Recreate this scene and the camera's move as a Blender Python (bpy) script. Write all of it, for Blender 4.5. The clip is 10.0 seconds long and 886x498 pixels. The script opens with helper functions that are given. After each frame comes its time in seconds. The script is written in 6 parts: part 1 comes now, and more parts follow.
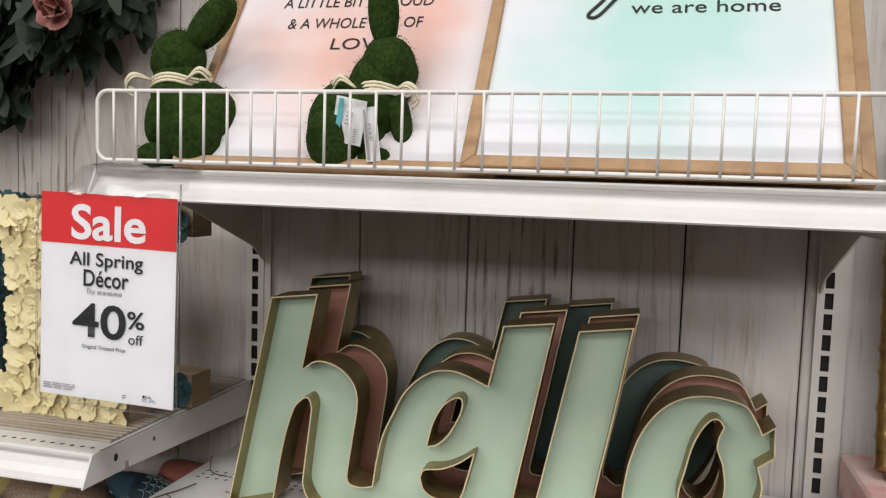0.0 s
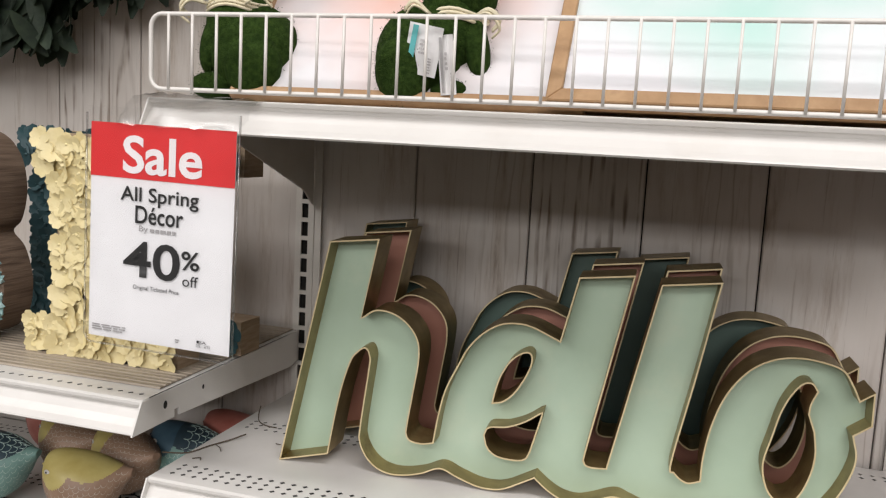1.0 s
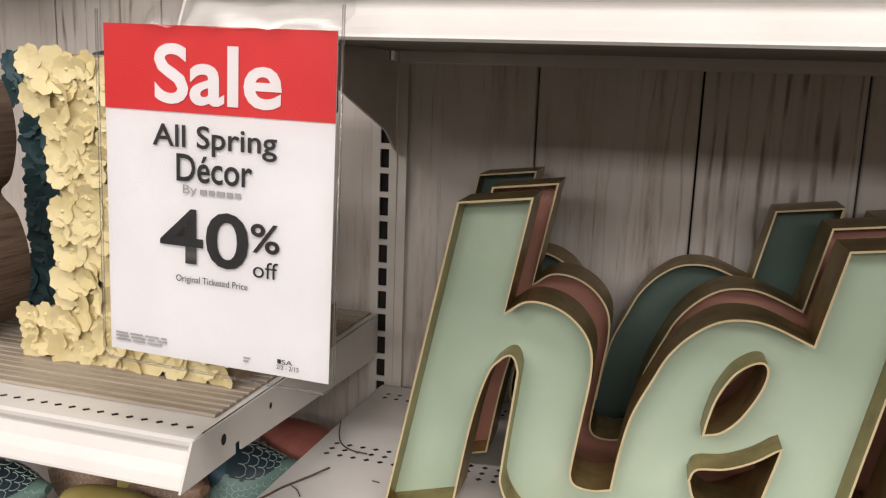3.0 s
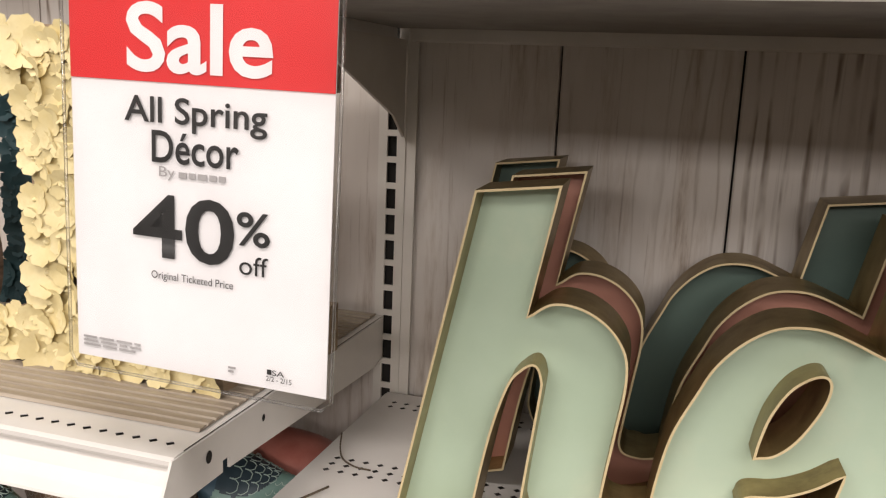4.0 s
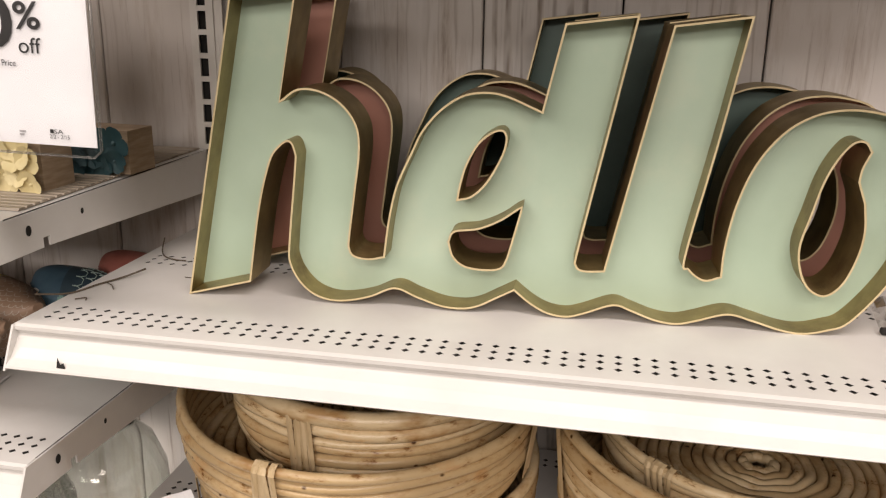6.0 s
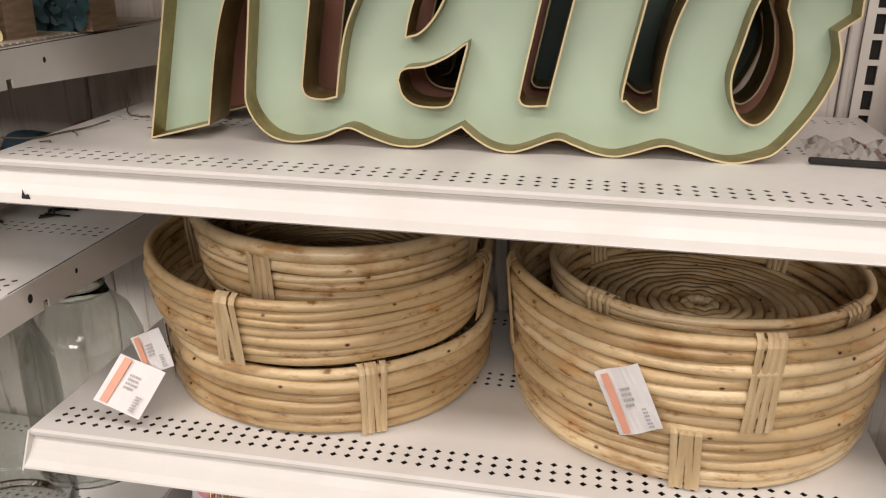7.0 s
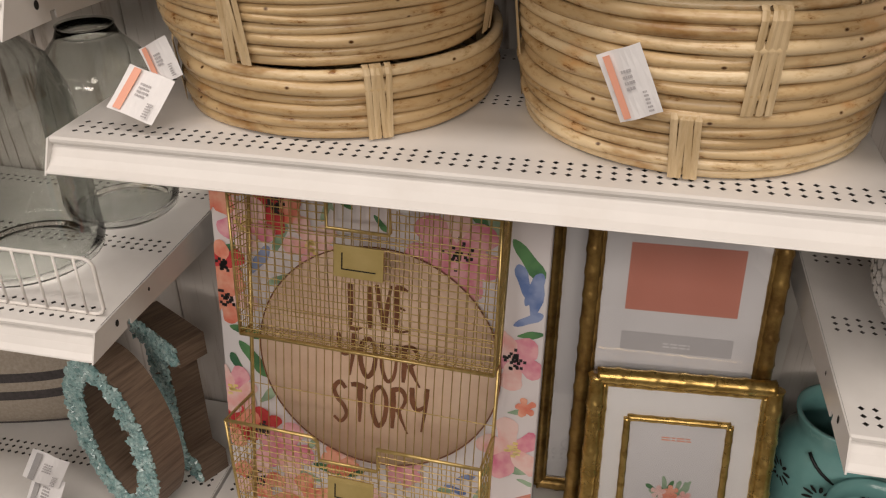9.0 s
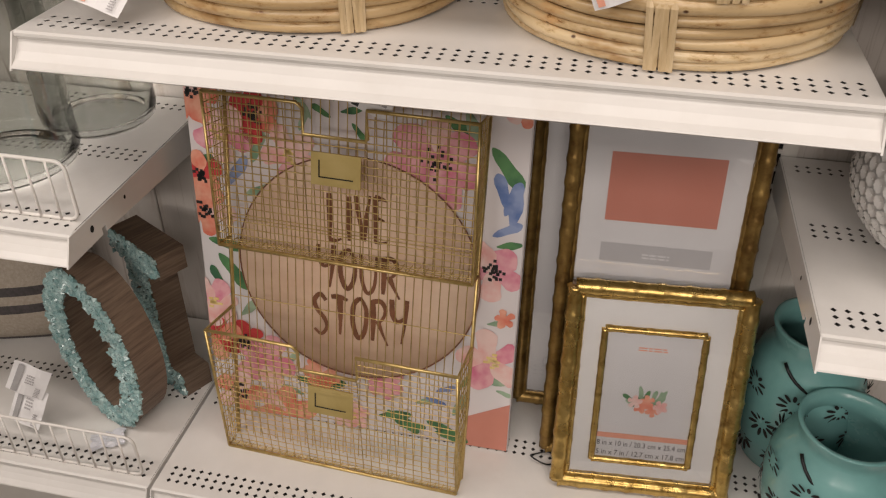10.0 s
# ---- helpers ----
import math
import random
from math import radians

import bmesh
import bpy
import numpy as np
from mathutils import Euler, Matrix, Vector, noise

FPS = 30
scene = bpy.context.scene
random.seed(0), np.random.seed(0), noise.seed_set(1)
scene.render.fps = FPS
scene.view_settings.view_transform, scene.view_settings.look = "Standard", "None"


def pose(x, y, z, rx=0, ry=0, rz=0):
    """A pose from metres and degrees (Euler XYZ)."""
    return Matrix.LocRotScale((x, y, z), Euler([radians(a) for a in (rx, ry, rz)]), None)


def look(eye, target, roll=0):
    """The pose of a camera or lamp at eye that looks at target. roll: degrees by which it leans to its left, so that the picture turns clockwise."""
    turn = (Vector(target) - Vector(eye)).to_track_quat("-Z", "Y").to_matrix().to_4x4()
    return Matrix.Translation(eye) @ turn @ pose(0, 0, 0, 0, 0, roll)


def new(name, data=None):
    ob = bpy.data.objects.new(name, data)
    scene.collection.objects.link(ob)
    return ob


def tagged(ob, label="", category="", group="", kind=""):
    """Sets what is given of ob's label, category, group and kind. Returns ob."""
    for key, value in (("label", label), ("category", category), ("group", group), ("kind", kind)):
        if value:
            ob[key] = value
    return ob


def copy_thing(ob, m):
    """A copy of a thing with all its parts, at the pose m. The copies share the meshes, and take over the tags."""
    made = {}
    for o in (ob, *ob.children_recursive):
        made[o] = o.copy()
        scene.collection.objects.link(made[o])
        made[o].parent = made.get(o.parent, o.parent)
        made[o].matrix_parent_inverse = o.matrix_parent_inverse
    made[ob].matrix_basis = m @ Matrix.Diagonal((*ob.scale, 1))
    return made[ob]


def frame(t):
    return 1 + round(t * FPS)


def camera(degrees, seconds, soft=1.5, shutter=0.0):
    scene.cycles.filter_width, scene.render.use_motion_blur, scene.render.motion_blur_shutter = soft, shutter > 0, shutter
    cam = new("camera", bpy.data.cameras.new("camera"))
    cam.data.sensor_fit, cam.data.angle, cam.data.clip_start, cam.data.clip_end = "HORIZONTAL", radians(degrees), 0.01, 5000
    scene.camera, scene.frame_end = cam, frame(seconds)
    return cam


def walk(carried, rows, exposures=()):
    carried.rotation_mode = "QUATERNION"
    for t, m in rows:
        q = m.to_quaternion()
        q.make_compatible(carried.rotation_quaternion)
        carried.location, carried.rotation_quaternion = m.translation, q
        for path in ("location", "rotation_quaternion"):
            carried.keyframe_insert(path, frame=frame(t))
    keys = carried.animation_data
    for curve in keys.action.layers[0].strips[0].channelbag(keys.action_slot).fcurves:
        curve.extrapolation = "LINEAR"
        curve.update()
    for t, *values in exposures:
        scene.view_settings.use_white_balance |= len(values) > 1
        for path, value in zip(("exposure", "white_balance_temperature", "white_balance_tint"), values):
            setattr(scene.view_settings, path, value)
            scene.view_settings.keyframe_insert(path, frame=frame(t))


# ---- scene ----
# Everything is laid out in units of the shelf bay; TRUE brings it to metres.
TRUE = 0.8337
cam = camera(55.7, 10.0, soft=1.2)
EXPOSURES = [(0.0, -0.20, 6000, 10), (1.0, -0.10, 6100, 11), (2.0, -0.03, 6350, 12), (3.0, -0.05, 6400, 14), (4.5, 0.25, 6650, 15), (5.5, 0.22, 6700, 16), (6.0, 0.11, 6700, 16), (7.5, -0.24, 6600, 15), (8.5, -0.40, 6750, 15), (9.2, -0.32, 6800, 15), (10.0, -0.27, 6750, 15)]
PATH = [
    (0, (0.683, -1.306, 1.741), (0.169, 0.619, 1.569), 1.8),
    (0.5, (0.661, -1.284, 1.723), (0.139, 0.633, 1.492), 2.4),
    (1, (0.611, -1.256, 1.713), (0.05, 0.645, 1.445), 3.0),
    (1.5, (0.567, -1.228, 1.698), (-0.008, 0.665, 1.4), 2.6),
    (2, (0.515, -1.179, 1.686), (-0.035, 0.713, 1.343), 2.1),
    (2.5, (0.449, -1.073, 1.674), (-0.096, 0.813, 1.293), 1.8),
    (3, (0.376, -0.983, 1.675), (-0.189, 0.895, 1.284), 2.0),
    (3.2, (0.352, -0.96, 1.674), (-0.229, 0.914, 1.282), 2.0),
    (4.3, (0.345, -0.901, 1.644), (-0.223, 0.976, 1.248), 2.6),
    (4.5, (0.356, -0.908, 1.636), (-0.197, 0.967, 1.213), 2.6),
    (5, (0.402, -0.947, 1.613), (-0.101, 0.927, 1.13), 2.2),
    (5.5, (0.464, -0.997, 1.595), (0.021, 0.881, 1.067), 1.3),
    (6, (0.538, -1.057, 1.574), (0.164, 0.825, 1.011), 0.8),
    (6.2, (0.563, -1.075, 1.549), (0.206, 0.805, 0.968), 0.7),
    (7.3, (0.594, -1.128, 1.468), (0.249, 0.699, 0.731), 0.5),
    (7.5, (0.594, -1.138, 1.455), (0.237, 0.674, 0.686), 0.6),
    (8, (0.601, -1.152, 1.417), (0.221, 0.605, 0.541), 0.3),
    (8.5, (0.616, -1.167, 1.386), (0.233, 0.539, 0.415), -0.2),
    (9, (0.63, -1.18, 1.358), (0.259, 0.49, 0.322), -0.3),
    (9.5, (0.651, -1.187, 1.334), (0.29, 0.446, 0.237), -0.2),
    (10, (0.658, -1.194, 1.313), (0.313, 0.406, 0.162), 0.1),
]
walk(cam, [(t, look(Vector(eye) * TRUE, Vector(target) * TRUE, roll)) for t, eye, target, roll in PATH], EXPOSURES)

# ---- light ----
world = bpy.data.worlds.new("store_air")
world.use_nodes = True
world.node_tree.nodes["Background"].inputs[0].default_value = (1.0, 0.95, 0.88, 1)
world.node_tree.nodes["Background"].inputs[1].default_value = 0.025
scene.world = world
scene.view_settings.exposure = 0.0


def strip_light(x, y, z, sx, sy, watts):
    d = bpy.data.lights.new("fluorescent_light", "AREA")
    d.shape, d.size, d.size_y, d.energy = "RECTANGLE", sx * TRUE, sy * TRUE, watts * TRUE ** 2
    d.color = (1.0, 0.94, 0.87)
    ob = new("fluorescent_light", d)
    ob.matrix_world = pose(x * TRUE, y * TRUE, z * TRUE)
    return ob


LAMP_Z = 3.42
for lx, ly, lw, ld in ((-1.4, -1.5, 41, 0.5), (1.4, -1.5, 41, 0.5), (-1.2, -4.2, 84, 1.3), (1.6, -4.2, 84, 1.3), (-0.6, -7.6, 225, 2.0), (2.0, -7.6, 225, 2.0)):
    strip_light(lx, ly, LAMP_Z, 2.2, ld, lw)

# ---- helpers for meshes ----


def part(name, bm, material, parent=None, label="", smooth=False):
    me = bpy.data.meshes.new(name)
    bmesh.ops.recalc_face_normals(bm, faces=bm.faces)
    bm.to_mesh(me)
    bm.free()
    for m in (material if isinstance(material, (list, tuple)) else (material,)):
        me.materials.append(m)
    if smooth:
        for p in me.polygons:
            p.use_smooth = True
    ob = new(name, me)
    if parent is not None:
        ob.parent = parent
    if label:
        tagged(ob, label)
    return ob


def raw_part(name, verts, faces, material, parent=None, label="", smooth=False):
    me = bpy.data.meshes.new(name)
    me.from_pydata([tuple(v) for v in verts], [], faces)
    me.update()
    for m in (material if isinstance(material, (list, tuple)) else (material,)):
        me.materials.append(m)
    if smooth:
        for p in me.polygons:
            p.use_smooth = True
    ob = new(name, me)
    if parent is not None:
        ob.parent = parent
    if label:
        tagged(ob, label)
    return ob


def thing(name, label, category, group="", m=None, kind=""):
    ob = new(name)
    ob.empty_display_size = 0.05
    tagged(ob, label, category, group, kind)
    if m is not None:
        ob.matrix_world = m
    return ob


def box(bm, x0, x1, y0, y1, z0, z1, bevel=0.0, seg=1, mi=0):
    vs = [bm.verts.new((x, y, z)) for x in (x0, x1) for y in (y0, y1) for z in (z0, z1)]
    fs = [bm.faces.new([vs[i] for i in q]) for q in ((0, 1, 3, 2), (4, 6, 7, 5), (0, 4, 5, 1), (2, 3, 7, 6), (0, 2, 6, 4), (1, 5, 7, 3))]
    for q in fs:
        q.material_index = mi
    if bevel > 0:
        es = list({e for q in fs for e in q.edges})
        r = bmesh.ops.bevel(bm, geom=es, offset=bevel, segments=seg, affect="EDGES", profile=0.5)
        for q in r["faces"]:
            q.material_index = mi
    return vs


def tube(bm, pts, r, sides=8, closed=False, mi=0, cap=True):
    """Sweep a round section along points; r is one radius or one for each point."""
    pts = [Vector(p) for p in pts]
    n = len(pts)
    rs = r if isinstance(r, (list, tuple)) else [r] * n
    rings, up = [], None
    for i, p in enumerate(pts):
        a = pts[i - 1] if (i > 0 or closed) else p
        b = pts[(i + 1) % n] if (i < n - 1 or closed) else p
        d = (b - a).normalized()
        if up is None:
            up = Vector((0, 0, 1)) if abs(d.z) < 0.9 else Vector((1, 0, 0))
        s = d.cross(up)
        s = s.normalized() if s.length > 1e-6 else d.orthogonal().normalized()
        up = s.cross(d).normalized()
        rings.append([bm.verts.new(p + (s * math.cos(2 * math.pi * k / sides) + up * math.sin(2 * math.pi * k / sides)) * rs[i]) for k in range(sides)])
    for i in range(n if closed else n - 1):
        A, B = rings[i], rings[(i + 1) % n]
        for k in range(sides):
            q = bm.faces.new((A[k], A[(k + 1) % sides], B[(k + 1) % sides], B[k]))
            q.smooth = True
            q.material_index = mi
    if cap and not closed:
        for ring in (rings[0], rings[-1]):
            bm.faces.new(ring).material_index = mi


def lathe(bm, profile, steps=48, mi=0, center=(0, 0), sx=1.0, sy=1.0):
    """Turn (r, z) points round the z axis."""
    rings = []
    for r, z in profile:
        if r < 1e-5:
            rings.append([bm.verts.new((center[0], center[1], z))])
        else:
            rings.append([bm.verts.new((center[0] + sx * r * math.cos(2 * math.pi * k / steps), center[1] + sy * r * math.sin(2 * math.pi * k / steps), z)) for k in range(steps)])
    for A, B in zip(rings, rings[1:]):
        for k in range(steps):
            a, b = A[k % len(A)], A[(k + 1) % len(A)]
            c, d = B[(k + 1) % len(B)], B[k % len(B)]
            vs = []
            for v in (a, b, c, d):
                if v not in vs:
                    vs.append(v)
            if len(vs) > 2:
                q = bm.faces.new(vs)
                q.smooth = True
                q.material_index = mi


def ball(bm, c, r, m=None, seg=16, rings=10, mi=0):
    """An ellipsoid; r is (rx, ry, rz), m turns it."""
    mat = Matrix.Translation(c) @ (m or Matrix()) @ Matrix.Diagonal((*r, 1))
    res = bmesh.ops.create_uvsphere(bm, u_segments=seg, v_segments=rings, radius=1, matrix=mat)
    for v in res["verts"]:
        for q in v.link_faces:
            q.smooth = True
            q.material_index = mi
    return res["verts"]


def profile_x(bm, prof, x0, x1, mi=0, close=True):
    """Extrude a (y, z) outline along x with end caps."""
    A = [bm.verts.new((x0, y, z)) for y, z in prof]
    B = [bm.verts.new((x1, y, z)) for y, z in prof]
    n = len(prof)
    for i in range(n if close else n - 1):
        j = (i + 1) % n
        bm.faces.new((A[i], A[j], B[j], B[i])).material_index = mi
    if close:
        bm.faces.new(A).material_index = mi
        bm.faces.new(B[::-1]).material_index = mi


def smooth_run(pts, per=6):
    """Points of a smooth curve through pts (ends kept)."""
    if len(pts) == 2:
        return [tuple(pts[0]), tuple(pts[1])]
    P = [np.array(p, float) for p in pts]
    P = [2 * P[0] - P[1]] + P + [2 * P[-1] - P[-2]]
    out = []
    for i in range(1, len(P) - 2):
        for k in range(per):
            t = k / per
            a, b, c, d = P[i - 1], P[i], P[i + 1], P[i + 2]
            out.append(tuple(0.5 * (2 * b + (c - a) * t + (2 * a - 5 * b + 4 * c - d) * t * t + (3 * b - a - 3 * c + d) * t ** 3)))
    return out + [tuple(P[-2])]


def fill_loops(bm, loops, y, mi=0):
    """Fill a flat region bounded by 2D loops (u, v) at depth y, facing -y."""
    edges = []
    for loop in loops:
        vs = [bm.verts.new((u, y, v)) for u, v in loop]
        edges += [bm.edges.new((vs[i], vs[(i + 1) % len(vs)])) for i in range(len(vs))]
    r = bmesh.ops.triangle_fill(bm, edges=edges, use_beauty=True, use_dissolve=False, normal=(0, -1, 0))
    for g in r["geom"]:
        if isinstance(g, bmesh.types.BMFace):
            g.material_index = mi


def text_part(name, body, size, material, parent, m, spacing=1.0, extrude=0.0004, align="CENTER", shear=0.0, sx=1.0, bold=0.0):
    """Letters with the built-in font as one flat mesh; m maps its x, y plane."""
    cu = bpy.data.curves.new(name, "FONT")
    cu.body, cu.size, cu.align_x, cu.align_y = body, size, align, "CENTER"
    cu.space_character, cu.extrude, cu.shear, cu.offset = spacing, extrude, shear, bold
    cu.resolution_u = 4
    tmp = bpy.data.objects.new("tmp_text", cu)
    scene.collection.objects.link(tmp)
    me = bpy.data.meshes.new_from_object(tmp.evaluated_get(bpy.context.evaluated_depsgraph_get()))
    bpy.data.objects.remove(tmp)
    bpy.data.curves.remove(cu)
    me.name = name
    me.materials.clear()
    me.materials.append(material)
    me.transform(m @ Matrix.Diagonal((sx, 1, 1, 1)))
    ob = new(name, me)
    if parent is not None:
        ob.parent = parent
    return ob


UPRIGHT_TEXT = Matrix.Rotation(math.radians(90), 4, "X")

# ---- materials ----


def nodes_of(name):
    m = bpy.data.materials.new(name)
    m.use_nodes = True
    nt = m.node_tree
    return m, nt, nt.nodes["Principled BSDF"]


def link(nt, a, b):
    nt.links.new(a, b)


def node(nt, kind, **values):
    n = nt.nodes.new(kind)
    for k, v in values.items():
        n.inputs[k.replace("_", " ")].default_value = v
    return n


def ramp(nt, fac, stops):
    r = nt.nodes.new("ShaderNodeValToRGB")
    els = r.color_ramp.elements
    while len(els) < len(stops):
        els.new(0.5)
    for e, (p, c) in zip(els, stops):
        e.position, e.color = p, (*c, 1)
    link(nt, fac, r.inputs[0])
    return r.outputs[0]


def coords(nt, scale=(1, 1, 1), space="Object"):
    tc = nt.nodes.new("ShaderNodeTexCoord")
    mp = nt.nodes.new("ShaderNodeMapping")
    mp.inputs["Scale"].default_value = scale
    link(nt, tc.outputs[space], mp.inputs[0])
    return mp.outputs[0]


def surface(name, a, b, rough=0.5, metal=0.0, scale=30.0, stretch=(1, 1, 1), bump=0.1, bump_scale=None, detail=6.0, coat=0.0, rough_var=0.12, lo=0.35, hi=0.65, spec=0.5, dirt=None, dirt_scale=6.0):
    """Two tones mixed by fine noise, a second broad noise for wear, and a fine bump."""
    m, nt, p = nodes_of(name)
    co = coords(nt, stretch)
    n1 = node(nt, "ShaderNodeTexNoise", Scale=scale, Detail=detail, Roughness=0.6)
    link(nt, co, n1.inputs["Vector"])
    col = ramp(nt, n1.outputs[0], [(lo, a), (hi, b)])
    n2 = node(nt, "ShaderNodeTexNoise", Scale=dirt_scale, Detail=5.0, Roughness=0.65)
    link(nt, co, n2.inputs["Vector"])
    if dirt:
        mask = ramp(nt, n2.outputs[0], [(0.56, (0, 0, 0)), (0.78, (1, 1, 1))])
        mx = nt.nodes.new("ShaderNodeMix")
        mx.data_type = "RGBA"
        link(nt, mask, mx.inputs[0])
        link(nt, col, mx.inputs[6])
        mx.inputs[7].default_value = (*dirt, 1)
        col = mx.outputs[2]
    link(nt, col, p.inputs["Base Color"])
    mr = nt.nodes.new("ShaderNodeMapRange")
    mr.inputs[3].default_value, mr.inputs[4].default_value = max(0.02, rough - rough_var), min(1, rough + rough_var)
    link(nt, n2.outputs[0], mr.inputs[0])
    link(nt, mr.outputs[0], p.inputs["Roughness"])
    p.inputs["Metallic"].default_value = metal
    p.inputs["Coat Weight"].default_value = coat
    p.inputs["Specular IOR Level"].default_value = spec
    if bump > 0:
        nb = node(nt, "ShaderNodeTexNoise", Scale=bump_scale or scale * 3, Detail=4.0)
        link(nt, co, nb.inputs["Vector"])
        bp = node(nt, "ShaderNodeBump", Strength=bump, Distance=0.002)
        link(nt, nb.outputs[0], bp.inputs["Height"])
        link(nt, bp.outputs[0], p.inputs["Normal"])
    return m


def glass(name, tint=(0.93, 0.97, 0.95), rough=0.02, ior=1.45):
    m, nt, p = nodes_of(name)
    p.inputs["Base Color"].default_value = (*tint, 1)
    p.inputs["Roughness"].default_value = rough
    p.inputs["IOR"].default_value = ior
    p.inputs["Transmission Weight"].default_value = 1.0
    return m


def clear_film(name, amount=0.12, rough=0.08, tint=(1, 1, 1), gloss=1.0):
    """Thin clear plastic or glazing: mostly see-through with a gloss."""
    m, nt, p = nodes_of(name)
    out = nt.nodes["Material Output"]
    tr = nt.nodes.new("ShaderNodeBsdfTransparent")
    tr.inputs[0].default_value = (*tint, 1)
    gl = nt.nodes.new("ShaderNodeBsdfGlossy")
    gl.inputs["Roughness"].default_value = rough
    mx = nt.nodes.new("ShaderNodeMixShader")
    lw = nt.nodes.new("ShaderNodeFresnel")
    lw.inputs[0].default_value = 1.45
    ad = nt.nodes.new("ShaderNodeMath")
    ad.operation = "MULTIPLY_ADD"
    ad.inputs[1].default_value = gloss
    ad.inputs[2].default_value = amount
    link(nt, lw.outputs[0], ad.inputs[0])
    link(nt, ad.outputs[0], mx.inputs[0])
    link(nt, tr.outputs[0], mx.inputs[1])
    link(nt, gl.outputs[0], mx.inputs[2])
    link(nt, mx.outputs[0], out.inputs[0])
    return m


def plank_material():
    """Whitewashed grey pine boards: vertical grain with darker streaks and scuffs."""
    m, nt, p = nodes_of("whitewashed_boards")
    tc = nt.nodes.new("ShaderNodeTexCoord")
    inf = nt.nodes.new("ShaderNodeObjectInfo")
    sh = nt.nodes.new("ShaderNodeVectorMath")
    sh.operation = "MULTIPLY_ADD"
    sh.inputs[1].default_value = (1, 1, 1)
    link(nt, tc.outputs["Object"], sh.inputs[0])
    cb = nt.nodes.new("ShaderNodeCombineXYZ")
    mu = nt.nodes.new("ShaderNodeMath")
    mu.operation = "MULTIPLY"
    mu.inputs[1].default_value = 37.0
    link(nt, inf.outputs["Random"], mu.inputs[0])
    link(nt, mu.outputs[0], cb.inputs[0])
    link(nt, mu.outputs[0], cb.inputs[2])
    link(nt, cb.outputs[0], sh.inputs[2])
    v = sh.outputs[0]

    def mapped(s):
        mp = nt.nodes.new("ShaderNodeMapping")
        mp.inputs["Scale"].default_value = s
        link(nt, v, mp.inputs[0])
        return mp.outputs[0]
    grain = node(nt, "ShaderNodeTexWave", Scale=5.0, Distortion=9.0, Detail=3.0, Detail_Scale=1.4)
    grain.bands_direction = "X"
    link(nt, mapped((3.2, 1, 0.42)), grain.inputs["Vector"])
    fine = node(nt, "ShaderNodeTexNoise", Scale=60.0, Detail=5.0, Roughness=0.7)
    link(nt, mapped((3, 1, 0.09)), fine.inputs["Vector"])
    broad = node(nt, "ShaderNodeTexNoise", Scale=3.2, Detail=4.0, Roughness=0.6)
    link(nt, mapped((1.5, 1, 0.8)), broad.inputs["Vector"])
    base = ramp(nt, broad.outputs[0], [(0.3, (0.57, 0.52, 0.475)), (0.5, (0.67, 0.625, 0.58)), (0.7, (0.74, 0.71, 0.675))])
    lines = ramp(nt, grain.outputs[0], [(0.0, (0.74, 0.71, 0.68)), (0.06, (0.92, 0.91, 0.90)), (0.16, (1, 1, 1))])
    streak = ramp(nt, fine.outputs[0], [(0.30, (0.70, 0.66, 0.63)), (0.40, (0.97, 0.97, 0.97)), (0.8, (1, 1, 1))])
    patch = node(nt, "ShaderNodeTexNoise", Scale=4.5, Detail=2.0)
    link(nt, mapped((1.2, 1, 0.5)), patch.inputs["Vector"])
    where = ramp(nt, patch.outputs[0], [(0.54, (0, 0, 0)), (0.66, (1, 1, 1))])

    def mul(a, b, fac=None):
        x = nt.nodes.new("ShaderNodeMix")
        x.data_type, x.blend_type = "RGBA", "MULTIPLY"
        x.inputs[0].default_value = 1.0
        if fac is not None:
            link(nt, fac, x.inputs[0])
        link(nt, a, x.inputs[6])
        link(nt, b, x.inputs[7])
        return x.outputs[2]
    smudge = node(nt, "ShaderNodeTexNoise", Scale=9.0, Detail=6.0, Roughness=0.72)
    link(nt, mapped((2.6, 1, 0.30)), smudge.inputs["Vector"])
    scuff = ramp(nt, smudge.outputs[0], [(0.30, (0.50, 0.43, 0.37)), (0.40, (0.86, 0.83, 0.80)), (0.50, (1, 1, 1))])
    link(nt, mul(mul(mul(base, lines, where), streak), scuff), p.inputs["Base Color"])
    p.inputs["Roughness"].default_value = 0.55
    bp = node(nt, "ShaderNodeBump", Strength=0.15, Distance=0.002)
    link(nt, fine.outputs[0], bp.inputs["Height"])
    link(nt, bp.outputs[0], p.inputs["Normal"])
    return m


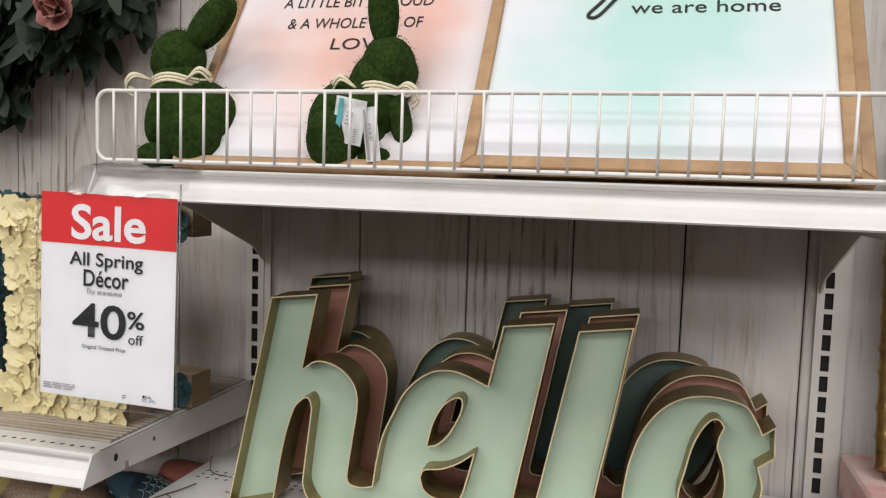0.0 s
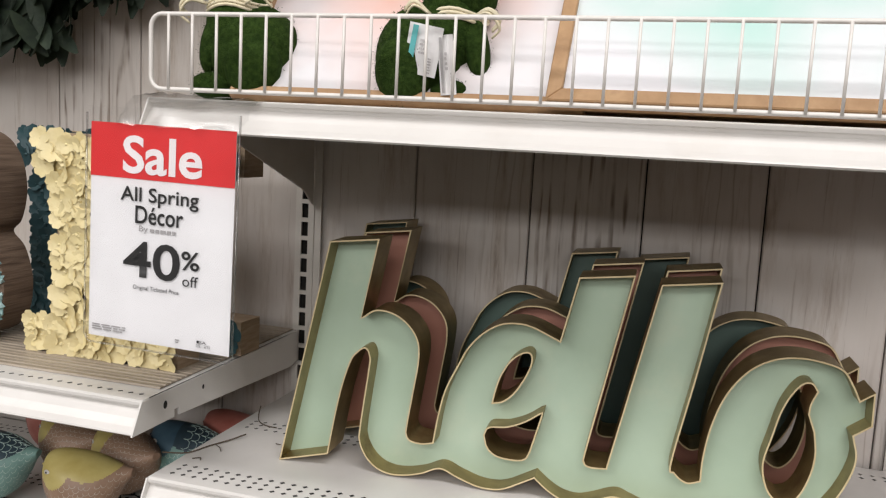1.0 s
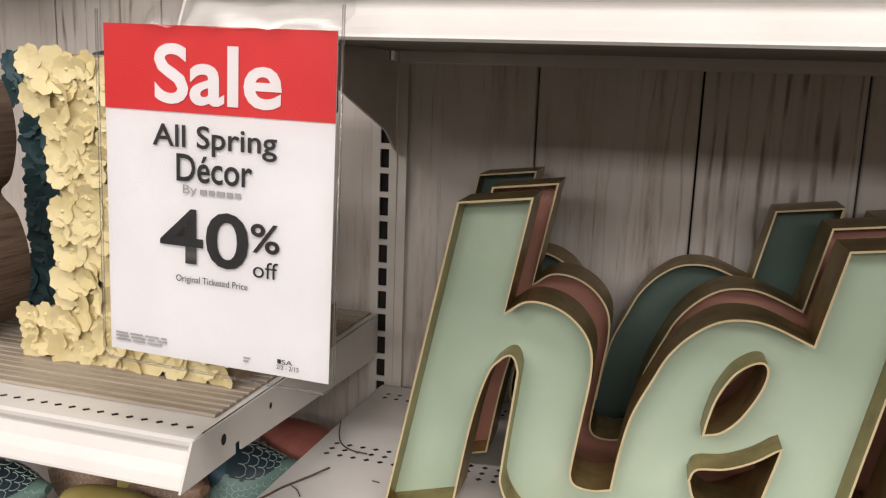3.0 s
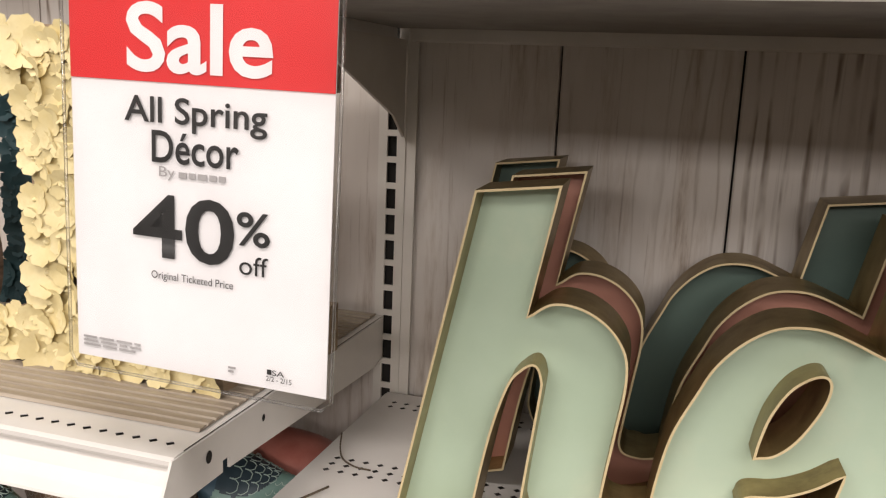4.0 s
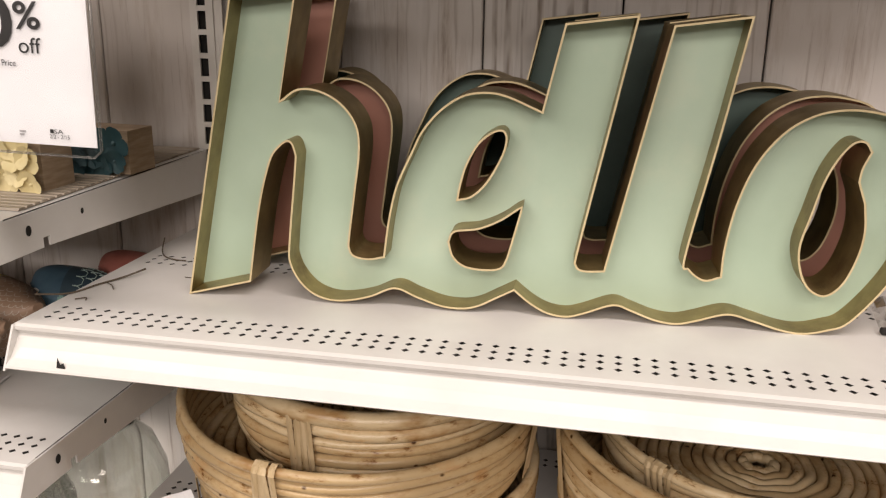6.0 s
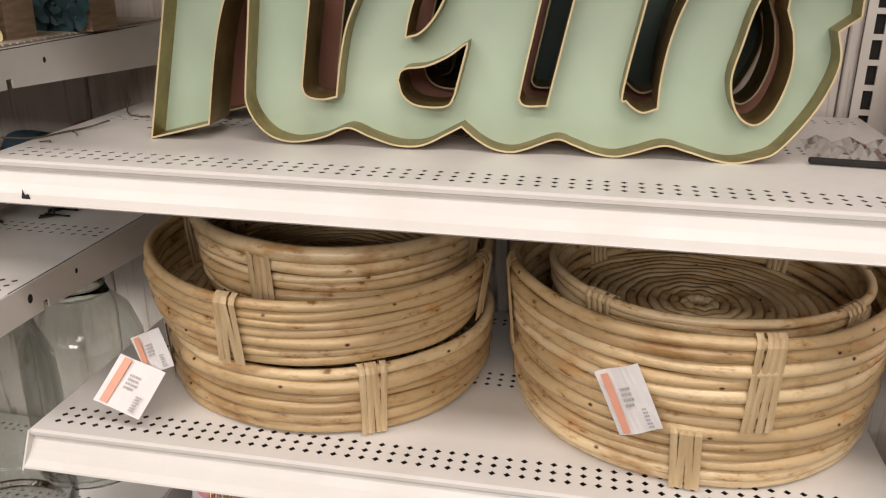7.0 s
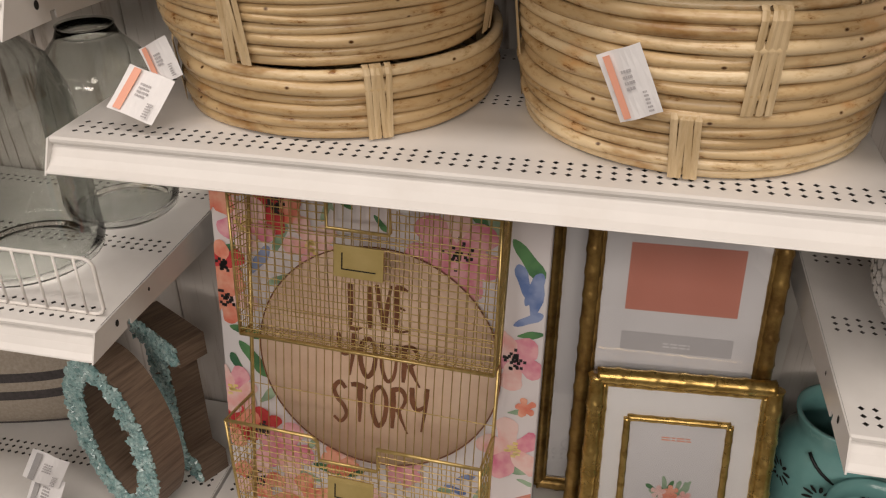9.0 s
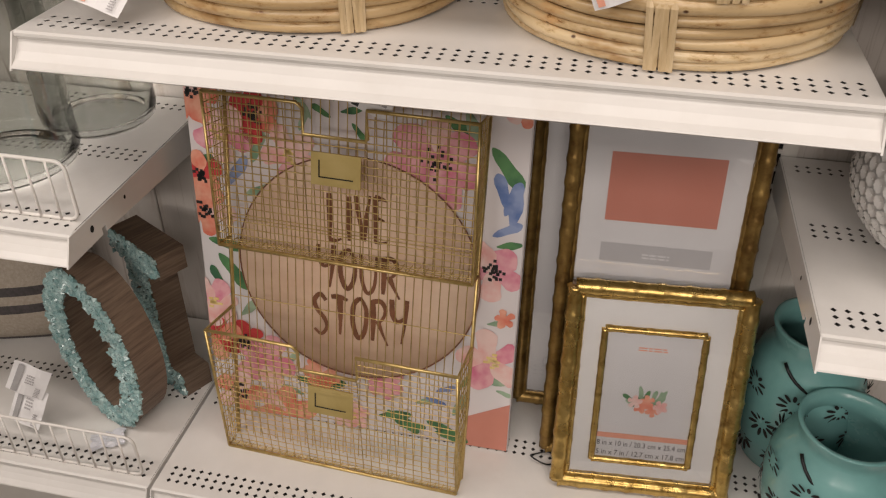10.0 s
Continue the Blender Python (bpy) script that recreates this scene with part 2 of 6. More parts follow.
def rattan_material():
    """Peeled rattan: each rod its own tone, long streaks, small dark nodes and specks."""
    m, nt, p = nodes_of("peeled_rattan")
    inf = nt.nodes.new("ShaderNodeObjectInfo")
    co = coords(nt)
    tone = ramp(nt, inf.outputs["Random"], [(0.0, (0.46, 0.315, 0.155)), (0.3, (0.64, 0.47, 0.26)), (0.7, (0.76, 0.60, 0.37)), (1.0, (0.55, 0.385, 0.195))])
    n1 = node(nt, "ShaderNodeTexNoise", Scale=11.0, Detail=4.0, Roughness=0.6)
    link(nt, coords(nt, (1, 1, 2.5)), n1.inputs["Vector"])
    n2 = node(nt, "ShaderNodeTexNoise", Scale=34.0, Detail=5.0, Roughness=0.7)
    link(nt, coords(nt, (1, 1, 3.0)), n2.inputs["Vector"])
    v = node(nt, "ShaderNodeTexVoronoi", Scale=31.0)
    link(nt, coords(nt, (1, 1, 1.5)), v.inputs["Vector"])
    speck = ramp(nt, v.outputs["Distance"], [(0.05, (0.14, 0.08, 0.045)), (0.11, (1, 1, 1))])
    wear = ramp(nt, n1.outputs[0], [(0.32, (0.66, 0.52, 0.38)), (0.46, (1, 1, 1)), (0.62, (1, 1, 1)), (0.74, (1.0, 0.80, 0.62))])
    blot = ramp(nt, n2.outputs[0], [(0.31, (0.34, 0.20, 0.10)), (0.39, (0.86, 0.80, 0.72)), (0.5, (1, 1, 1))])
    col = tone
    for q in (wear, blot, speck):
        x = nt.nodes.new("ShaderNodeMix")
        x.data_type, x.blend_type = "RGBA", "MULTIPLY"
        x.inputs[0].default_value = 1.0
        link(nt, col, x.inputs[6])
        link(nt, q, x.inputs[7])
        col = x.outputs[2]
    link(nt, col, p.inputs["Base Color"])
    p.inputs["Roughness"].default_value = 0.27
    bp = node(nt, "ShaderNodeBump", Strength=0.25, Distance=0.002)
    link(nt, n2.outputs[0], bp.inputs["Height"])
    link(nt, bp.outputs[0], p.inputs["Normal"])
    return m


def knotty_material():
    """Whitewashed board with strong flame grain round a knot."""
    m, nt, p = nodes_of("knotty_whitewashed_board")
    tc = nt.nodes.new("ShaderNodeTexCoord")
    mp = nt.nodes.new("ShaderNodeMapping")
    mp.inputs["Location"].default_value = (-0.058, 0.0, -1.60 * 0.075)
    mp.inputs["Scale"].default_value = (1.0, 0.0, 0.075)
    link(nt, tc.outputs["Object"], mp.inputs[0])
    w = node(nt, "ShaderNodeTexWave", Scale=17.0, Distortion=5.0, Detail=3.0, Detail_Scale=2.2)
    w.wave_type = "RINGS"
    w.rings_direction = "SPHERICAL"
    link(nt, mp.outputs[0], w.inputs["Vector"])
    fine = node(nt, "ShaderNodeTexNoise", Scale=60.0, Detail=5.0, Roughness=0.7)
    link(nt, coords(nt, (3, 1, 0.09)), fine.inputs["Vector"])
    broad = node(nt, "ShaderNodeTexNoise", Scale=5.0, Detail=4.0)
    link(nt, coords(nt, (1.5, 1, 0.8)), broad.inputs["Vector"])
    base = ramp(nt, broad.outputs[0], [(0.3, (0.58, 0.535, 0.49)), (0.7, (0.73, 0.69, 0.65))])
    lines = ramp(nt, w.outputs[0], [(0.0, (0.36, 0.31, 0.27)), (0.10, (0.70, 0.66, 0.62)), (0.26, (1, 1, 1))])
    streak = ramp(nt, fine.outputs[0], [(0.28, (0.74, 0.72, 0.71)), (0.44, (0.97, 0.97, 0.97)), (0.8, (1, 1, 1))])
    dash = node(nt, "ShaderNodeTexNoise", Scale=9.0, Detail=3.0, Roughness=0.6)
    link(nt, coords(nt, (3.2, 1, 1.1)), dash.inputs["Vector"])
    where = ramp(nt, dash.outputs[0], [(0.40, (0.18, 0.18, 0.18)), (0.58, (1, 1, 1))])
    col = base
    for q in (lines, streak):
        x = nt.nodes.new("ShaderNodeMix")
        x.data_type, x.blend_type = "RGBA", "MULTIPLY"
        if q is lines:
            link(nt, where, x.inputs[0])
        else:
            x.inputs[0].default_value = 0.9
        link(nt, col, x.inputs[6])
        link(nt, q, x.inputs[7])
        col = x.outputs[2]
    link(nt, col, p.inputs["Base Color"])
    p.inputs["Roughness"].default_value = 0.55
    bp = node(nt, "ShaderNodeBump", Strength=0.12, Distance=0.002)
    link(nt, w.outputs[0], bp.inputs["Height"])
    link(nt, bp.outputs[0], p.inputs["Normal"])
    return m


M_KNOT = knotty_material()
M_BOARD = plank_material()
M_ENAMEL = surface("cream_enamel_steel", (0.71, 0.69, 0.66), (0.75, 0.73, 0.70), rough=0.34, scale=14, bump=0.02, bump_scale=300, dirt=(0.69, 0.66, 0.62), dirt_scale=9)
M_POST = surface("cream_upright_steel", (0.66, 0.63, 0.58), (0.72, 0.69, 0.64), rough=0.4, scale=14, bump=0.02, bump_scale=300)
# Near-black so the perforations read dark: hole shade put into colour.
M_HOLE_SHADE = surface("perforation_shade", (0.05, 0.045, 0.04), (0.08, 0.07, 0.065), rough=0.7, scale=20, bump=0)
M_DIM_UNDER = surface("dimmed_underside", (0.24, 0.22, 0.20), (0.32, 0.30, 0.275), rough=0.6, scale=20, bump=0)
# Near-black: shade inside holes put into colour, also used for dark parts.
M_DARK = surface("hole_shade_and_dark_parts", (0.012, 0.011, 0.010), (0.02, 0.018, 0.016), rough=0.9, scale=20, bump=0)
M_WIRE = surface("white_coated_wire", (0.74, 0.71, 0.67), (0.80, 0.77, 0.73), rough=0.35, scale=60, bump=0.03)
M_FLOOR = surface("vinyl_floor", (0.12, 0.11, 0.10), (0.17, 0.155, 0.14), rough=0.35, scale=9, bump=0.03)
M_CEIL = surface("ceiling_tile", (0.72, 0.71, 0.69), (0.8, 0.79, 0.77), rough=0.9, scale=40, bump=0.2)
M_AISLE = surface("aisle_backing", (0.13, 0.115, 0.10), (0.21, 0.19, 0.17), rough=0.7, scale=4, bump=0.05)
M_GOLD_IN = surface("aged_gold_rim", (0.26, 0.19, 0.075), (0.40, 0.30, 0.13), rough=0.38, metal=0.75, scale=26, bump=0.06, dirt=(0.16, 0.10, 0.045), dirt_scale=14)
# Brighter gold for the rim's front: its edge highlight painted in.
M_GOLD_EDGE = surface("gold_edge_highlight", (0.62, 0.50, 0.28), (0.72, 0.60, 0.36), rough=0.5, metal=0.2, scale=40, bump=0.02)
M_MINT = surface("mint_enamel", (0.45, 0.585, 0.445), (0.50, 0.635, 0.495), rough=0.5, scale=7, bump=0.03, bump_scale=120, dirt=(0.55, 0.65, 0.50), dirt_scale=10)
M_PINK = surface("dusty_pink_enamel", (0.42, 0.19, 0.14), (0.48, 0.23, 0.17), rough=0.5, scale=7, bump=0.03, bump_scale=120)
M_DEEP = surface("deep_green_enamel", (0.075, 0.125, 0.105), (0.10, 0.155, 0.13), rough=0.45, scale=7, bump=0.03, bump_scale=120)
M_RATTAN = rattan_material()
M_BIND = surface("rattan_binding", (0.50, 0.36, 0.19), (0.66, 0.51, 0.31), rough=0.5, scale=40, stretch=(3, 3, 0.4), bump=0.2)
M_TAG = surface("white_card", (0.76, 0.75, 0.75), (0.82, 0.81, 0.81), rough=0.5, scale=30, bump=0.02)
M_CORAL_INK = surface("coral_ink", (0.80, 0.36, 0.25), (0.84, 0.40, 0.28), rough=0.5, scale=30, bump=0.0)
M_GREY_INK = surface("grey_ink", (0.32, 0.31, 0.31), (0.4, 0.39, 0.39), rough=0.6, scale=30, bump=0.0)
M_BLACK_INK = surface("black_ink", (0.018, 0.018, 0.018), (0.028, 0.028, 0.028), rough=0.5, scale=30, bump=0.0)
M_TEAL_INK = surface("teal_ink", (0.10, 0.42, 0.44), (0.13, 0.47, 0.48), rough=0.5, scale=30, bump=0.0)

# ---- the large structure ----
BAY = 0.914
setting = dict(kind="structure")


def shell(name, x0, x1, y0, y1, z0, z1, material, label):
    bm = bmesh.new()
    box(bm, x0, x1, y0, y1, z0, z1)
    return tagged(part(name, bm, material), label, "structure", kind="structure")


shell("floor", -3.2, 4.4, -9.5, 0.3, -0.05, 0.0, M_FLOOR, "pale speckled vinyl store floor")
shell("ceiling", -3.2, 4.4, -9.5, 0.3, 3.5, 3.6, M_CEIL, "white store ceiling of mineral tiles")
shell("wall_back", -3.2, 4.4, 0.06, 0.16, 0.0, 3.5, M_AISLE, "backing behind the shelf boards")
shell("wall_aisle", -3.2, 4.4, -9.6, -9.5, 0.0, 3.5, M_AISLE, "far side of the store aisle")
# Added out of view to keep low lamp light off the lower shelves.
shell("wall_light_block", -3.2, 4.4, -2.95, -2.80, 0.0, 1.42, M_AISLE, "unseen wall added across the aisle to block low light")
shell("wall_west", -3.3, -3.2, -9.5, 0.16, 0.0, 3.5, M_AISLE, "west end of the store aisle")
shell("wall_east", 4.4, 4.5, -9.5, 0.16, 0.0, 3.5, M_AISLE, "east end of the store aisle")

# boards of the shelf back
PANEL_TOP = 2.35
wall_boards = tagged(new("wall_boards"), "whitewashed grey wooden boards behind the shelves", "wall", kind="structure")
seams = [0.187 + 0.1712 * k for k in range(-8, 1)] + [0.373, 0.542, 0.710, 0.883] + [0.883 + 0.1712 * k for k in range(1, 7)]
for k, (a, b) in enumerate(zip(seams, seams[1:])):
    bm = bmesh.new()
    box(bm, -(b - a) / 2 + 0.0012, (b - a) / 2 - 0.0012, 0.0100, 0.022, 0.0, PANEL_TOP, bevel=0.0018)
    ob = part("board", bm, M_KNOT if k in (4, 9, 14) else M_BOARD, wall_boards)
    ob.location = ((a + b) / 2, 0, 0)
bm = bmesh.new()
box(bm, seams[0], seams[-1], 0.0225, 0.03, 0.0, PANEL_TOP)
part("backing", bm, M_DARK, wall_boards)

# slotted uprights
SLOT, SLOT_H, SLOT_W = 0.03047, 0.0235, 0.0118


def upright(x):
    post = thing("slotted_upright", "cream steel shelf upright with a row of slots", "upright", "shelf uprights", pose(x, 0, 0), "structure")
    bm = bmesh.new()
    w, s = 0.0165, SLOT_W / 2
    for a, b in ((-w, -s), (s, w)):
        box(bm, a, b, 0.0, 0.003, 0.05, PANEL_TOP)
    z = 0.05
    k = 0
    first = 1.6395 - SLOT * 51
    while first + SLOT * k < PANEL_TOP:
        c = first + SLOT * k
        box(bm, -s, s, 0.0, 0.003, c - SLOT + SLOT_H / 2, c - SLOT_H / 2)
        k += 1
    box(bm, w, w + 0.012, 0.0015, 0.004, 0.05, PANEL_TOP)
    part("post", bm, M_POST, post)
    # Black strip behind the slots puts the post's inner shade into colour.
    bm = bmesh.new()
    box(bm, -w + 0.001, w - 0.001, 0.0062, 0.0095, 0.05, PANEL_TOP)
    part("slot_shade", bm, M_DARK, post)
    return post


for x in (-BAY, 0.0, BAY, 2 * BAY):
    upright(x)


def perforated(bm, x0, x1, y0, y1, zones, hole=0.0041):
    """A sheet at z = 0 with a close grid of diamond holes in the given y zones."""
    pitch, deep = 0.01524, 0.01345
    m0 = x0 + 0.0114
    cols = int((x1 - 0.006 - m0) / pitch)
    m1 = m0 + cols * pitch

    def quad(a, b, c, d):
        bm.faces.new([bm.verts.new((p[0], p[1], 0)) for p in (a, b, c, d)])
    prev = y0
    for a, n in zones:
        end = a + n * deep
        quad((x0, prev), (x1, prev), (x1, a), (x0, a))
        quad((x0, a), (m0, a), (m0, end), (x0, end))
        quad((m1, a), (x1, a), (x1, end), (m1, end))
        for r in range(n):
            for c in range(cols):
                lo, ya = m0 + c * pitch, a + r * deep
                hi, yb = lo + pitch, ya + deep
                mx, my = (lo + hi) / 2, (ya + yb) / 2
                O = [bm.verts.new((x, y, 0)) for x, y in ((lo, ya), (hi, ya), (hi, yb), (lo, yb))]
                I = [bm.verts.new((x, y, 0)) for x, y in ((mx, my - hole), (mx + hole, my), (mx, my + hole), (mx - hole, my))]
                D = [bm.verts.new((v.co.x, v.co.y, -0.0006)) for v in I]
                for i in range(4):
                    k = (i + 1) % 4
                    bm.faces.new((O[i], O[k], I[i]))
                    bm.faces.new((O[k], I[k], I[i]))
                    bm.faces.new((I[i], I[k], D[k], D[i]))
        prev = end
    quad((x0, prev), (x1, prev), (x1, y1), (x0, y1))


ZONES = ((-0.4045, 3), (-0.2243, 3), (-0.052, 2))


def shelf(x0, z, label, depth=0.405, lip=0.036, zones=ZONES, width=BAY):
    """Steel gondola shelf: perforated top, stepped front lip, side plates, brackets."""
    a, b = 0.003, width - 0.003
    sh = thing("shelf", label, "shelf", "store shelves", pose(x0, 0, z), "")
    bm = bmesh.new()
    perforated(bm, a + 0.002, b - 0.002, -depth, -0.004, zones)
    part("top_sheet", bm, M_ENAMEL, sh)
    bm = bmesh.new()
    d = depth
    prof = [(-d, 0.0), (-d - 0.012, -0.0005), (-d - 0.0155, -0.0025), (-d - 0.0155, -0.0060), (-d - 0.0125, -0.0078), (-d - 0.0110, -0.0110), (-d - 0.0135, -0.0150), (-d - 0.0185, -lip + 0.014), (-d - 0.026, -lip + 0.006), (-d - 0.0335, -lip + 0.001),
            (-d - 0.0345, -lip - 0.001), (-d - 0.032, -lip - 0.003), (-d - 0.018, -lip + 0.001), (-d - 0.009, -0.016), (-d - 0.007, -0.003), (-d, -0.0015)]
    profile_x(bm, prof, a + 0.0015, b - 0.0015)
    part("front_lip", bm, M_ENAMEL, sh)
    for sx in (a, b - 0.0022):
        bm = bmesh.new()
        poly = [(-d - 0.0165, -0.0012), (-0.006, -0.0012), (-0.006, -0.05), (-0.03, -0.056), (-d + 0.06, -lip - 0.004), (-d + 0.06, -lip + 0.006), (-d + 0.05, -lip + 0.006), (-d + 0.05, -lip - 0.004), (-d - 0.0355, -lip - 0.0035)]
        profile_x(bm, poly, sx, sx + 0.0022)
        side = part("side_plate", bm, M_ENAMEL, sh)
        for hy, hr in ((-d + 0.03, 0.0042), (-d + 0.115, 0.0026)):
            # Dark disc on the uncut plate stands for the shade in a hole.
            bm = bmesh.new()
            vs = [bm.verts.new((sx + (0.0026 if sx > 0.1 else -0.0004), hy + hr * math.cos(t), -lip * 0.5 + hr * 1.3 * math.sin(t))) for t in np.linspace(0, 2 * math.pi, 12, endpoint=False)]
            bm.faces.new(vs)
            part("rivet_hole_shade", bm, M_DARK, side)
    # Added pan; darkened grey cuts bounced light that cream enamel would give.
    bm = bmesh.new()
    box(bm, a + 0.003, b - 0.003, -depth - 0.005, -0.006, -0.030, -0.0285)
    part("added_bottom_pan", bm, M_DIM_UNDER, sh)
    # Added black sheet that paints in the shade seen through the holes.
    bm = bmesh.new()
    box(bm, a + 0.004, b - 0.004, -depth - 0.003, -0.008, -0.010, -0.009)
    part("hole_shade_sheet", bm, M_HOLE_SHADE, sh)
    return sh

# ---- shelves of the three bays ----
Z_TOP, Z_HELLO, Z_BASKET, Z_DECK = 1.740, 1.2825, 0.978, 0.205
Z_L1, Z_L2, Z_L3 = 1.377, 1.1315, 0.702
Z_R = 0.705
shelf(0.0, Z_TOP, "cream steel store shelf with a wire fence along its front")
shelf(0.0, Z_HELLO, "cream perforated steel shelf carrying metal word signs")
shelf(0.0, Z_BASKET, "cream perforated steel shelf carrying rattan baskets")
shelf(-BAY, Z_L1, "cream steel shelf with a ribbed wood-look top", zones=((-0.4045, 1), (-0.2243, 2)))
shelf(-BAY, Z_L2, "cream perforated steel shelf carrying ceramic birds")
shelf(-BAY, Z_L3, "cream perforated steel shelf carrying clear glass jars")
shelf(BAY, Z_R, "cream perforated steel shelf carrying a white openwork bowl")
for x0 in (-BAY, 0.0, BAY):
    shelf(x0, Z_DECK, "cream perforated steel base deck of the shelving", zones=ZONES[:2])
    bm = bmesh.new()
    box(bm, x0 + 0.003, x0 + BAY - 0.003, -0.385, -0.370, 0.0, 0.163)
    tagged(part("kick_plate", bm, M_POST), "cream steel kick plate under the base deck", "kick plate", kind="structure")

bm = bmesh.new()
box(bm, 0.019, BAY - 0.019, -0.005, 0.009, Z_TOP - 0.044, Z_TOP - 0.028, bevel=0.0015)
box(bm, 0.019, BAY - 0.019, -0.002, 0.009, Z_TOP - 0.026, Z_TOP - 0.012, bevel=0.0015)
tagged(part("trim", bm, M_POST), "cream steel rail along the top of the shelf back", "rail", kind="structure")

# brackets that hold the top shelf
for bx in (0.012, BAY - 0.014):
    bm = bmesh.new()
    profile_x(bm, [(-0.002, -0.042), (-0.40, -0.042), (-0.40, -0.050), (-0.24, -0.052), (-0.035, -0.125), (-0.002, -0.150)], bx, bx + 0.003)
    br = part("shelf_bracket", bm, M_POST)
    br.location = (0, 0, Z_TOP)
    tagged(br, "cream steel bracket under the top shelf", "bracket", "shelf brackets")


def wire_fence(x0, x1, z, y, height, label, spacing=0.0301, from_left=True, first=0.0245):
    """Low fence of welded white wire, with rounded ends, standing on a shelf."""
    fence = thing("wire_fence", label, "shelf fence", "shelf fences", pose(x0, y, z))
    L, r, c = x1 - x0, 0.0026, 0.014
    arc = [(c - c * math.sin(a), c - c * math.cos(a)) for a in np.linspace(0, math.pi / 2, 6)]
    loop = []
    loop += [(x, 0, r + v) for x, v in arc]
    loop += [(x, 0, height - r - v) for x, v in reversed(arc)]
    loop += [(L - x, 0, height - r - v) for x, v in arc]
    loop += [(L - x, 0, r + v) for x, v in reversed(arc)]
    bm = bmesh.new()
    tube(bm, loop, r, sides=8, closed=True)
    part("rim_wire", bm, M_WIRE, fence)
    for k in range(int((L - 0.026) / spacing) + 1):
        bm = bmesh.new()
        x = first + k * spacing if from_left else L - first - k * spacing
        tube(bm, [(x, -0.0026, r), (x, -0.0026, height - r)], 0.0017, sides=6)
        part("upright_wire", bm, M_WIRE, fence)
    return fence


wire_fence(0.0135, 0.905, Z_TOP + 0.006, -0.430, 0.0875, "white coated wire fence along the top shelf front")
wire_fence(-0.86, -0.008, Z_L3 + 0.001, -0.387, 0.092, "white coated wire fence along the jar shelf front", from_left=False)
wire_fence(-0.86, -0.020, Z_DECK + 0.001, -0.400, 0.092, "low white wire fence along the base deck front", from_left=False)

# ---- hello signs ----
H_RUNS = [
    [(0.006, 0.0), (0.059, 0.299)], [(0.059, 0.299), (0.123, 0.308)], [(0.123, 0.308), (0.106, 0.205)],
    [(0.106, 0.205), (0.123, 0.217), (0.145, 0.216), (0.166, 0.204), (0.180, 0.184), (0.183, 0.158), (0.179, 0.118), (0.174, 0.072), (0.174, 0.060), (0.179, 0.053), (0.193, 0.051), (0.207, 0.054)]]
E_RUNS = [[(0.207, 0.054), (0.211, 0.090), (0.218, 0.126), (0.232, 0.161), (0.242, 0.183), (0.258, 0.203), (0.278, 0.217), (0.299, 0.221), (0.319, 0.218), (0.350, 0.205)]]
L_RUNS = [
    [(0.350, 0.205), (0.365, 0.285)], [(0.365, 0.285), (0.428, 0.294)], [(0.428, 0.294), (0.410, 0.180), (0.393, 0.073), (0.392, 0.057), (0.399, 0.052), (0.417, 0.053)],
    [(0.417, 0.053), (0.457, 0.286)], [(0.457, 0.286), (0.522, 0.296)], [(0.522, 0.296), (0.506, 0.180), (0.490, 0.073), (0.494, 0.060), (0.508, 0.050), (0.522, 0.054)]]
O_RUNS = [
    [(0.522, 0.054), (0.522, 0.083), (0.527, 0.124), (0.539, 0.164), (0.559, 0.195), (0.583, 0.212), (0.609, 0.218), (0.635, 0.216), (0.656, 0.209), (0.668, 0.192), (0.676, 0.176)],
    [(0.676, 0.176), (0.690, 0.187)], [(0.690, 0.187), (0.692, 0.147)], [(0.692, 0.147), (0.675, 0.133)]]
FOOT_RUNS = [
    [(0.675, 0.133), (0.681, 0.108), (0.677, 0.082), (0.664, 0.050), (0.640, 0.0145), (0.622, 0.005), (0.602, 0.0), (0.582, 0.002), (0.555, 0.010), (0.533, 0.0148), (0.506, 0.006), (0.488, 0.0015), (0.468, 0.004)]
    + [(0.446, 0.012), (0.429, 0.0168), (0.402, 0.006), (0.386, 0.0015), (0.368, 0.004), (0.351, 0.013), (0.335, 0.026)],
    [(0.335, 0.026), (0.318, 0.016), (0.302, 0.007), (0.287, 0.003), (0.266, 0.004), (0.241, 0.012), (0.219, 0.020), (0.196, 0.010), (0.174, 0.004), (0.154, 0.003), (0.136, 0.009), (0.122, 0.022), (0.113, 0.040)]
    + [(0.112, 0.060), (0.119, 0.140), (0.119, 0.155), (0.114, 0.165), (0.105, 0.160), (0.095, 0.144), (0.083, 0.094), (0.070, 0.002)]]
EYE_RUNS = [[(0.278, 0.117), (0.280, 0.131), (0.285, 0.151), (0.295, 0.171), (0.307, 0.182), (0.316, 0.184), (0.319, 0.176), (0.315, 0.159), (0.303, 0.135), (0.290, 0.121), (0.278, 0.117)]]
MOUTH_RUNS = [[(0.271, 0.073), (0.276, 0.083), (0.298, 0.087), (0.319, 0.097), (0.337, 0.111)], [(0.337, 0.111), (0.333, 0.092), (0.326, 0.060)], [(0.326, 0.060), (0.321, 0.050), (0.308, 0.047), (0.288, 0.049), (0.276, 0.058), (0.271, 0.073)]]
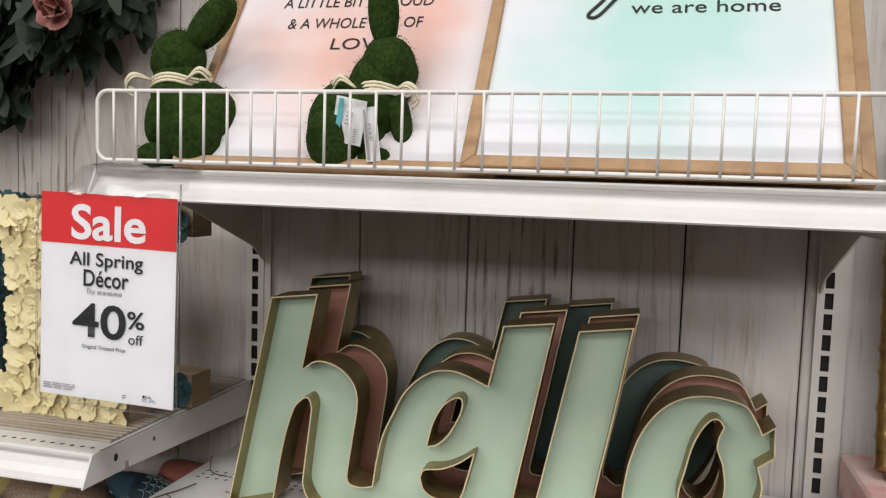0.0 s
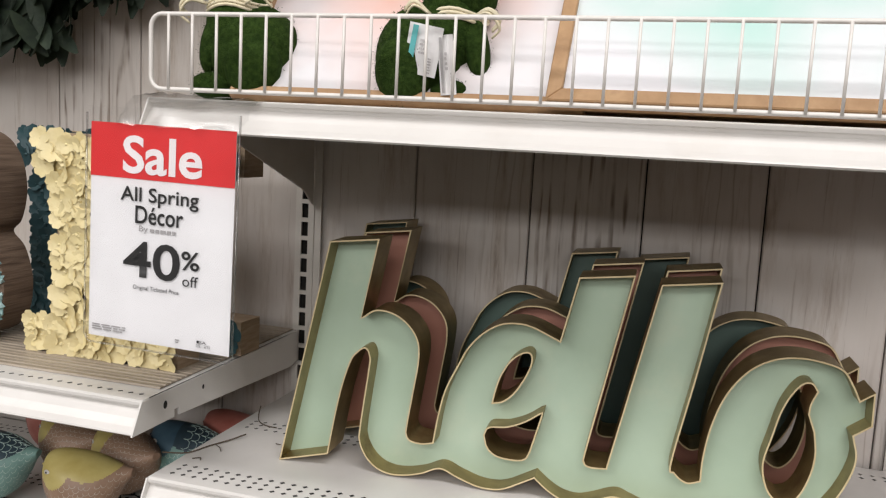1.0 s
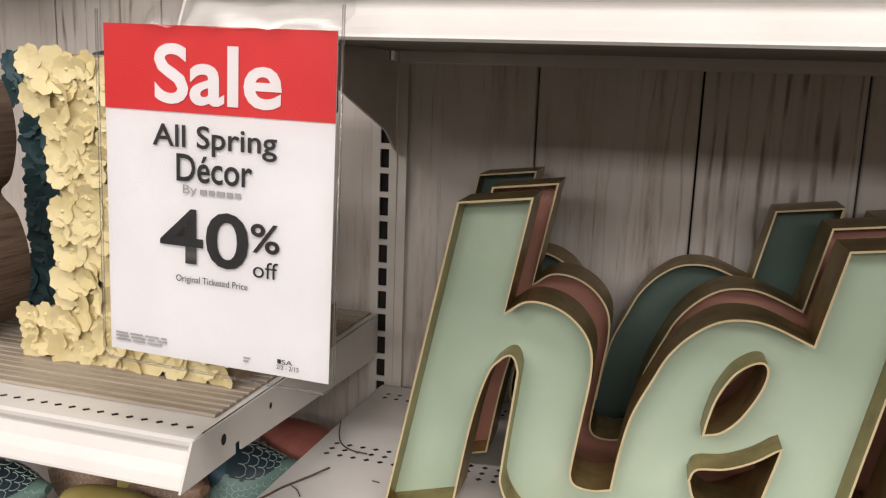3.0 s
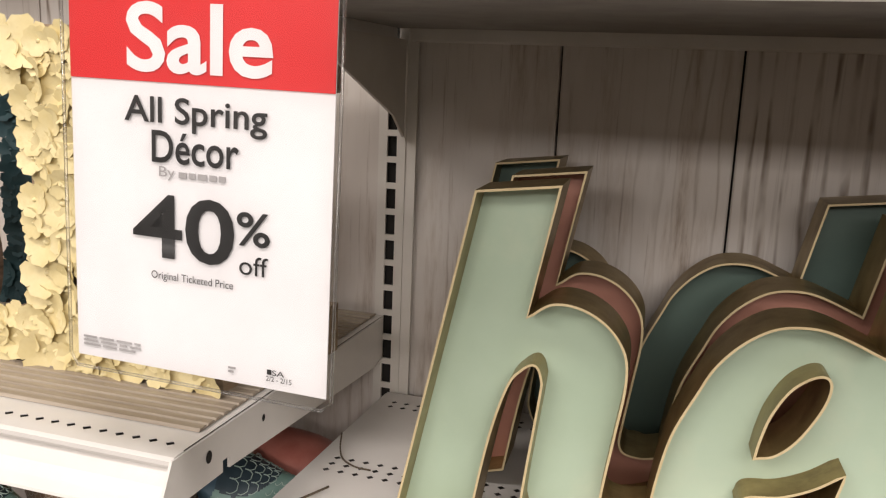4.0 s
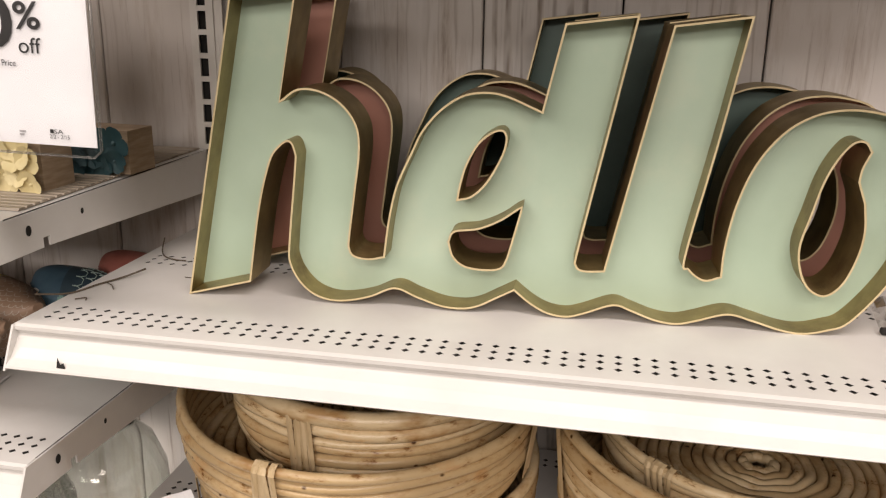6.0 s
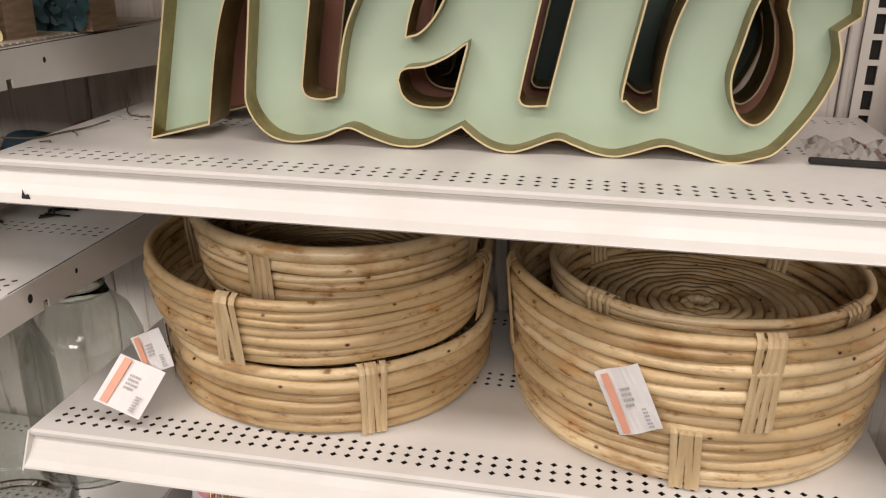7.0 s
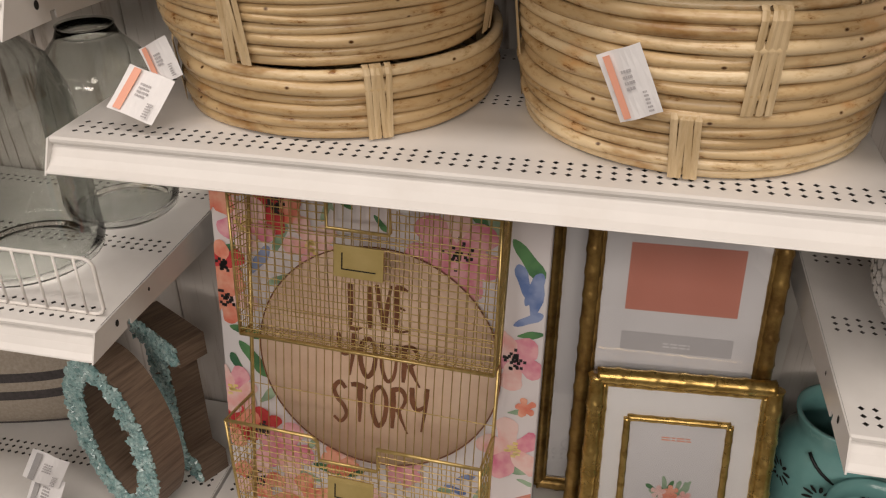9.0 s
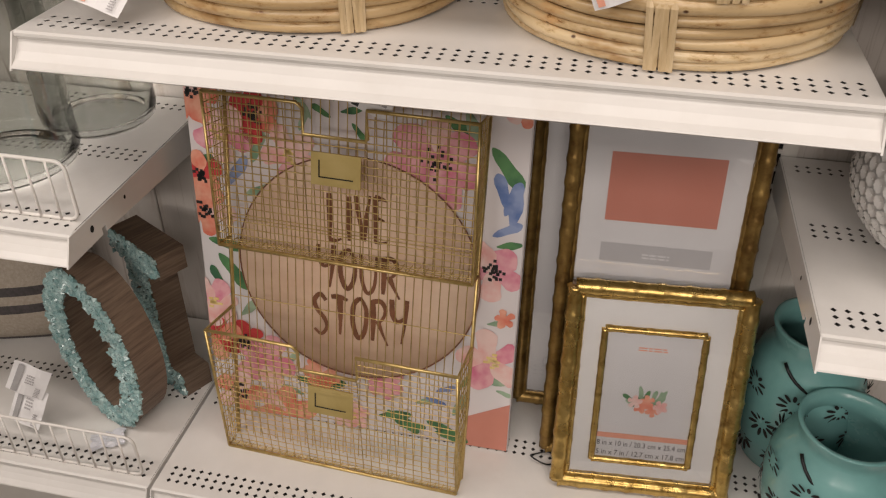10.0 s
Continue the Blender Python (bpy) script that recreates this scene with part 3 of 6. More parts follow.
BOWL_RUNS = [[(0.632, 0.180), (0.627, 0.165), (0.626, 0.152)], [(0.626, 0.152), (0.634, 0.132)],
             [(0.634, 0.132), (0.638, 0.106), (0.636, 0.081), (0.628, 0.055), (0.616, 0.042), (0.604, 0.045), (0.595, 0.056), (0.589, 0.074), (0.588, 0.092), (0.593, 0.118), (0.599, 0.149), (0.607, 0.171), (0.617, 0.186), (0.626, 0.188), (0.632, 0.180)]]


def loop_of(runs, per=6):
    out = []
    for run in runs:
        out += smooth_run(run, per)[:-1]
    return [(u + 0.012 * u + 0.022 * v - 0.001, v * 0.973 + (0.003 - 0.012 * u) * v / 0.28) for u, v in out]


def offset_loop(loop, d):
    """Shift a closed loop sideways by d (to its left)."""
    n, out = len(loop), []
    for i in range(n):
        a, p, b = np.array(loop[i - 1]), np.array(loop[i]), np.array(loop[(i + 1) % n])
        e1, e2 = (p - a), (b - p)
        e1, e2 = e1 / max(np.linalg.norm(e1), 1e-9), e2 / max(np.linalg.norm(e2), 1e-9)
        n1, n2 = np.array((-e1[1], e1[0])), np.array((-e2[1], e2[0]))
        m = n1 + n2
        k = max(0.5, np.dot(m, m) / 2)
        out.append(tuple(p + m / k * d))
    return out


OUTER = loop_of(H_RUNS + E_RUNS + L_RUNS + O_RUNS + FOOT_RUNS)
COUNTERS = [loop_of(EYE_RUNS), loop_of(MOUTH_RUNS), loop_of(BOWL_RUNS)]


def signed_area(loop):
    return 0.5 * sum(loop[i - 1][0] * loop[i][1] - loop[i][0] * loop[i - 1][1] for i in range(len(loop)))


def hello_sign(enamel, label, m, depth=0.055, recess=0.030):
    """Word sign: enamel panel set back inside a thin rim of aged gold metal. Local y = 0 is the rim's front."""
    sign = thing("hello_sign", label, "word sign", "metal hello signs", m)
    t = 0.0019
    bm = bmesh.new()
    inner = []
    for k, loop in enumerate([OUTER] + COUNTERS):
        ccw = signed_area(loop) > 0
        into = t if (ccw == (k == 0)) else -t
        near = offset_loop(loop, into)
        inner.append(near)
        n = len(loop)
        A = [bm.verts.new((u, 0.0, v)) for u, v in loop]
        B = [bm.verts.new((u, depth, v)) for u, v in loop]
        C = [bm.verts.new((u, 0.0, v)) for u, v in near]
        D = [bm.verts.new((u, depth, v)) for u, v in near]
        for i in range(n):
            j = (i + 1) % n
            bm.faces.new((A[i], A[j], B[j], B[i]))
            bm.faces.new((C[i], D[i], D[j], C[j]))
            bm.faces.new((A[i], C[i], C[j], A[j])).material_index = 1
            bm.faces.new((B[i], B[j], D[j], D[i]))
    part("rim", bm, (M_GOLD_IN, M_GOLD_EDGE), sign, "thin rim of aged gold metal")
    bm = bmesh.new()
    fill_loops(bm, inner, recess)
    r = bmesh.ops.extrude_face_region(bm, geom=bm.faces[:])
    bmesh.ops.translate(bm, verts=[v for v in r["geom"] if isinstance(v, bmesh.types.BMVert)], vec=(0, 0.0015, 0))
    part("panel", bm, enamel, sign)
    return sign


TURN_SIGN = math.degrees(0.048)
hello_sign(M_MINT, "mint green metal hello sign with an aged gold rim", pose(0.1180, -0.308, Z_HELLO, 0, 0, TURN_SIGN))
hello_sign(M_PINK, "dusty pink metal hello sign behind a mint one", pose(0.1205, -0.195, Z_HELLO + 0.0005, 0, 0, TURN_SIGN))
hello_sign(M_DEEP, "dark green metal hello sign at the shelf back", pose(0.0795, -0.090, Z_HELLO + 0.0005, 0, 0, 0.9))

# ---- rattan baskets ----


def basket(label, m, radius, rods, seed, rod=0.0068, binds=4, phase=0.0, flare=0.0):
    rnd = random.Random(seed)
    ob = thing("rattan_basket", label, "basket", "rattan baskets", m)
    steps = 72
    z = 0.0
    top = 0.0
    for k in range(rods):
        rr = rod * rnd.uniform(0.66, 1.22) * (1.15 if k == rods - 1 else 1.0)
        z += rr * (1.0 if k == 0 else 0.96)
        R = radius + flare * k - (0.003 if k == 0 else 0.0)
        a, b, c = rnd.uniform(0, 6.28), rnd.uniform(0, 6.28), rnd.uniform(0, 6.28)
        pts, rad = [], []
        for i in range(steps):
            t = 2 * math.pi * i / steps
            w = 0.0013 * math.sin(3 * t + a) + 0.0009 * math.sin(7 * t + b)
            pts.append(((R + w) * math.cos(t), (R + w) * math.sin(t), z + 0.0010 * math.sin(5 * t + c) + 0.0008 * math.sin(2 * t + a)))
            rad.append(rr * (1 + 0.06 * math.sin(4 * t + b) + 0.04 * math.sin(9 * t + c)))
        bm = bmesh.new()
        tube(bm, pts, rad, sides=10, closed=True)
        part("rod", bm, M_RATTAN, ob)
        top = z
        z += rr * 0.96
    R = radius - rod * 1.6
    while R > 0.012:
        bm = bmesh.new()
        tube(bm, [(R * math.cos(2 * math.pi * i / 40), R * math.sin(2 * math.pi * i / 40), rod + 0.0012 * math.sin(i * 1.3 + R * 90)) for i in range(40)], rod * 0.92, sides=6, closed=True)
        part("base_rod", bm, M_RATTAN, ob)
        R -= rod * 1.8
    for i in range(binds):
        t0 = phase + 2 * math.pi * i / binds
        bd = part("binding", bind_mesh(radius, flare * (rods - 1), rod, top, rnd), M_BIND, ob)
        bd.matrix_basis = Matrix.Rotation(t0, 4, "Z")
    return ob


def bind_mesh(radius, flare, rod, top, rnd):
    """Four flat splints wrapped round the wall of a basket at angle 0."""
    bm = bmesh.new()
    w = 0.0070
    for k in range(4):
        off = (k - 1.5) * w * 1.06
        lean = rnd.uniform(-0.006, 0.006)
        o = rod + 0.0016
        path = []
        for i in range(9):
            s = i / 8
            path.append((radius + flare * s + o, s))
        path += [(radius + flare + o * 0.7, 1.09), (radius + flare, 1.13), (radius + flare - o * 0.7, 1.09)]
        path += [(radius + flare * (1 - i / 5) - o, 1 - i / 5) for i in range(6)]
        A, B, C, D = [], [], [], []
        for r, s in path:
            z = rod * 0.3 + (top - rod * 0.3) * s
            y = off + lean * (s - 0.5)
            push = 0.0011 if r > radius else -0.0011
            A.append(bm.verts.new((r, y - w / 2, z)))
            B.append(bm.verts.new((r, y + w / 2, z)))
            C.append(bm.verts.new((r + push * 0.9, y, z)))
        for i in range(len(path) - 1):
            bm.faces.new((A[i], A[i + 1], C[i + 1], C[i]))
            bm.faces.new((C[i], C[i + 1], B[i + 1], B[i]))
    return bm


ZB = Z_BASKET + 0.001
basket("round pale rattan basket on the steel shelf", pose(0.279, -0.181, ZB), 0.1905, 6, 11, phase=-1.06, flare=0.0012, rod=0.0077)
basket("round pale rattan basket set crooked on another one", pose(0.269, -0.187, ZB + 0.0895, 1.1, 0.5, 0), 0.194, 7, 12, phase=-1.74, flare=0.0018, rod=0.0074)
basket("smaller rattan basket nested inside a larger one", pose(0.289, -0.176, ZB + 0.1215, 0.0, 0.4, 0), 0.160, 7, 13, phase=-1.78, flare=0.0014)
basket("round pale rattan basket on the steel shelf", pose(0.712, -0.190, ZB), 0.1905, 6, 14, phase=-1.64, flare=0.0014, rod=0.0078)
basket("round mottled rattan basket set on another one", pose(0.712, -0.194, ZB + 0.074, 0.3, -0.4, 0), 0.1965, 7, 15, phase=-1.345, flare=0.0014, rod=0.0066)
basket("smaller rattan basket nested inside a larger one", pose(0.722, -0.184, ZB + 0.105, 0.2, -0.3, 0), 0.162, 6, 16, phase=-2.295, flare=0.0016)

# ---- more materials ----
M_PAPER = surface("white_paper", (0.74, 0.735, 0.745), (0.78, 0.775, 0.785), rough=0.5, scale=20, bump=0.01)
M_RED = surface("sale_red_ink", (0.60, 0.030, 0.032), (0.64, 0.036, 0.038), rough=0.45, scale=20, bump=0.0)
M_FILM = clear_film("clear_plastic_sleeve", 0.0, 0.10)
M_GLAZE = clear_film("picture_glazing", 0.02, 0.03)
M_RESIN = surface("cream_yellow_resin", (0.74, 0.62, 0.30), (0.82, 0.72, 0.42), rough=0.5, scale=30, bump=0.1, dirt=(0.60, 0.46, 0.17), dirt_scale=22)
M_TEALFLOWER = surface("dark_teal_resin", (0.018, 0.055, 0.065), (0.035, 0.085, 0.095), rough=0.5, scale=30, bump=0.1)
M_WOODBOX = surface("washed_wood", (0.30, 0.21, 0.13), (0.46, 0.35, 0.24), rough=0.65, scale=40, stretch=(0.6, 0.6, 5), bump=0.25, lo=0.3, hi=0.7)
M_WOODDARK = surface("weathered_brown_wood", (0.095, 0.062, 0.042), (0.24, 0.17, 0.12), rough=0.6, scale=40, stretch=(5, 0.3, 5), bump=0.35, lo=0.3, hi=0.7)
M_SEAGLASS = surface("aqua_sea_glass", (0.17, 0.32, 0.32), (0.42, 0.58, 0.57), rough=0.25, scale=60, bump=0.1, coat=0.4)
M_MOSS = surface("green_moss_flock", (0.014, 0.032, 0.005), (0.040, 0.074, 0.014), rough=0.95, scale=160, bump=1.0, bump_scale=520, spec=0.1, dirt=(0.014, 0.03, 0.004), dirt_scale=30)
M_RAFFIA = surface("cream_raffia", (0.70, 0.62, 0.42), (0.80, 0.73, 0.54), rough=0.6, scale=50, bump=0.1)
M_OAK = surface("oak_frame", (0.36, 0.21, 0.10), (0.50, 0.32, 0.17), rough=0.5, scale=24, stretch=(1, 1, 1), bump=0.15, dirt=(0.26, 0.14, 0.06), dirt_scale=12)
M_GILT = surface("gilt_bamboo", (0.44, 0.275, 0.075), (0.68, 0.48, 0.17), rough=0.29, metal=0.85, scale=40, bump=0.15, bump_scale=160, dirt=(0.16, 0.075, 0.015), dirt_scale=38)
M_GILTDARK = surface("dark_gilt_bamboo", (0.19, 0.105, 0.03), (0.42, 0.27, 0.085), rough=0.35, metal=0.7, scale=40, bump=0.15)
M_BRASSWIRE = surface("brass_wire", (0.52, 0.37, 0.13), (0.70, 0.53, 0.23), rough=0.38, metal=0.75, scale=60, bump=0.03)
M_BRASSPLATE = surface("brass_plate", (0.58, 0.44, 0.16), (0.68, 0.53, 0.22), rough=0.38, metal=0.55, scale=20, bump=0.03)
M_AQUA = surface("aqua_glaze", (0.15, 0.35, 0.34), (0.19, 0.41, 0.395), rough=0.26, scale=12, bump=0.03, coat=0.25)
M_WHITEGLAZE = surface("white_glaze", (0.70, 0.69, 0.67), (0.78, 0.77, 0.75), rough=0.2, scale=20, bump=0.05, coat=0.5)
M_GLASS = glass("greenish_clear_glass", (0.74, 0.758, 0.74), 0.01, 1.45)
M_BLACKWIRE = surface("black_wire", (0.012, 0.012, 0.013), (0.02, 0.02, 0.022), rough=0.4, metal=0.5, scale=40, bump=0)
M_MATBOARD = surface("white_mat_board", (0.82, 0.81, 0.80), (0.86, 0.85, 0.84), rough=0.7, scale=60, bump=0.03)
M_INSERT = surface("grey_insert_paper", (0.68, 0.67, 0.68), (0.74, 0.73, 0.74), rough=0.6, scale=10, bump=0.0)
M_CORALPAPER = surface("coral_paper", (0.57, 0.225, 0.165), (0.61, 0.25, 0.19), rough=0.5, scale=9, bump=0.0)
M_LINEN = surface("beige_linen", (0.32, 0.275, 0.22), (0.40, 0.35, 0.29), rough=0.9, scale=180, bump=0.5, bump_scale=420)
M_STRIPE = surface("dark_stripe_cloth", (0.05, 0.045, 0.045), (0.08, 0.07, 0.07), rough=0.9, scale=120, bump=0.4)
M_TWIG = surface("dry_twig", (0.07, 0.05, 0.03), (0.13, 0.10, 0.07), rough=0.8, scale=60, bump=0.3)
M_LEAFDARK = surface("dark_leaf", (0.012, 0.024, 0.013), (0.03, 0.048, 0.024), rough=0.7, scale=50, bump=0.2)
M_PETALPINK = surface("faded_pink_petal", (0.32, 0.11, 0.09), (0.44, 0.20, 0.15), rough=0.7, scale=40, bump=0.1)
M_PETALPEACH = surface("peach_petal", (0.50, 0.27, 0.10), (0.62, 0.40, 0.18), rough=0.7, scale=40, bump=0.1)


def watercolour(name, paper, wash, scale, seed, lo=0.42, hi=0.66):
    """White paper with a soft cloudy wash of one colour."""
    m, nt, p = nodes_of(name)
    tc = nt.nodes.new("ShaderNodeTexCoord")
    mp = nt.nodes.new("ShaderNodeMapping")
    mp.inputs["Location"].default_value = (seed, seed * 0.7, seed * 1.3)
    link(nt, tc.outputs["Object"], mp.inputs[0])
    n = node(nt, "ShaderNodeTexNoise", Scale=scale, Detail=3.0, Roughness=0.5)
    link(nt, mp.outputs[0], n.inputs["Vector"])
    mid = tuple((a + b) / 2 for a, b in zip(paper, wash))
    link(nt, ramp(nt, n.outputs[0], [(lo, paper), ((lo + hi) / 2, mid), (hi, wash)]), p.inputs["Base Color"])
    p.inputs["Roughness"].default_value = 0.6
    return m


def wash_print(name, paper, wash, centre, radius, seed):
    """White paper with one broad soft wash of colour round a centre."""
    m, nt, p = nodes_of(name)
    tc = nt.nodes.new("ShaderNodeTexCoord")
    ds = nt.nodes.new("ShaderNodeVectorMath")
    ds.operation = "DISTANCE"
    link(nt, tc.outputs["Object"], ds.inputs[0])
    ds.inputs[1].default_value = centre
    n = node(nt, "ShaderNodeTexNoise", Scale=7.0, Detail=3.0, Roughness=0.5)
    mp = nt.nodes.new("ShaderNodeMapping")
    mp.inputs["Location"].default_value = (seed, seed, seed)
    link(nt, tc.outputs["Object"], mp.inputs[0])
    link(nt, mp.outputs[0], n.inputs["Vector"])
    a = nt.nodes.new("ShaderNodeMath")
    a.operation = "MULTIPLY_ADD"
    a.inputs[1].default_value = 0.30
    link(nt, n.outputs[0], a.inputs[0])
    link(nt, ds.outputs["Value"], a.inputs[2])
    mid = tuple(0.45 * u + 0.55 * v for u, v in zip(paper, wash))
    link(nt, ramp(nt, a.outputs[0], [(radius * 0.55 + 0.1, wash), (radius * 0.85 + 0.1, mid), (radius + 0.17, paper)]), p.inputs["Base Color"])
    p.inputs["Roughness"].default_value = 0.6
    return m


M_PINKPRINT = wash_print("pink_watercolour", (0.78, 0.77, 0.79), (0.80, 0.50, 0.42), (0.18, 0.0, 0.20), 0.20, 3.1)
M_MINTPRINT = wash_print("mint_watercolour", (0.80, 0.80, 0.83), (0.50, 0.73, 0.67), (0.20, 0.0, 0.22), 0.21, 7.7)


def fit_text(name, body, x0, x1, z0, z1, y, material, parent, bold=0.0, shear=0.0, thick=0.0003):
    """Letters that fill a box in an upright plane (x, z) at depth y."""
    ob = text_part(name, body, 1.0, material, parent, UPRIGHT_TEXT, bold=bold, shear=shear, extrude=0.0)
    me = ob.data
    xs = [v.co.x for v in me.vertices]
    zs = [v.co.z for v in me.vertices]
    for v in me.vertices:
        v.co.x = x0 + (v.co.x - min(xs)) / (max(xs) - min(xs)) * (x1 - x0)
        v.co.z = z0 + (v.co.z - min(zs)) / (max(zs) - min(zs)) * (z1 - z0)
        v.co.y = y
    return ob


def plate(name, x0, x1, z0, z1, y, material, parent, thick=0.0008, label=""):
    bm = bmesh.new()
    box(bm, x0, x1, y, y + thick, z0, z1)
    return part(name, bm, material, parent, label)


def bars(name, x0, x1, z0, z1, rows, y, material, parent, seed=1):
    """Lines of print too small to read, as plain bars."""
    rnd = random.Random(seed)
    bm = bmesh.new()
    step = (z1 - z0) / rows
    for k in range(rows):
        z = z1 - (k + 0.5) * step
        x = x0
        while x < x1 - 0.002:
            w = rnd.uniform(0.12, 0.3) * (x1 - x0)
            box(bm, x, min(x + w, x1), y, y + 0.0003, z - step * 0.26, z + step * 0.26)
            x += w + 0.05 * (x1 - x0)
    return part(name, bm, material, parent)


# ---- sale sign hanging from the top shelf ----
sale = thing("sale_sign", "red and white paper sale sign in a clear plastic sleeve", "sale sign", m=pose(0.0459, -0.455, 1.585, -0.4, 1.0, -1.0) @ Matrix.Diagonal((1.065, 1, 1.016, 1)))
SX, SZ = 0.054, 1.58
plate("paper", -0.090, 0.086, 1.457 - SZ, 1.700 - SZ, 0, M_PAPER, sale, 0.0008)
plate("red_band", -0.090, 0.086, 1.6405 - SZ, 1.7003 - SZ, -0.0006, M_RED, sale, 0.0005)
for body, x0, x1, z0, z1, mat_, bold in (
        ("Sale", 0.005, 0.102, 1.646, 1.688, M_PAPER, 0.022), ("All Spring", 0.003, 0.099, 1.611, 1.632, M_BLACK_INK, 0.012), ("Décor", 0.022, 0.081, 1.5915, 1.6115, M_BLACK_INK, 0.012),
        ("40", 0.008, 0.0785, 1.531, 1.572, M_BLACK_INK, 0.014), ("%", 0.080, 0.102, 1.546, 1.567, M_BLACK_INK, 0.012), ("off", 0.082, 0.101, 1.528, 1.540, M_BLACK_INK, 0.0),
        ("Original Ticketed Price", 0.021, 0.078, 1.516, 1.5225, M_BLACK_INK, 0.0), ("By", 0.027, 0.038, 1.581, 1.5895, M_GREY_INK, 0.0), ("SA", 0.105, 0.113, 1.4665, 1.470, M_BLACK_INK, 0.0), ("2/2 - 2/15", 0.101, 0.118, 1.4625, 1.4658, M_BLACK_INK, 0.0)):
    fit_text("lettering", body, x0 - SX, x1 - SX, z0 - SZ, z1 - SZ, -0.0012, mat_, sale, bold=bold)
bars("maker_line", 0.0405 - SX, 0.073 - SX, 1.5815 - SZ, 1.5885 - SZ, 1, -0.0010, M_GREY_INK, sale, 4)
bars("fine_print", -0.031 - SX, 0.012 - SX, 1.464 - SZ, 1.472 - SZ, 3, -0.0010, M_GREY_INK, sale, 5)
bars("fine_print", 0.075 - SX, 0.081 - SX, 1.463 - SZ, 1.468 - SZ, 2, -0.0010, M_GREY_INK, sale, 6)
plate("date_mark", 0.1015 - SX, 0.1042 - SX, 1.4667 - SZ, 1.4698 - SZ, -0.0010, M_BLACK_INK, sale, 0.0004)


def sleeve_mesh():
    bm = bmesh.new()
    x0, x1, z0, z1, r = -0.096, 0.0895, 1.449 - SZ, 1.718 - SZ, 0.008
    arc = [(r - r * math.cos(a), r - r * math.sin(a)) for a in np.linspace(0, math.pi / 2, 6)]
    loop = [(x0 + a, z0 + b) for a, b in arc] + [(x1 - a, z0 + b) for a, b in reversed(arc)] + [(x1, z1), (x0, z1)]
    for y in (-0.0025, 0.0028):
        bm.faces.new([bm.verts.new((x, y + 0.0012 * math.sin(x * 60), z)) for x, z in loop])
    return bm


slv = part("sleeve", sleeve_mesh(), M_FILM, sale, "clear plastic sleeve")
slv.visible_shadow = False
bm = bmesh.new()
tube(bm, [(-0.096, 0, 0.13), (-0.096, 0, -0.123), (-0.091, 0, -0.131), (0.083, 0, -0.131), (0.0895, 0, -0.125), (0.0895, 0, 0.137)], 0.0011, sides=6)
part("sleeve_edge", bm, clear_film("sleeve_edge_plastic", 0.08, 0.2, (0.92, 0.92, 0.92), 0.5), sale, "thick clear edge of the sleeve")
# the crinkled flap taped over the shelf lip
bm = bmesh.new()
rnd = random.Random(5)
nx, ny = 14, 7
grid = []
for i in range(nx + 1):
    col = []
    for j in range(ny + 1):
        s = j / ny
        x = -0.058 + 0.150 * i / nx
        y = -0.001 + 0.052 * s ** 1.3
        z = 1.700 - SZ + 0.038 * math.sin(s * 1.35) + rnd.uniform(-0.0020, 0.0020)
        col.append(bm.verts.new((x + rnd.uniform(-0.002, 0.002), y + rnd.uniform(-0.003, 0.003) - 0.002, z)))
    grid.append(col)
for i in range(nx):
    for j in range(ny):
        bm.faces.new((grid[i][j], grid[i + 1][j], grid[i + 1][j + 1], grid[i][j + 1]))
part("hanging_flap", bm, clear_film("crinkled_plastic", 0.12, 0.24), sale, "crinkled clear plastic flap over the shelf lip", smooth=True)

# ---- letters with applied flowers ----


def flower_mesh(name, material, petals=5, size=0.015):
    verts, faces = [], []
    for k in range(petals):
        a = 2 * math.pi * k / petals
        base = len(verts)
        for i, (r, w) in enumerate(((0.12, 0.12), (0.48, 0.42), (0.84, 0.56), (1.10, 0.34))):
            for j, s in enumerate((-1, 0, 1)):
                x, y = r * math.cos(a) - s * w * math.sin(a), r * math.sin(a) + s * w * math.cos(a)
                lift = 0.12 + 0.24 * r * r + (0.10 if s else 0.0) * (r > 0.3) - (0.10 if i == 3 else 0)
                verts.append((x * size, -lift * size, y * size))
        for i in range(3):
            for j in range(2):
                q = base + i * 3 + j
                faces.append((q, q + 1, q + 4, q + 3))
    base = len(verts)
    for k in range(6):
        a = 2 * math.pi * k / 6
        verts.append((0.17 * size * math.cos(a), -0.12 * size, 0.17 * size * math.sin(a)))
    verts.append((0, -0.42 * size, 0))
    faces += [(base + k, base + (k + 1) % 6, base + 6) for k in range(6)]
    me = bpy.data.meshes.new(name)
    me.from_pydata(verts, [], faces)
    me.update()
    for p in me.polygons:
        p.use_smooth = True
    me.materials.append(material)
    return me


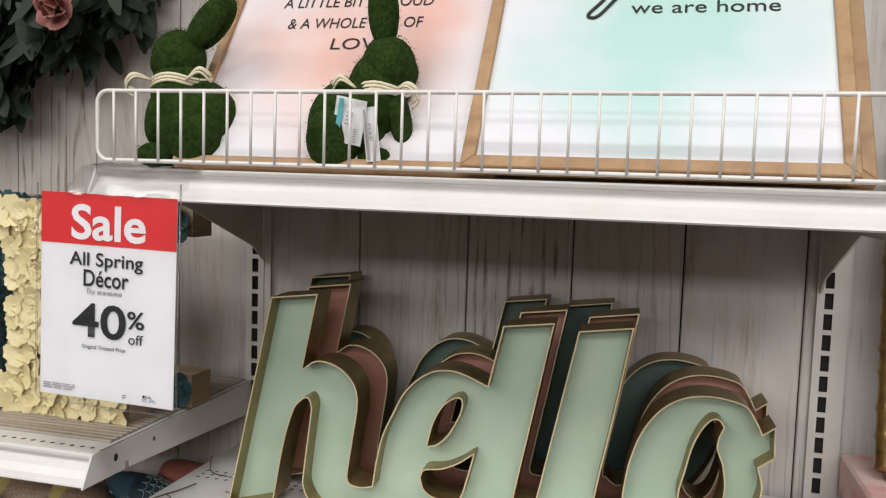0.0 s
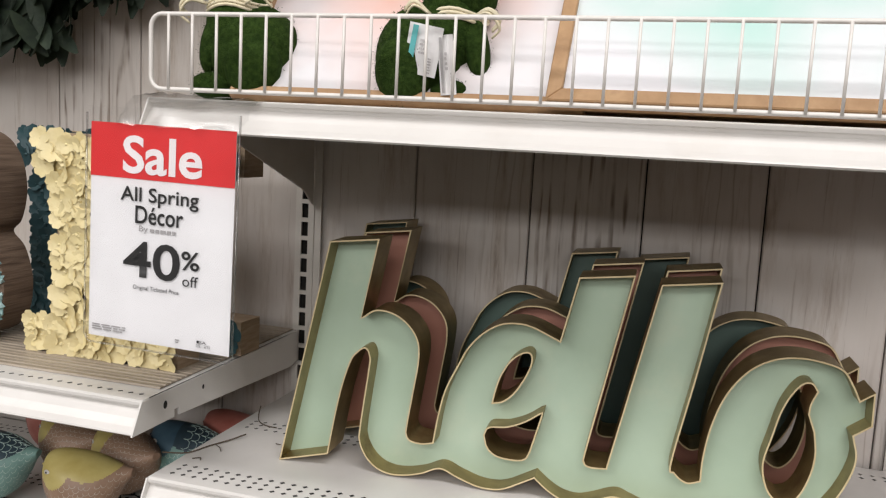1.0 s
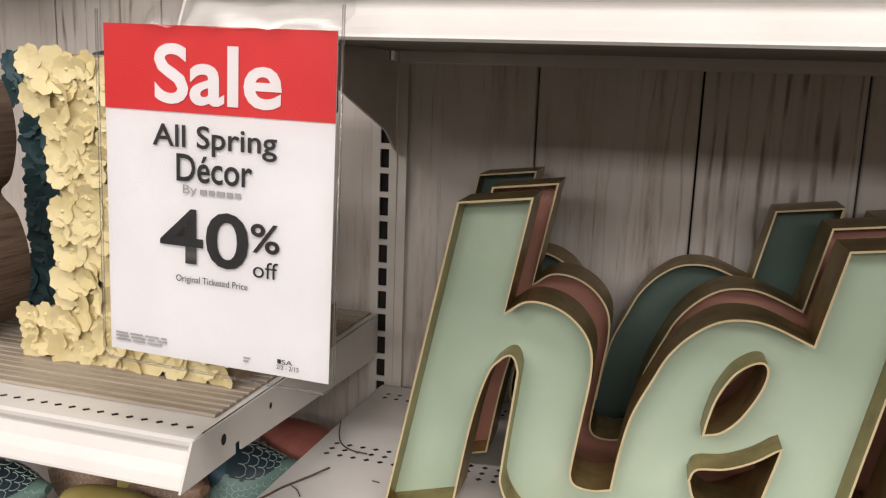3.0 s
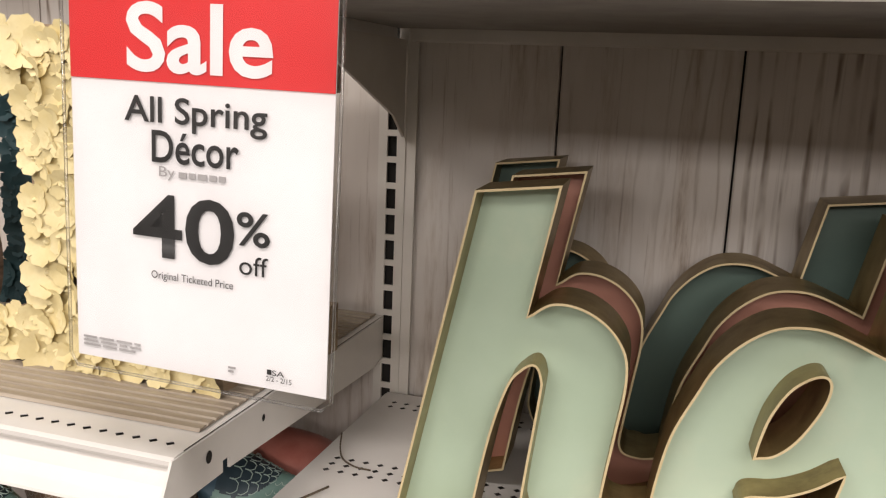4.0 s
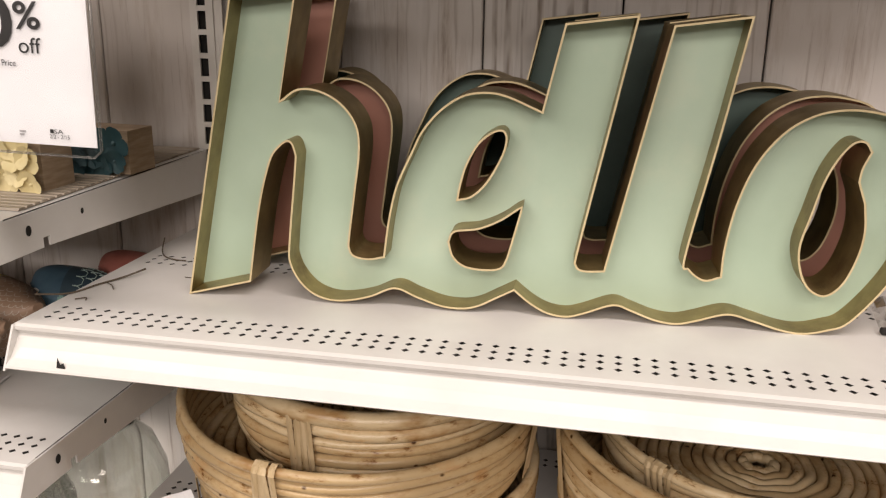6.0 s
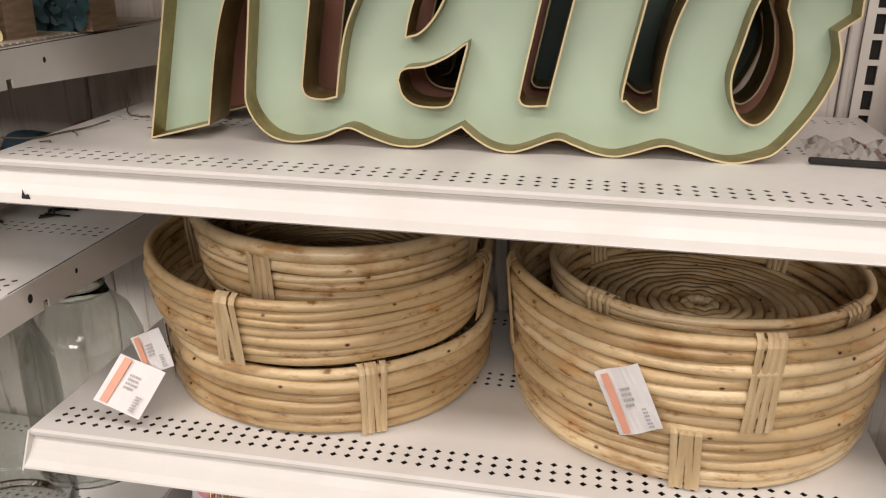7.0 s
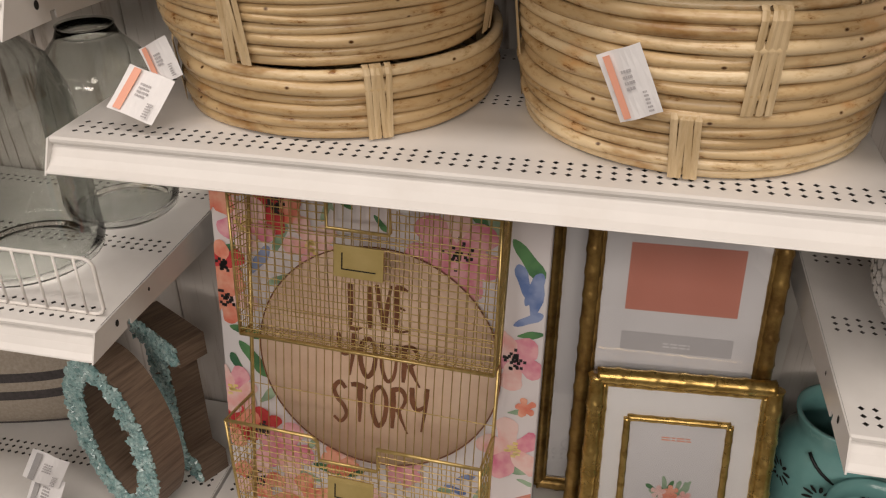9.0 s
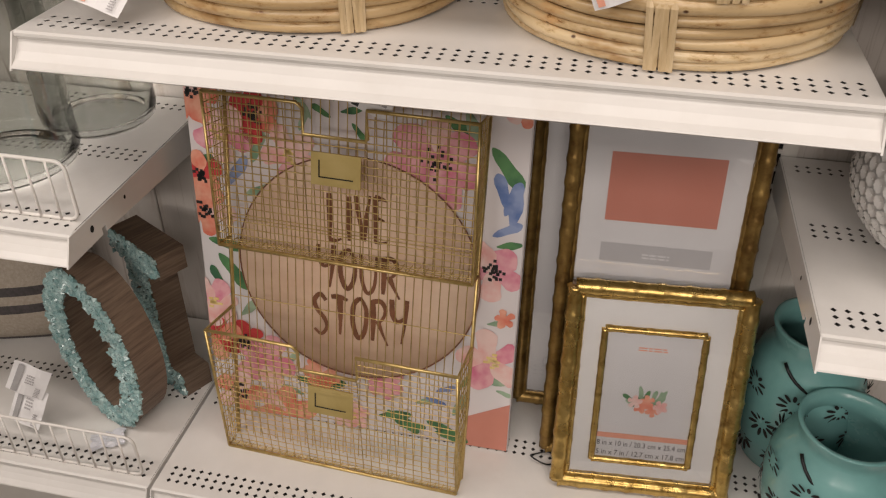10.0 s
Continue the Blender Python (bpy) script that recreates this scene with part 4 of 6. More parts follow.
def flower_letter(label, m, material, seed, group):
    """Capital I in a wooden tray, its face covered with moulded flowers. Front at local y = 0."""
    ob = thing("flower_letter", label, "letter", group, m)
    rnd = random.Random(seed)
    W, H, B, S0, S1, D = 0.247, 0.309, 0.050, 0.048, 0.150, 0.055
    outline = [(0, 0), (W, 0), (W, B), (S1, B), (S1, H - B), (W, H - B), (W, H), (0.020, H), (0.020, H - B * 0.8), (S0, H - B), (S0, B), (0, B * 0.85)]
    bm = bmesh.new()
    A = [bm.verts.new((x, 0.006, z)) for x, z in outline]
    C = [bm.verts.new((x, D, z)) for x, z in outline]
    for i in range(len(outline)):
        j = (i + 1) % len(outline)
        bm.faces.new((A[i], A[j], C[j], C[i]))
    bm.faces.new(A)
    bm.faces.new(C[::-1])
    part("wooden_body", bm, M_WOODBOX, ob, "washed wooden letter body")
    big, small = flower_mesh("flower", material, 5, 0.0205), flower_mesh("flower", material, 5, 0.0135)

    def inside(x, z, e):
        return (e < x < W - e and (e < z < B - e * 0.6)) or (S0 + e < x < S1 - e and 0 < z < H - e) or (0.02 + e < x < W - e and H - B + e * 0.6 < z < H - e)
    placed = []
    tries = 0
    while tries < 9000 and len(placed) < 170:
        tries += 1
        large = tries < 2500
        x, z = rnd.uniform(0, W), rnd.uniform(0, H)
        if not inside(x, z, 0.013 if large else 0.007):
            continue
        gap = 0.0285 if large else 0.0165
        if any((x - a) ** 2 + (z - b) ** 2 < gap * gap for a, b in placed):
            continue
        placed.append((x, z))
        fl = new("flower", big if large else small)
        fl.parent = ob
        fl.matrix_basis = Matrix.Translation((x, 0.004 - (0.002 if large else 0.005), z)) @ Euler((rnd.uniform(-0.25, 0.25), rnd.uniform(0, 6.28), rnd.uniform(-0.25, 0.25))).to_matrix().to_4x4() @ Matrix.Scale(rnd.uniform(0.85, 1.08), 4)
    return ob


flower_letter("cream yellow flower-covered wooden letter I on the shelf", pose(-0.283, -0.300, Z_L1 + 0.003, 0, 0, -1.5), M_RESIN, 21, "flower letters")
flower_letter("dark teal flower-covered wooden letter at the shelf back", pose(-0.246, -0.192, Z_L1 + 0.003, 0, 0, -3.0), M_TEALFLOWER, 22, "flower letters")
flower_letter("dark teal flower-covered wooden letter in deep shade", pose(-0.462, -0.144, Z_L1 + 0.003, 0, 0, 0), M_TEALFLOWER, 23, "flower letters")

# ribbed wood-look mat on the upper side shelf
mat_ob = thing("shelf_mat", "ribbed wood-look mat lying on the shelf", "shelf mat", m=pose(-BAY, 0, Z_L1))
M_MATTOP = surface("ribbed_mat", (0.27, 0.22, 0.165), (0.43, 0.37, 0.295), rough=0.5, scale=26, stretch=(0.25, 3, 1), bump=0.2, lo=0.3, hi=0.7)
bm = bmesh.new()
prof = []
yy = -0.372
while yy < -0.010:
    prof += [(yy, 0.0030), (yy + 0.0075, 0.0030), (yy + 0.0085, 0.0012), (yy + 0.0105, 0.0012)]
    yy += 0.0115
prof = [(-0.374, 0.0006)] + prof + [(-0.008, 0.0030), (-0.008, 0.0006)]
profile_x(bm, prof, 0.006, BAY - 0.012)
part("ribbed_sheet", bm, M_MATTOP, mat_ob)

# ---- letters with sea glass ----


def glass_letter(label, m, outer, holes, depth, seed, chunks, group):
    ob = thing("sea_glass_letter", label, "letter", group, m)
    bm = bmesh.new()
    for k, loop in enumerate([outer] + holes):
        A = [bm.verts.new((x, 0.004, z)) for x, z in loop]
        B = [bm.verts.new((x, depth, z)) for x, z in loop]
        for i in range(len(loop)):
            j = (i + 1) % len(loop)
            bm.faces.new((A[i], A[j], B[j], B[i]))
    fill_loops(bm, [outer] + holes, 0.004)
    fill_loops(bm, [outer] + holes, depth)
    bmesh.ops.remove_doubles(bm, verts=bm.verts, dist=0.00005)
    part("wooden_body", bm, M_WOODDARK, ob, "weathered brown wooden sides")
    rnd = random.Random(seed)

    def inside(loop, x, z):
        hit = False
        for i in range(len(loop)):
            (x1, z1), (x2, z2) = loop[i - 1], loop[i]
            if (z1 > z) != (z2 > z) and x < (x2 - x1) * (z - z1) / (z2 - z1) + x1:
                hit = not hit
        return hit
    xs, zs = [p[0] for p in outer], [p[1] for p in outer]
    verts, faces, n = [], [], 0
    while n < chunks * 2:
        x, z = rnd.uniform(min(xs), max(xs)), rnd.uniform(min(zs), max(zs))
        if not inside(outer, x, z) or any(inside(h, x, z) for h in holes):
            continue
        n += 1
        s = rnd.uniform(0.0040, 0.0085)
        base = len(verts)
        R = Euler((rnd.uniform(0, 6), rnd.uniform(0, 6), rnd.uniform(0, 6))).to_matrix()
        for v in ((1, 0, 0), (-1, 0, 0), (0, 1, 0), (0, -1, 0), (0, 0, 1), (0, 0, -1)):
            w = R @ Vector(v) * s * rnd.uniform(0.75, 1.1)
            verts.append((x + w.x, 0.001 + w.y * 0.8, z + w.z))
        faces += [tuple(base + i for i in q) for q in ((0, 2, 4), (2, 1, 4), (1, 3, 4), (3, 0, 4), (2, 0, 5), (1, 2, 5), (3, 1, 5), (0, 3, 5))]
    tagged(raw_part("sea_glass", verts, faces, M_SEAGLASS, ob, "crushed aqua sea glass"), kind="stuff")
    return ob


def ellipse(cx, cz, rx, rz, n=40):
    return [(cx + rx * math.cos(2 * math.pi * k / n), cz + rz * math.sin(2 * math.pi * k / n)) for k in range(n)]


b_outer = smooth_run([(0.0, 0.0), (0.075, 0.002), (0.125, 0.030), (0.138, 0.085), (0.125, 0.135), (0.104, 0.158), (0.120, 0.178), (0.130, 0.225), (0.118, 0.275), (0.080, 0.305), (0.0, 0.308)], 5) + [(0.0, 0.15)]
b_holes = [ellipse(0.070, 0.085, 0.030, 0.045, 24), ellipse(0.066, 0.230, 0.027, 0.042, 24)]
glass_letter("aqua sea glass letter B with wooden sides on the shelf", pose(-0.463, -0.304, Z_L1 + 0.003, 0, 0, 0), b_outer, b_holes, 0.060, 31, 420, "sea glass letters")
glass_letter("aqua sea glass letter O with weathered wooden sides", pose(-0.131, -0.300, Z_DECK + 0.164, 0, -5.4, -17.7), ellipse(0.0, 0.0, 0.095, 0.162), [ellipse(0.0, 0.0, 0.050, 0.122)], 0.062, 32, 620, "sea glass letters")
i_outer = [(0, 0), (0.14, 0), (0.14, 0.045), (0.100, 0.045), (0.100, 0.265), (0.14, 0.265), (0.14, 0.310), (0, 0.310), (0, 0.265), (0.04, 0.265), (0.04, 0.045), (0, 0.045)]
glass_letter("aqua sea glass letter I with weathered wooden sides", pose(-0.155, -0.150, Z_DECK + 0.002, 0, 0, -29), i_outer, [], 0.057, 33, 420, "sea glass letters")

# ---- twigs, chip and plastic on the word-sign shelf ----


def twig(points, r, label="dry broken twig lying on the shelf"):
    bm = bmesh.new()
    tube(bm, smooth_run(points, 4), r, sides=5)
    return tagged(part("twig", bm, M_TWIG), label, "twig", "twigs on the shelf")


zt = Z_HELLO + 0.0015
twig([(0.016, -0.163, zt + 0.012), (0.022, -0.180, zt + 0.004), (0.032, -0.195, zt), (0.050, -0.206, zt), (0.066, -0.207, zt)], 0.0009)
twig([(-0.020, -0.356, zt + 0.003), (0.006, -0.338, zt), (0.018, -0.306, zt), (0.032, -0.280, zt + 0.001), (0.048, -0.262, zt + 0.006)], 0.0011)
twig([(0.024, -0.299, zt), (0.034, -0.306, zt), (0.042, -0.316, zt)], 0.0006)
twig([(0.022, -0.352, zt), (0.030, -0.346, zt), (0.034, -0.352, zt)], 0.0007)
twig([(0.094, -0.262, zt), (0.102, -0.263, zt)], 0.0006)
bm = bmesh.new()
fill_loops(bm, [[(0.000, 0.004), (-0.0006, 0.013), (0.0035, 0.007), (0.0065, 0.0085), (0.0095, 0.0035), (0.0165, 0.0005), (0.0085, 0.0012), (0.0035, 0.0002)]], 0.0)
chip = part("paint_chip", bm, M_DARK)
chip.matrix_world = pose(0.056, -0.4375, Z_HELLO - 0.0365, -24, 0, 0)
tagged(chip, "dark chip in the enamel of the shelf lip", "paint chip")

strip = thing("label_holder", "clear plastic label sleeve with a dark edge on the shelf", "label holder", m=pose(0.836, -0.264, Z_HELLO + 0.001, 0, 0, -4))
bm = bmesh.new()
box(bm, -0.040, 0.042, -0.005, 0.003, 0.0, 0.006, bevel=0.0015)
part("dark_edge", bm, M_DARK, strip, "dark plastic edge")
bm = bmesh.new()
n = 10
g = [[bm.verts.new((-0.040 + 0.082 * i / n, 0.003 + 0.075 * j / 4, 0.004 + 0.009 * (j / 4) * (0.6 + 0.4 * math.sin(i * 1.7 + j)))) for j in range(5)] for i in range(n + 1)]
for i in range(n):
    for j in range(4):
        bm.faces.new((g[i][j], g[i + 1][j], g[i + 1][j + 1], g[i][j + 1]))
part("film", bm, clear_film("crumpled_film", 0.10, 0.12), strip)

# ---- price tags on the baskets ----


M_PALE_INK = surface("pale_grey_ink", (0.42, 0.40, 0.41), (0.52, 0.50, 0.50), rough=0.6, scale=30, bump=0.0)


def price_tag(m, label, ink, w=0.040, h=0.080):
    tg = thing("price_tag", label, "price tag", "price tags", m)
    bm = bmesh.new()
    n = 8
    g = [[bm.verts.new((-w / 2 + w * i / n, 0.0016 * math.sin(i * 0.8 + s * 2.2), -h * s)) for s in (0, 0.33, 0.66, 1)] for i in range(n + 1)]
    for i in range(n):
        for j in range(3):
            bm.faces.new((g[i][j], g[i][j + 1], g[i + 1][j + 1], g[i + 1][j]))
    part("card", bm, M_TAG, tg)
    plate("stripe", -w * 0.36, -w * 0.20, -h * 0.96, -h * 0.04, -0.0026, ink, tg, 0.0004)
    bars("print", -w * 0.08, w * 0.16, -h * 0.60, -h * 0.27, 4, -0.0028, M_PALE_INK, tg, 3)
    bars("print", w * 0.24, w * 0.38, -h * 0.95, -h * 0.62, 6, -0.0028, M_PALE_INK, tg, 9)
    return tg


price_tag(pose(0.624, -0.404, 1.114, 3, -24, -12), "white card price tag with a coral stripe on a basket", M_CORAL_INK, 0.043, 0.071)
price_tag(pose(0.1135, -0.360, 1.040, -48, 15, -6), "white card price tag with a coral stripe on a basket", M_CORAL_INK, 0.058, 0.057)
price_tag(pose(0.1105, -0.346, 1.070, -8, -27, -10), "white card price tag with a coral stripe on a basket", M_CORAL_INK, 0.046, 0.046)
price_tag(pose(0.909, -0.344, 1.148, 0, -4, 35), "white card price tag on a basket rim", M_GREY_INK, 0.040, 0.070)


def scrap(m, label, size, seed):
    """A crumpled bit of clear plastic."""
    rnd = random.Random(seed)
    bm = bmesh.new()
    n = 7
    g = [[bm.verts.new((size * (i / n - 0.5) + rnd.uniform(-1, 1) * size * 0.05, size * 0.7 * (j / n - 0.5) + rnd.uniform(-1, 1) * size * 0.05, 0.001 + rnd.random() * size * 0.16)) for j in range(n + 1)] for i in range(n + 1)]
    for i in range(n):
        for j in range(n):
            bm.faces.new((g[i][j], g[i + 1][j], g[i + 1][j + 1], g[i][j + 1]))
    ob = part("plastic_scrap", bm, M_SCRAP)
    ob.matrix_world = m
    return tagged(ob, label, "plastic scrap", "plastic scraps")


M_SCRAP = surface("milky_plastic_scrap", (0.60, 0.60, 0.64), (0.70, 0.70, 0.74), rough=0.3, scale=60, bump=0.05)
scrap(pose(-0.115, -0.345, Z_DECK + 0.001, 0, 0, 30), "crumpled bit of clear plastic on the base deck", 0.055, 3)
hold = thing("label_holder", "short clear plastic label clip on a shelf lip", "label holder", m=pose(0.006, -0.397, Z_BASKET))
bm = bmesh.new()
profile_x(bm, [(-0.0175, -0.002), (-0.0180, -0.009), (-0.0165, -0.016), (-0.0240, -0.024), (-0.0370, -0.034), (-0.0375, -0.0345), (-0.0245, -0.025), (-0.0172, -0.016), (-0.0186, -0.009), (-0.0182, -0.002)], 0.0, 0.030)
part("clip", bm, clear_film("clear_label_clip", 0.02, 0.2, (0.96, 0.96, 0.97), 0.4), hold)

# ---- top shelf: rabbits, prints, fence ----


def rabbit(label, m, s, head, ear_lean, ear_back, slim=1.0):
    """Moss-covered sitting rabbit with a raffia bow, as one plain figure; it looks along -x where s is 1."""
    bm = bmesh.new()
    R = Matrix.Rotation
    hx, hz = head
    ball(bm, (0.012 * s, 0, 0.056), (0.060, 0.048, 0.058), seg=22, rings=16)
    ball(bm, ((hx * 0.5 - 0.004) * s, 0, 0.090), (0.042, 0.038, 0.056), seg=20, rings=14)
    ball(bm, (hx * s, 0, hz), (0.037, 0.034, 0.035), seg=20, rings=14)
    ball(bm, ((hx - 0.020) * s, 0, hz - 0.007), (0.021, 0.021, 0.021), seg=16, rings=10)
    for e in (-1, 1):
        c = Vector((hx * s, 0.011 * e, hz)) + R(math.radians(ear_lean * s), 3, "Y") @ Vector((ear_back * s, 0, 0.064))
        ball(bm, c, (0.0185, 0.012, 0.042), R(math.radians(ear_lean * s), 4, "Y"), seg=16, rings=12)
        ball(bm, (-0.034 * s, 0.026 * e, 0.016), (0.030, 0.017, 0.016), seg=14, rings=10)
        ball(bm, (0.024 * s, 0.034 * e, 0.040), (0.038, 0.022, 0.040), seg=16, rings=10)
        ball(bm, ((hx - 0.022) * s, 0.018 * e, 0.066), (0.016, 0.014, 0.036), R(math.radians(14 * s), 4, "Y"), seg=12, rings=10)
    ball(bm, (0.066 * s, 0, 0.026), (0.020, 0.020, 0.020), seg=12, rings=8)
    rnd = random.Random(8)
    bm.normal_update()
    faces = list(bm.faces)
    for f_ in faces:
        c, nrm = f_.calc_center_median(), f_.normal.copy()
        for k in range(5):
            p = c + Vector((rnd.uniform(-1, 1), rnd.uniform(-1, 1), rnd.uniform(-1, 1))) * 0.0040
            t = nrm.orthogonal().normalized() * 0.0006
            tip = p + (nrm + Vector((rnd.uniform(-1, 1), rnd.uniform(-1, 1), rnd.uniform(-1, 1))) * 0.5) * 0.0013
            bm.faces.new((bm.verts.new(p - t), bm.verts.new(p + t), bm.verts.new(tip)))
    nz = hz - 0.030
    nx = hx * 0.75 * s
    ring = [(nx + 0.040 * math.cos(a), 0.037 * math.sin(a), nz + 0.003 * math.sin(3 * a)) for a in np.linspace(0, 2 * math.pi, 24, endpoint=False)]
    for dz in (-0.004, 0.0, 0.004):
        tube(bm, [(x, y, z + dz) for x, y, z in ring], 0.0020, sides=5, closed=True, mi=1)
    for q in range(5):
        a = rnd.uniform(-0.5, 0.5)
        tube(bm, smooth_run([(nx - 0.030 * s, -0.030, nz), (nx - 0.048 * s, -0.040, nz + 0.006 + 0.01 * a), (nx - 0.062 * s, -0.036, nz - 0.004 + 0.02 * a), (nx - 0.052 * s, -0.030, nz - 0.014 + 0.02 * a)], 4), 0.0018, sides=4, mi=1)
        tube(bm, smooth_run([(nx + 0.024 * s, -0.034, nz), (nx + 0.044 * s, -0.038, nz + 0.014 + 0.012 * a), (nx + 0.058 * s, -0.030, nz + 0.006 + 0.02 * a)], 4), 0.0018, sides=4, mi=1)
    ob = part("rabbit_figure", bm, (M_MOSS, M_RAFFIA))
    ob.matrix_world = m @ Matrix.Diagonal((slim, 1, 1, 1))
    return tagged(ob, label, "rabbit figure", "moss rabbits")


rabbit("green moss rabbit figure with a cream raffia bow", pose(0.088, -0.348, Z_TOP + 0.001, 0, 0, 6), 1, (-0.016, 0.139), 43, 0.004, 0.92)
rabbit("green moss rabbit figure with upright ears and raffia bow", pose(0.318, -0.348, Z_TOP + 0.001, 0, 0, 4), -1, (-0.040, 0.129), 3, 0.006, 0.88)
price_tag(pose(0.329, -0.402, Z_TOP + 0.0865, 4, 11, -4), "white and teal card price tag hanging on a rabbit", M_TEAL_INK, 0.039, 0.052)
price_tag(pose(0.348, -0.400, Z_TOP + 0.077, 4, -6, 6), "white card barcode tag hanging on a rabbit", M_GREY_INK, 0.017, 0.062)


def flat_rails(w, h, fw, depth, material, parent):
    """Four plain mitred rails round a w by h picture; front at y = 0."""
    for (ax, az), (bx, bz), (nx, nz) in (((0, 0), (w, 0), (0, 1)), ((w, 0), (w, h), (-1, 0)), ((w, h), (0, h), (0, -1)), ((0, h), (0, 0), (1, 0))):
        dx, dz = (bx - ax), (bz - az)
        L = math.hypot(dx, dz)
        dx, dz = dx / L, dz / L
        o1, o2 = (ax, az), (bx, bz)
        i1, i2 = (ax + (nx + dx) * fw, az + (nz + dz) * fw), (bx + (nx - dx) * fw, bz + (nz - dz) * fw)
        bm = bmesh.new()
        F = [bm.verts.new((x, 0.0, z)) for x, z in (o1, o2, i2, i1)]
        B = [bm.verts.new((x, depth, z)) for x, z in (o1, o2, i2, i1)]
        bm.faces.new(F)
        bm.faces.new(B[::-1])
        for i in range(4):
            j = (i + 1) % 4
            bm.faces.new((F[i], B[i], B[j], F[j]))
        bmesh.ops.bevel(bm, geom=[e for e in bm.edges], offset=0.0012, segments=1, affect="EDGES")
        part("rail", bm, material, parent)


BACK_LEAN = 34.5
pr = thing("framed_print", "pink watercolour print with lettering in a thin oak frame", "framed print", "framed prints", pose(0.092, -0.398, Z_TOP + 0.008, -BACK_LEAN, 0, 0))
flat_rails(0.405, 0.52, 0.013, 0.018, M_OAK, pr)
plate("print_sheet", 0.011, 0.394, 0.011, 0.508, 0.006, M_PINKPRINT, pr, 0.004)
for body, x0, x1, z0, z1 in (("LOVE", 0.160, 0.236, 0.187, 0.206), ("& A WHOLE LOT OF", 0.090, 0.276, 0.224, 0.242), ("A LITTLE BIT OF LOUD", 0.074, 0.284, 0.262, 0.280)):
    fit_text("lettering", body, x0, x1, z0, z1, 0.0050, M_BLACK_INK, pr)

fr = thing("framed_print", "mint watercolour print with lettering in an oak frame", "framed print", "framed prints", pose(0.4602, -0.415, Z_TOP + 0.014, -BACK_LEAN, 0, 0))
flat_rails(0.4033, 0.56, 0.0155, 0.018, M_OAK, fr)
plate("print_sheet", 0.013, 0.390, 0.016, 0.544, 0.006, M_MINTPRINT, fr, 0.004)
fit_text("lettering", "we are home", 0.168, 0.333, 0.227, 0.246, 0.0050, M_BLACK_INK, fr)
bm = bmesh.new()
tube(bm, [(x, 0.0046, z) for x, z in smooth_run([(0.085, 0.282), (0.108, 0.258), (0.145, 0.290), (0.138, 0.255), (0.119, 0.226), (0.130, 0.223), (0.150, 0.252), (0.170, 0.282)], 6)], 0.0022, sides=5)
part("script_lettering", bm, M_BLACK_INK, fr)
fr2 = thing("framed_print", "oak-framed print standing behind another one", "framed print", "framed prints", pose(0.481, -0.380, Z_TOP + 0.010, -BACK_LEAN + 1, 0, 0))
flat_rails(0.4033, 0.56, 0.0155, 0.018, M_OAK, fr2)
plate("print_sheet", 0.013, 0.390, 0.016, 0.544, 0.006, M_MINTPRINT, fr2, 0.004)

# ---- floral wreath hanging on the side boards ----
wreath = thing("floral_wreath", "dark green leaf wreath with faded pink flowers on the boards", "wreath", m=pose(-0.34, -0.045, 2.06))
rnd = random.Random(77)


def leaf_mesh(L, w, material):
    verts, faces = [], []
    n = 7
    for i in range(n + 1):
        s = i / n
        ww = w * math.sin(math.pi * min(1, s * 0.92 + 0.04)) ** 0.8
        d = 0.18 * L * s * s
        verts += [(-ww, -d, -L * s), (0, -d - 0.12 * w, -L * s), (ww, -d, -L * s)]
    for i in range(n):
        for j in range(2):
            q = 3 * i + j
            faces.append((q, q + 1, q + 4, q + 3))
    me = bpy.data.meshes.new("leaf")
    me.from_pydata(verts, [], faces)
    me.update()
    me.materials.append(material)
    for p in me.polygons:
        p.use_smooth = True
    return me


leaf_a, leaf_b = leaf_mesh(0.085, 0.013, M_LEAFDARK), leaf_mesh(0.06, 0.010, M_LEAFDARK)


def leaf_place(y0, y1):
    x = rnd.uniform(-0.40, 0.17)
    low = -0.19 if x < -0.09 else -0.10 if x < 0.06 else -0.04
    z = low + (0.36 - low) * rnd.random() ** 1.5
    return Matrix.Translation((x, rnd.uniform(y0, y1), z)) @ Euler((rnd.uniform(-0.5, 0.3), rnd.uniform(-0.9, 0.9), rnd.uniform(-0.8, 0.8))).to_matrix().to_4x4()


for k in range(300):
    lf = new("leaf", leaf_a if k % 3 else leaf_b)
    lf.parent = wreath
    lf.matrix_basis = leaf_place(-0.14, -0.02)
deep_verts, deep_faces = [], []
for k in range(700):
    m = leaf_place(-0.06, 0.035)
    base = len(deep_verts)
    deep_verts += [tuple(m @ v.co) for v in leaf_a.vertices]
    deep_faces += [tuple(base + i for i in p.vertices) for p in leaf_a.polygons]
tagged(raw_part("foliage", deep_verts, deep_faces, M_LEAFDARK, wreath, "dense dark leaves", smooth=True), kind="stuff")
petal_pink, petal_peach = leaf_mesh(0.036, 0.019, M_PETALPINK), leaf_mesh(0.040, 0.020, M_PETALPEACH)
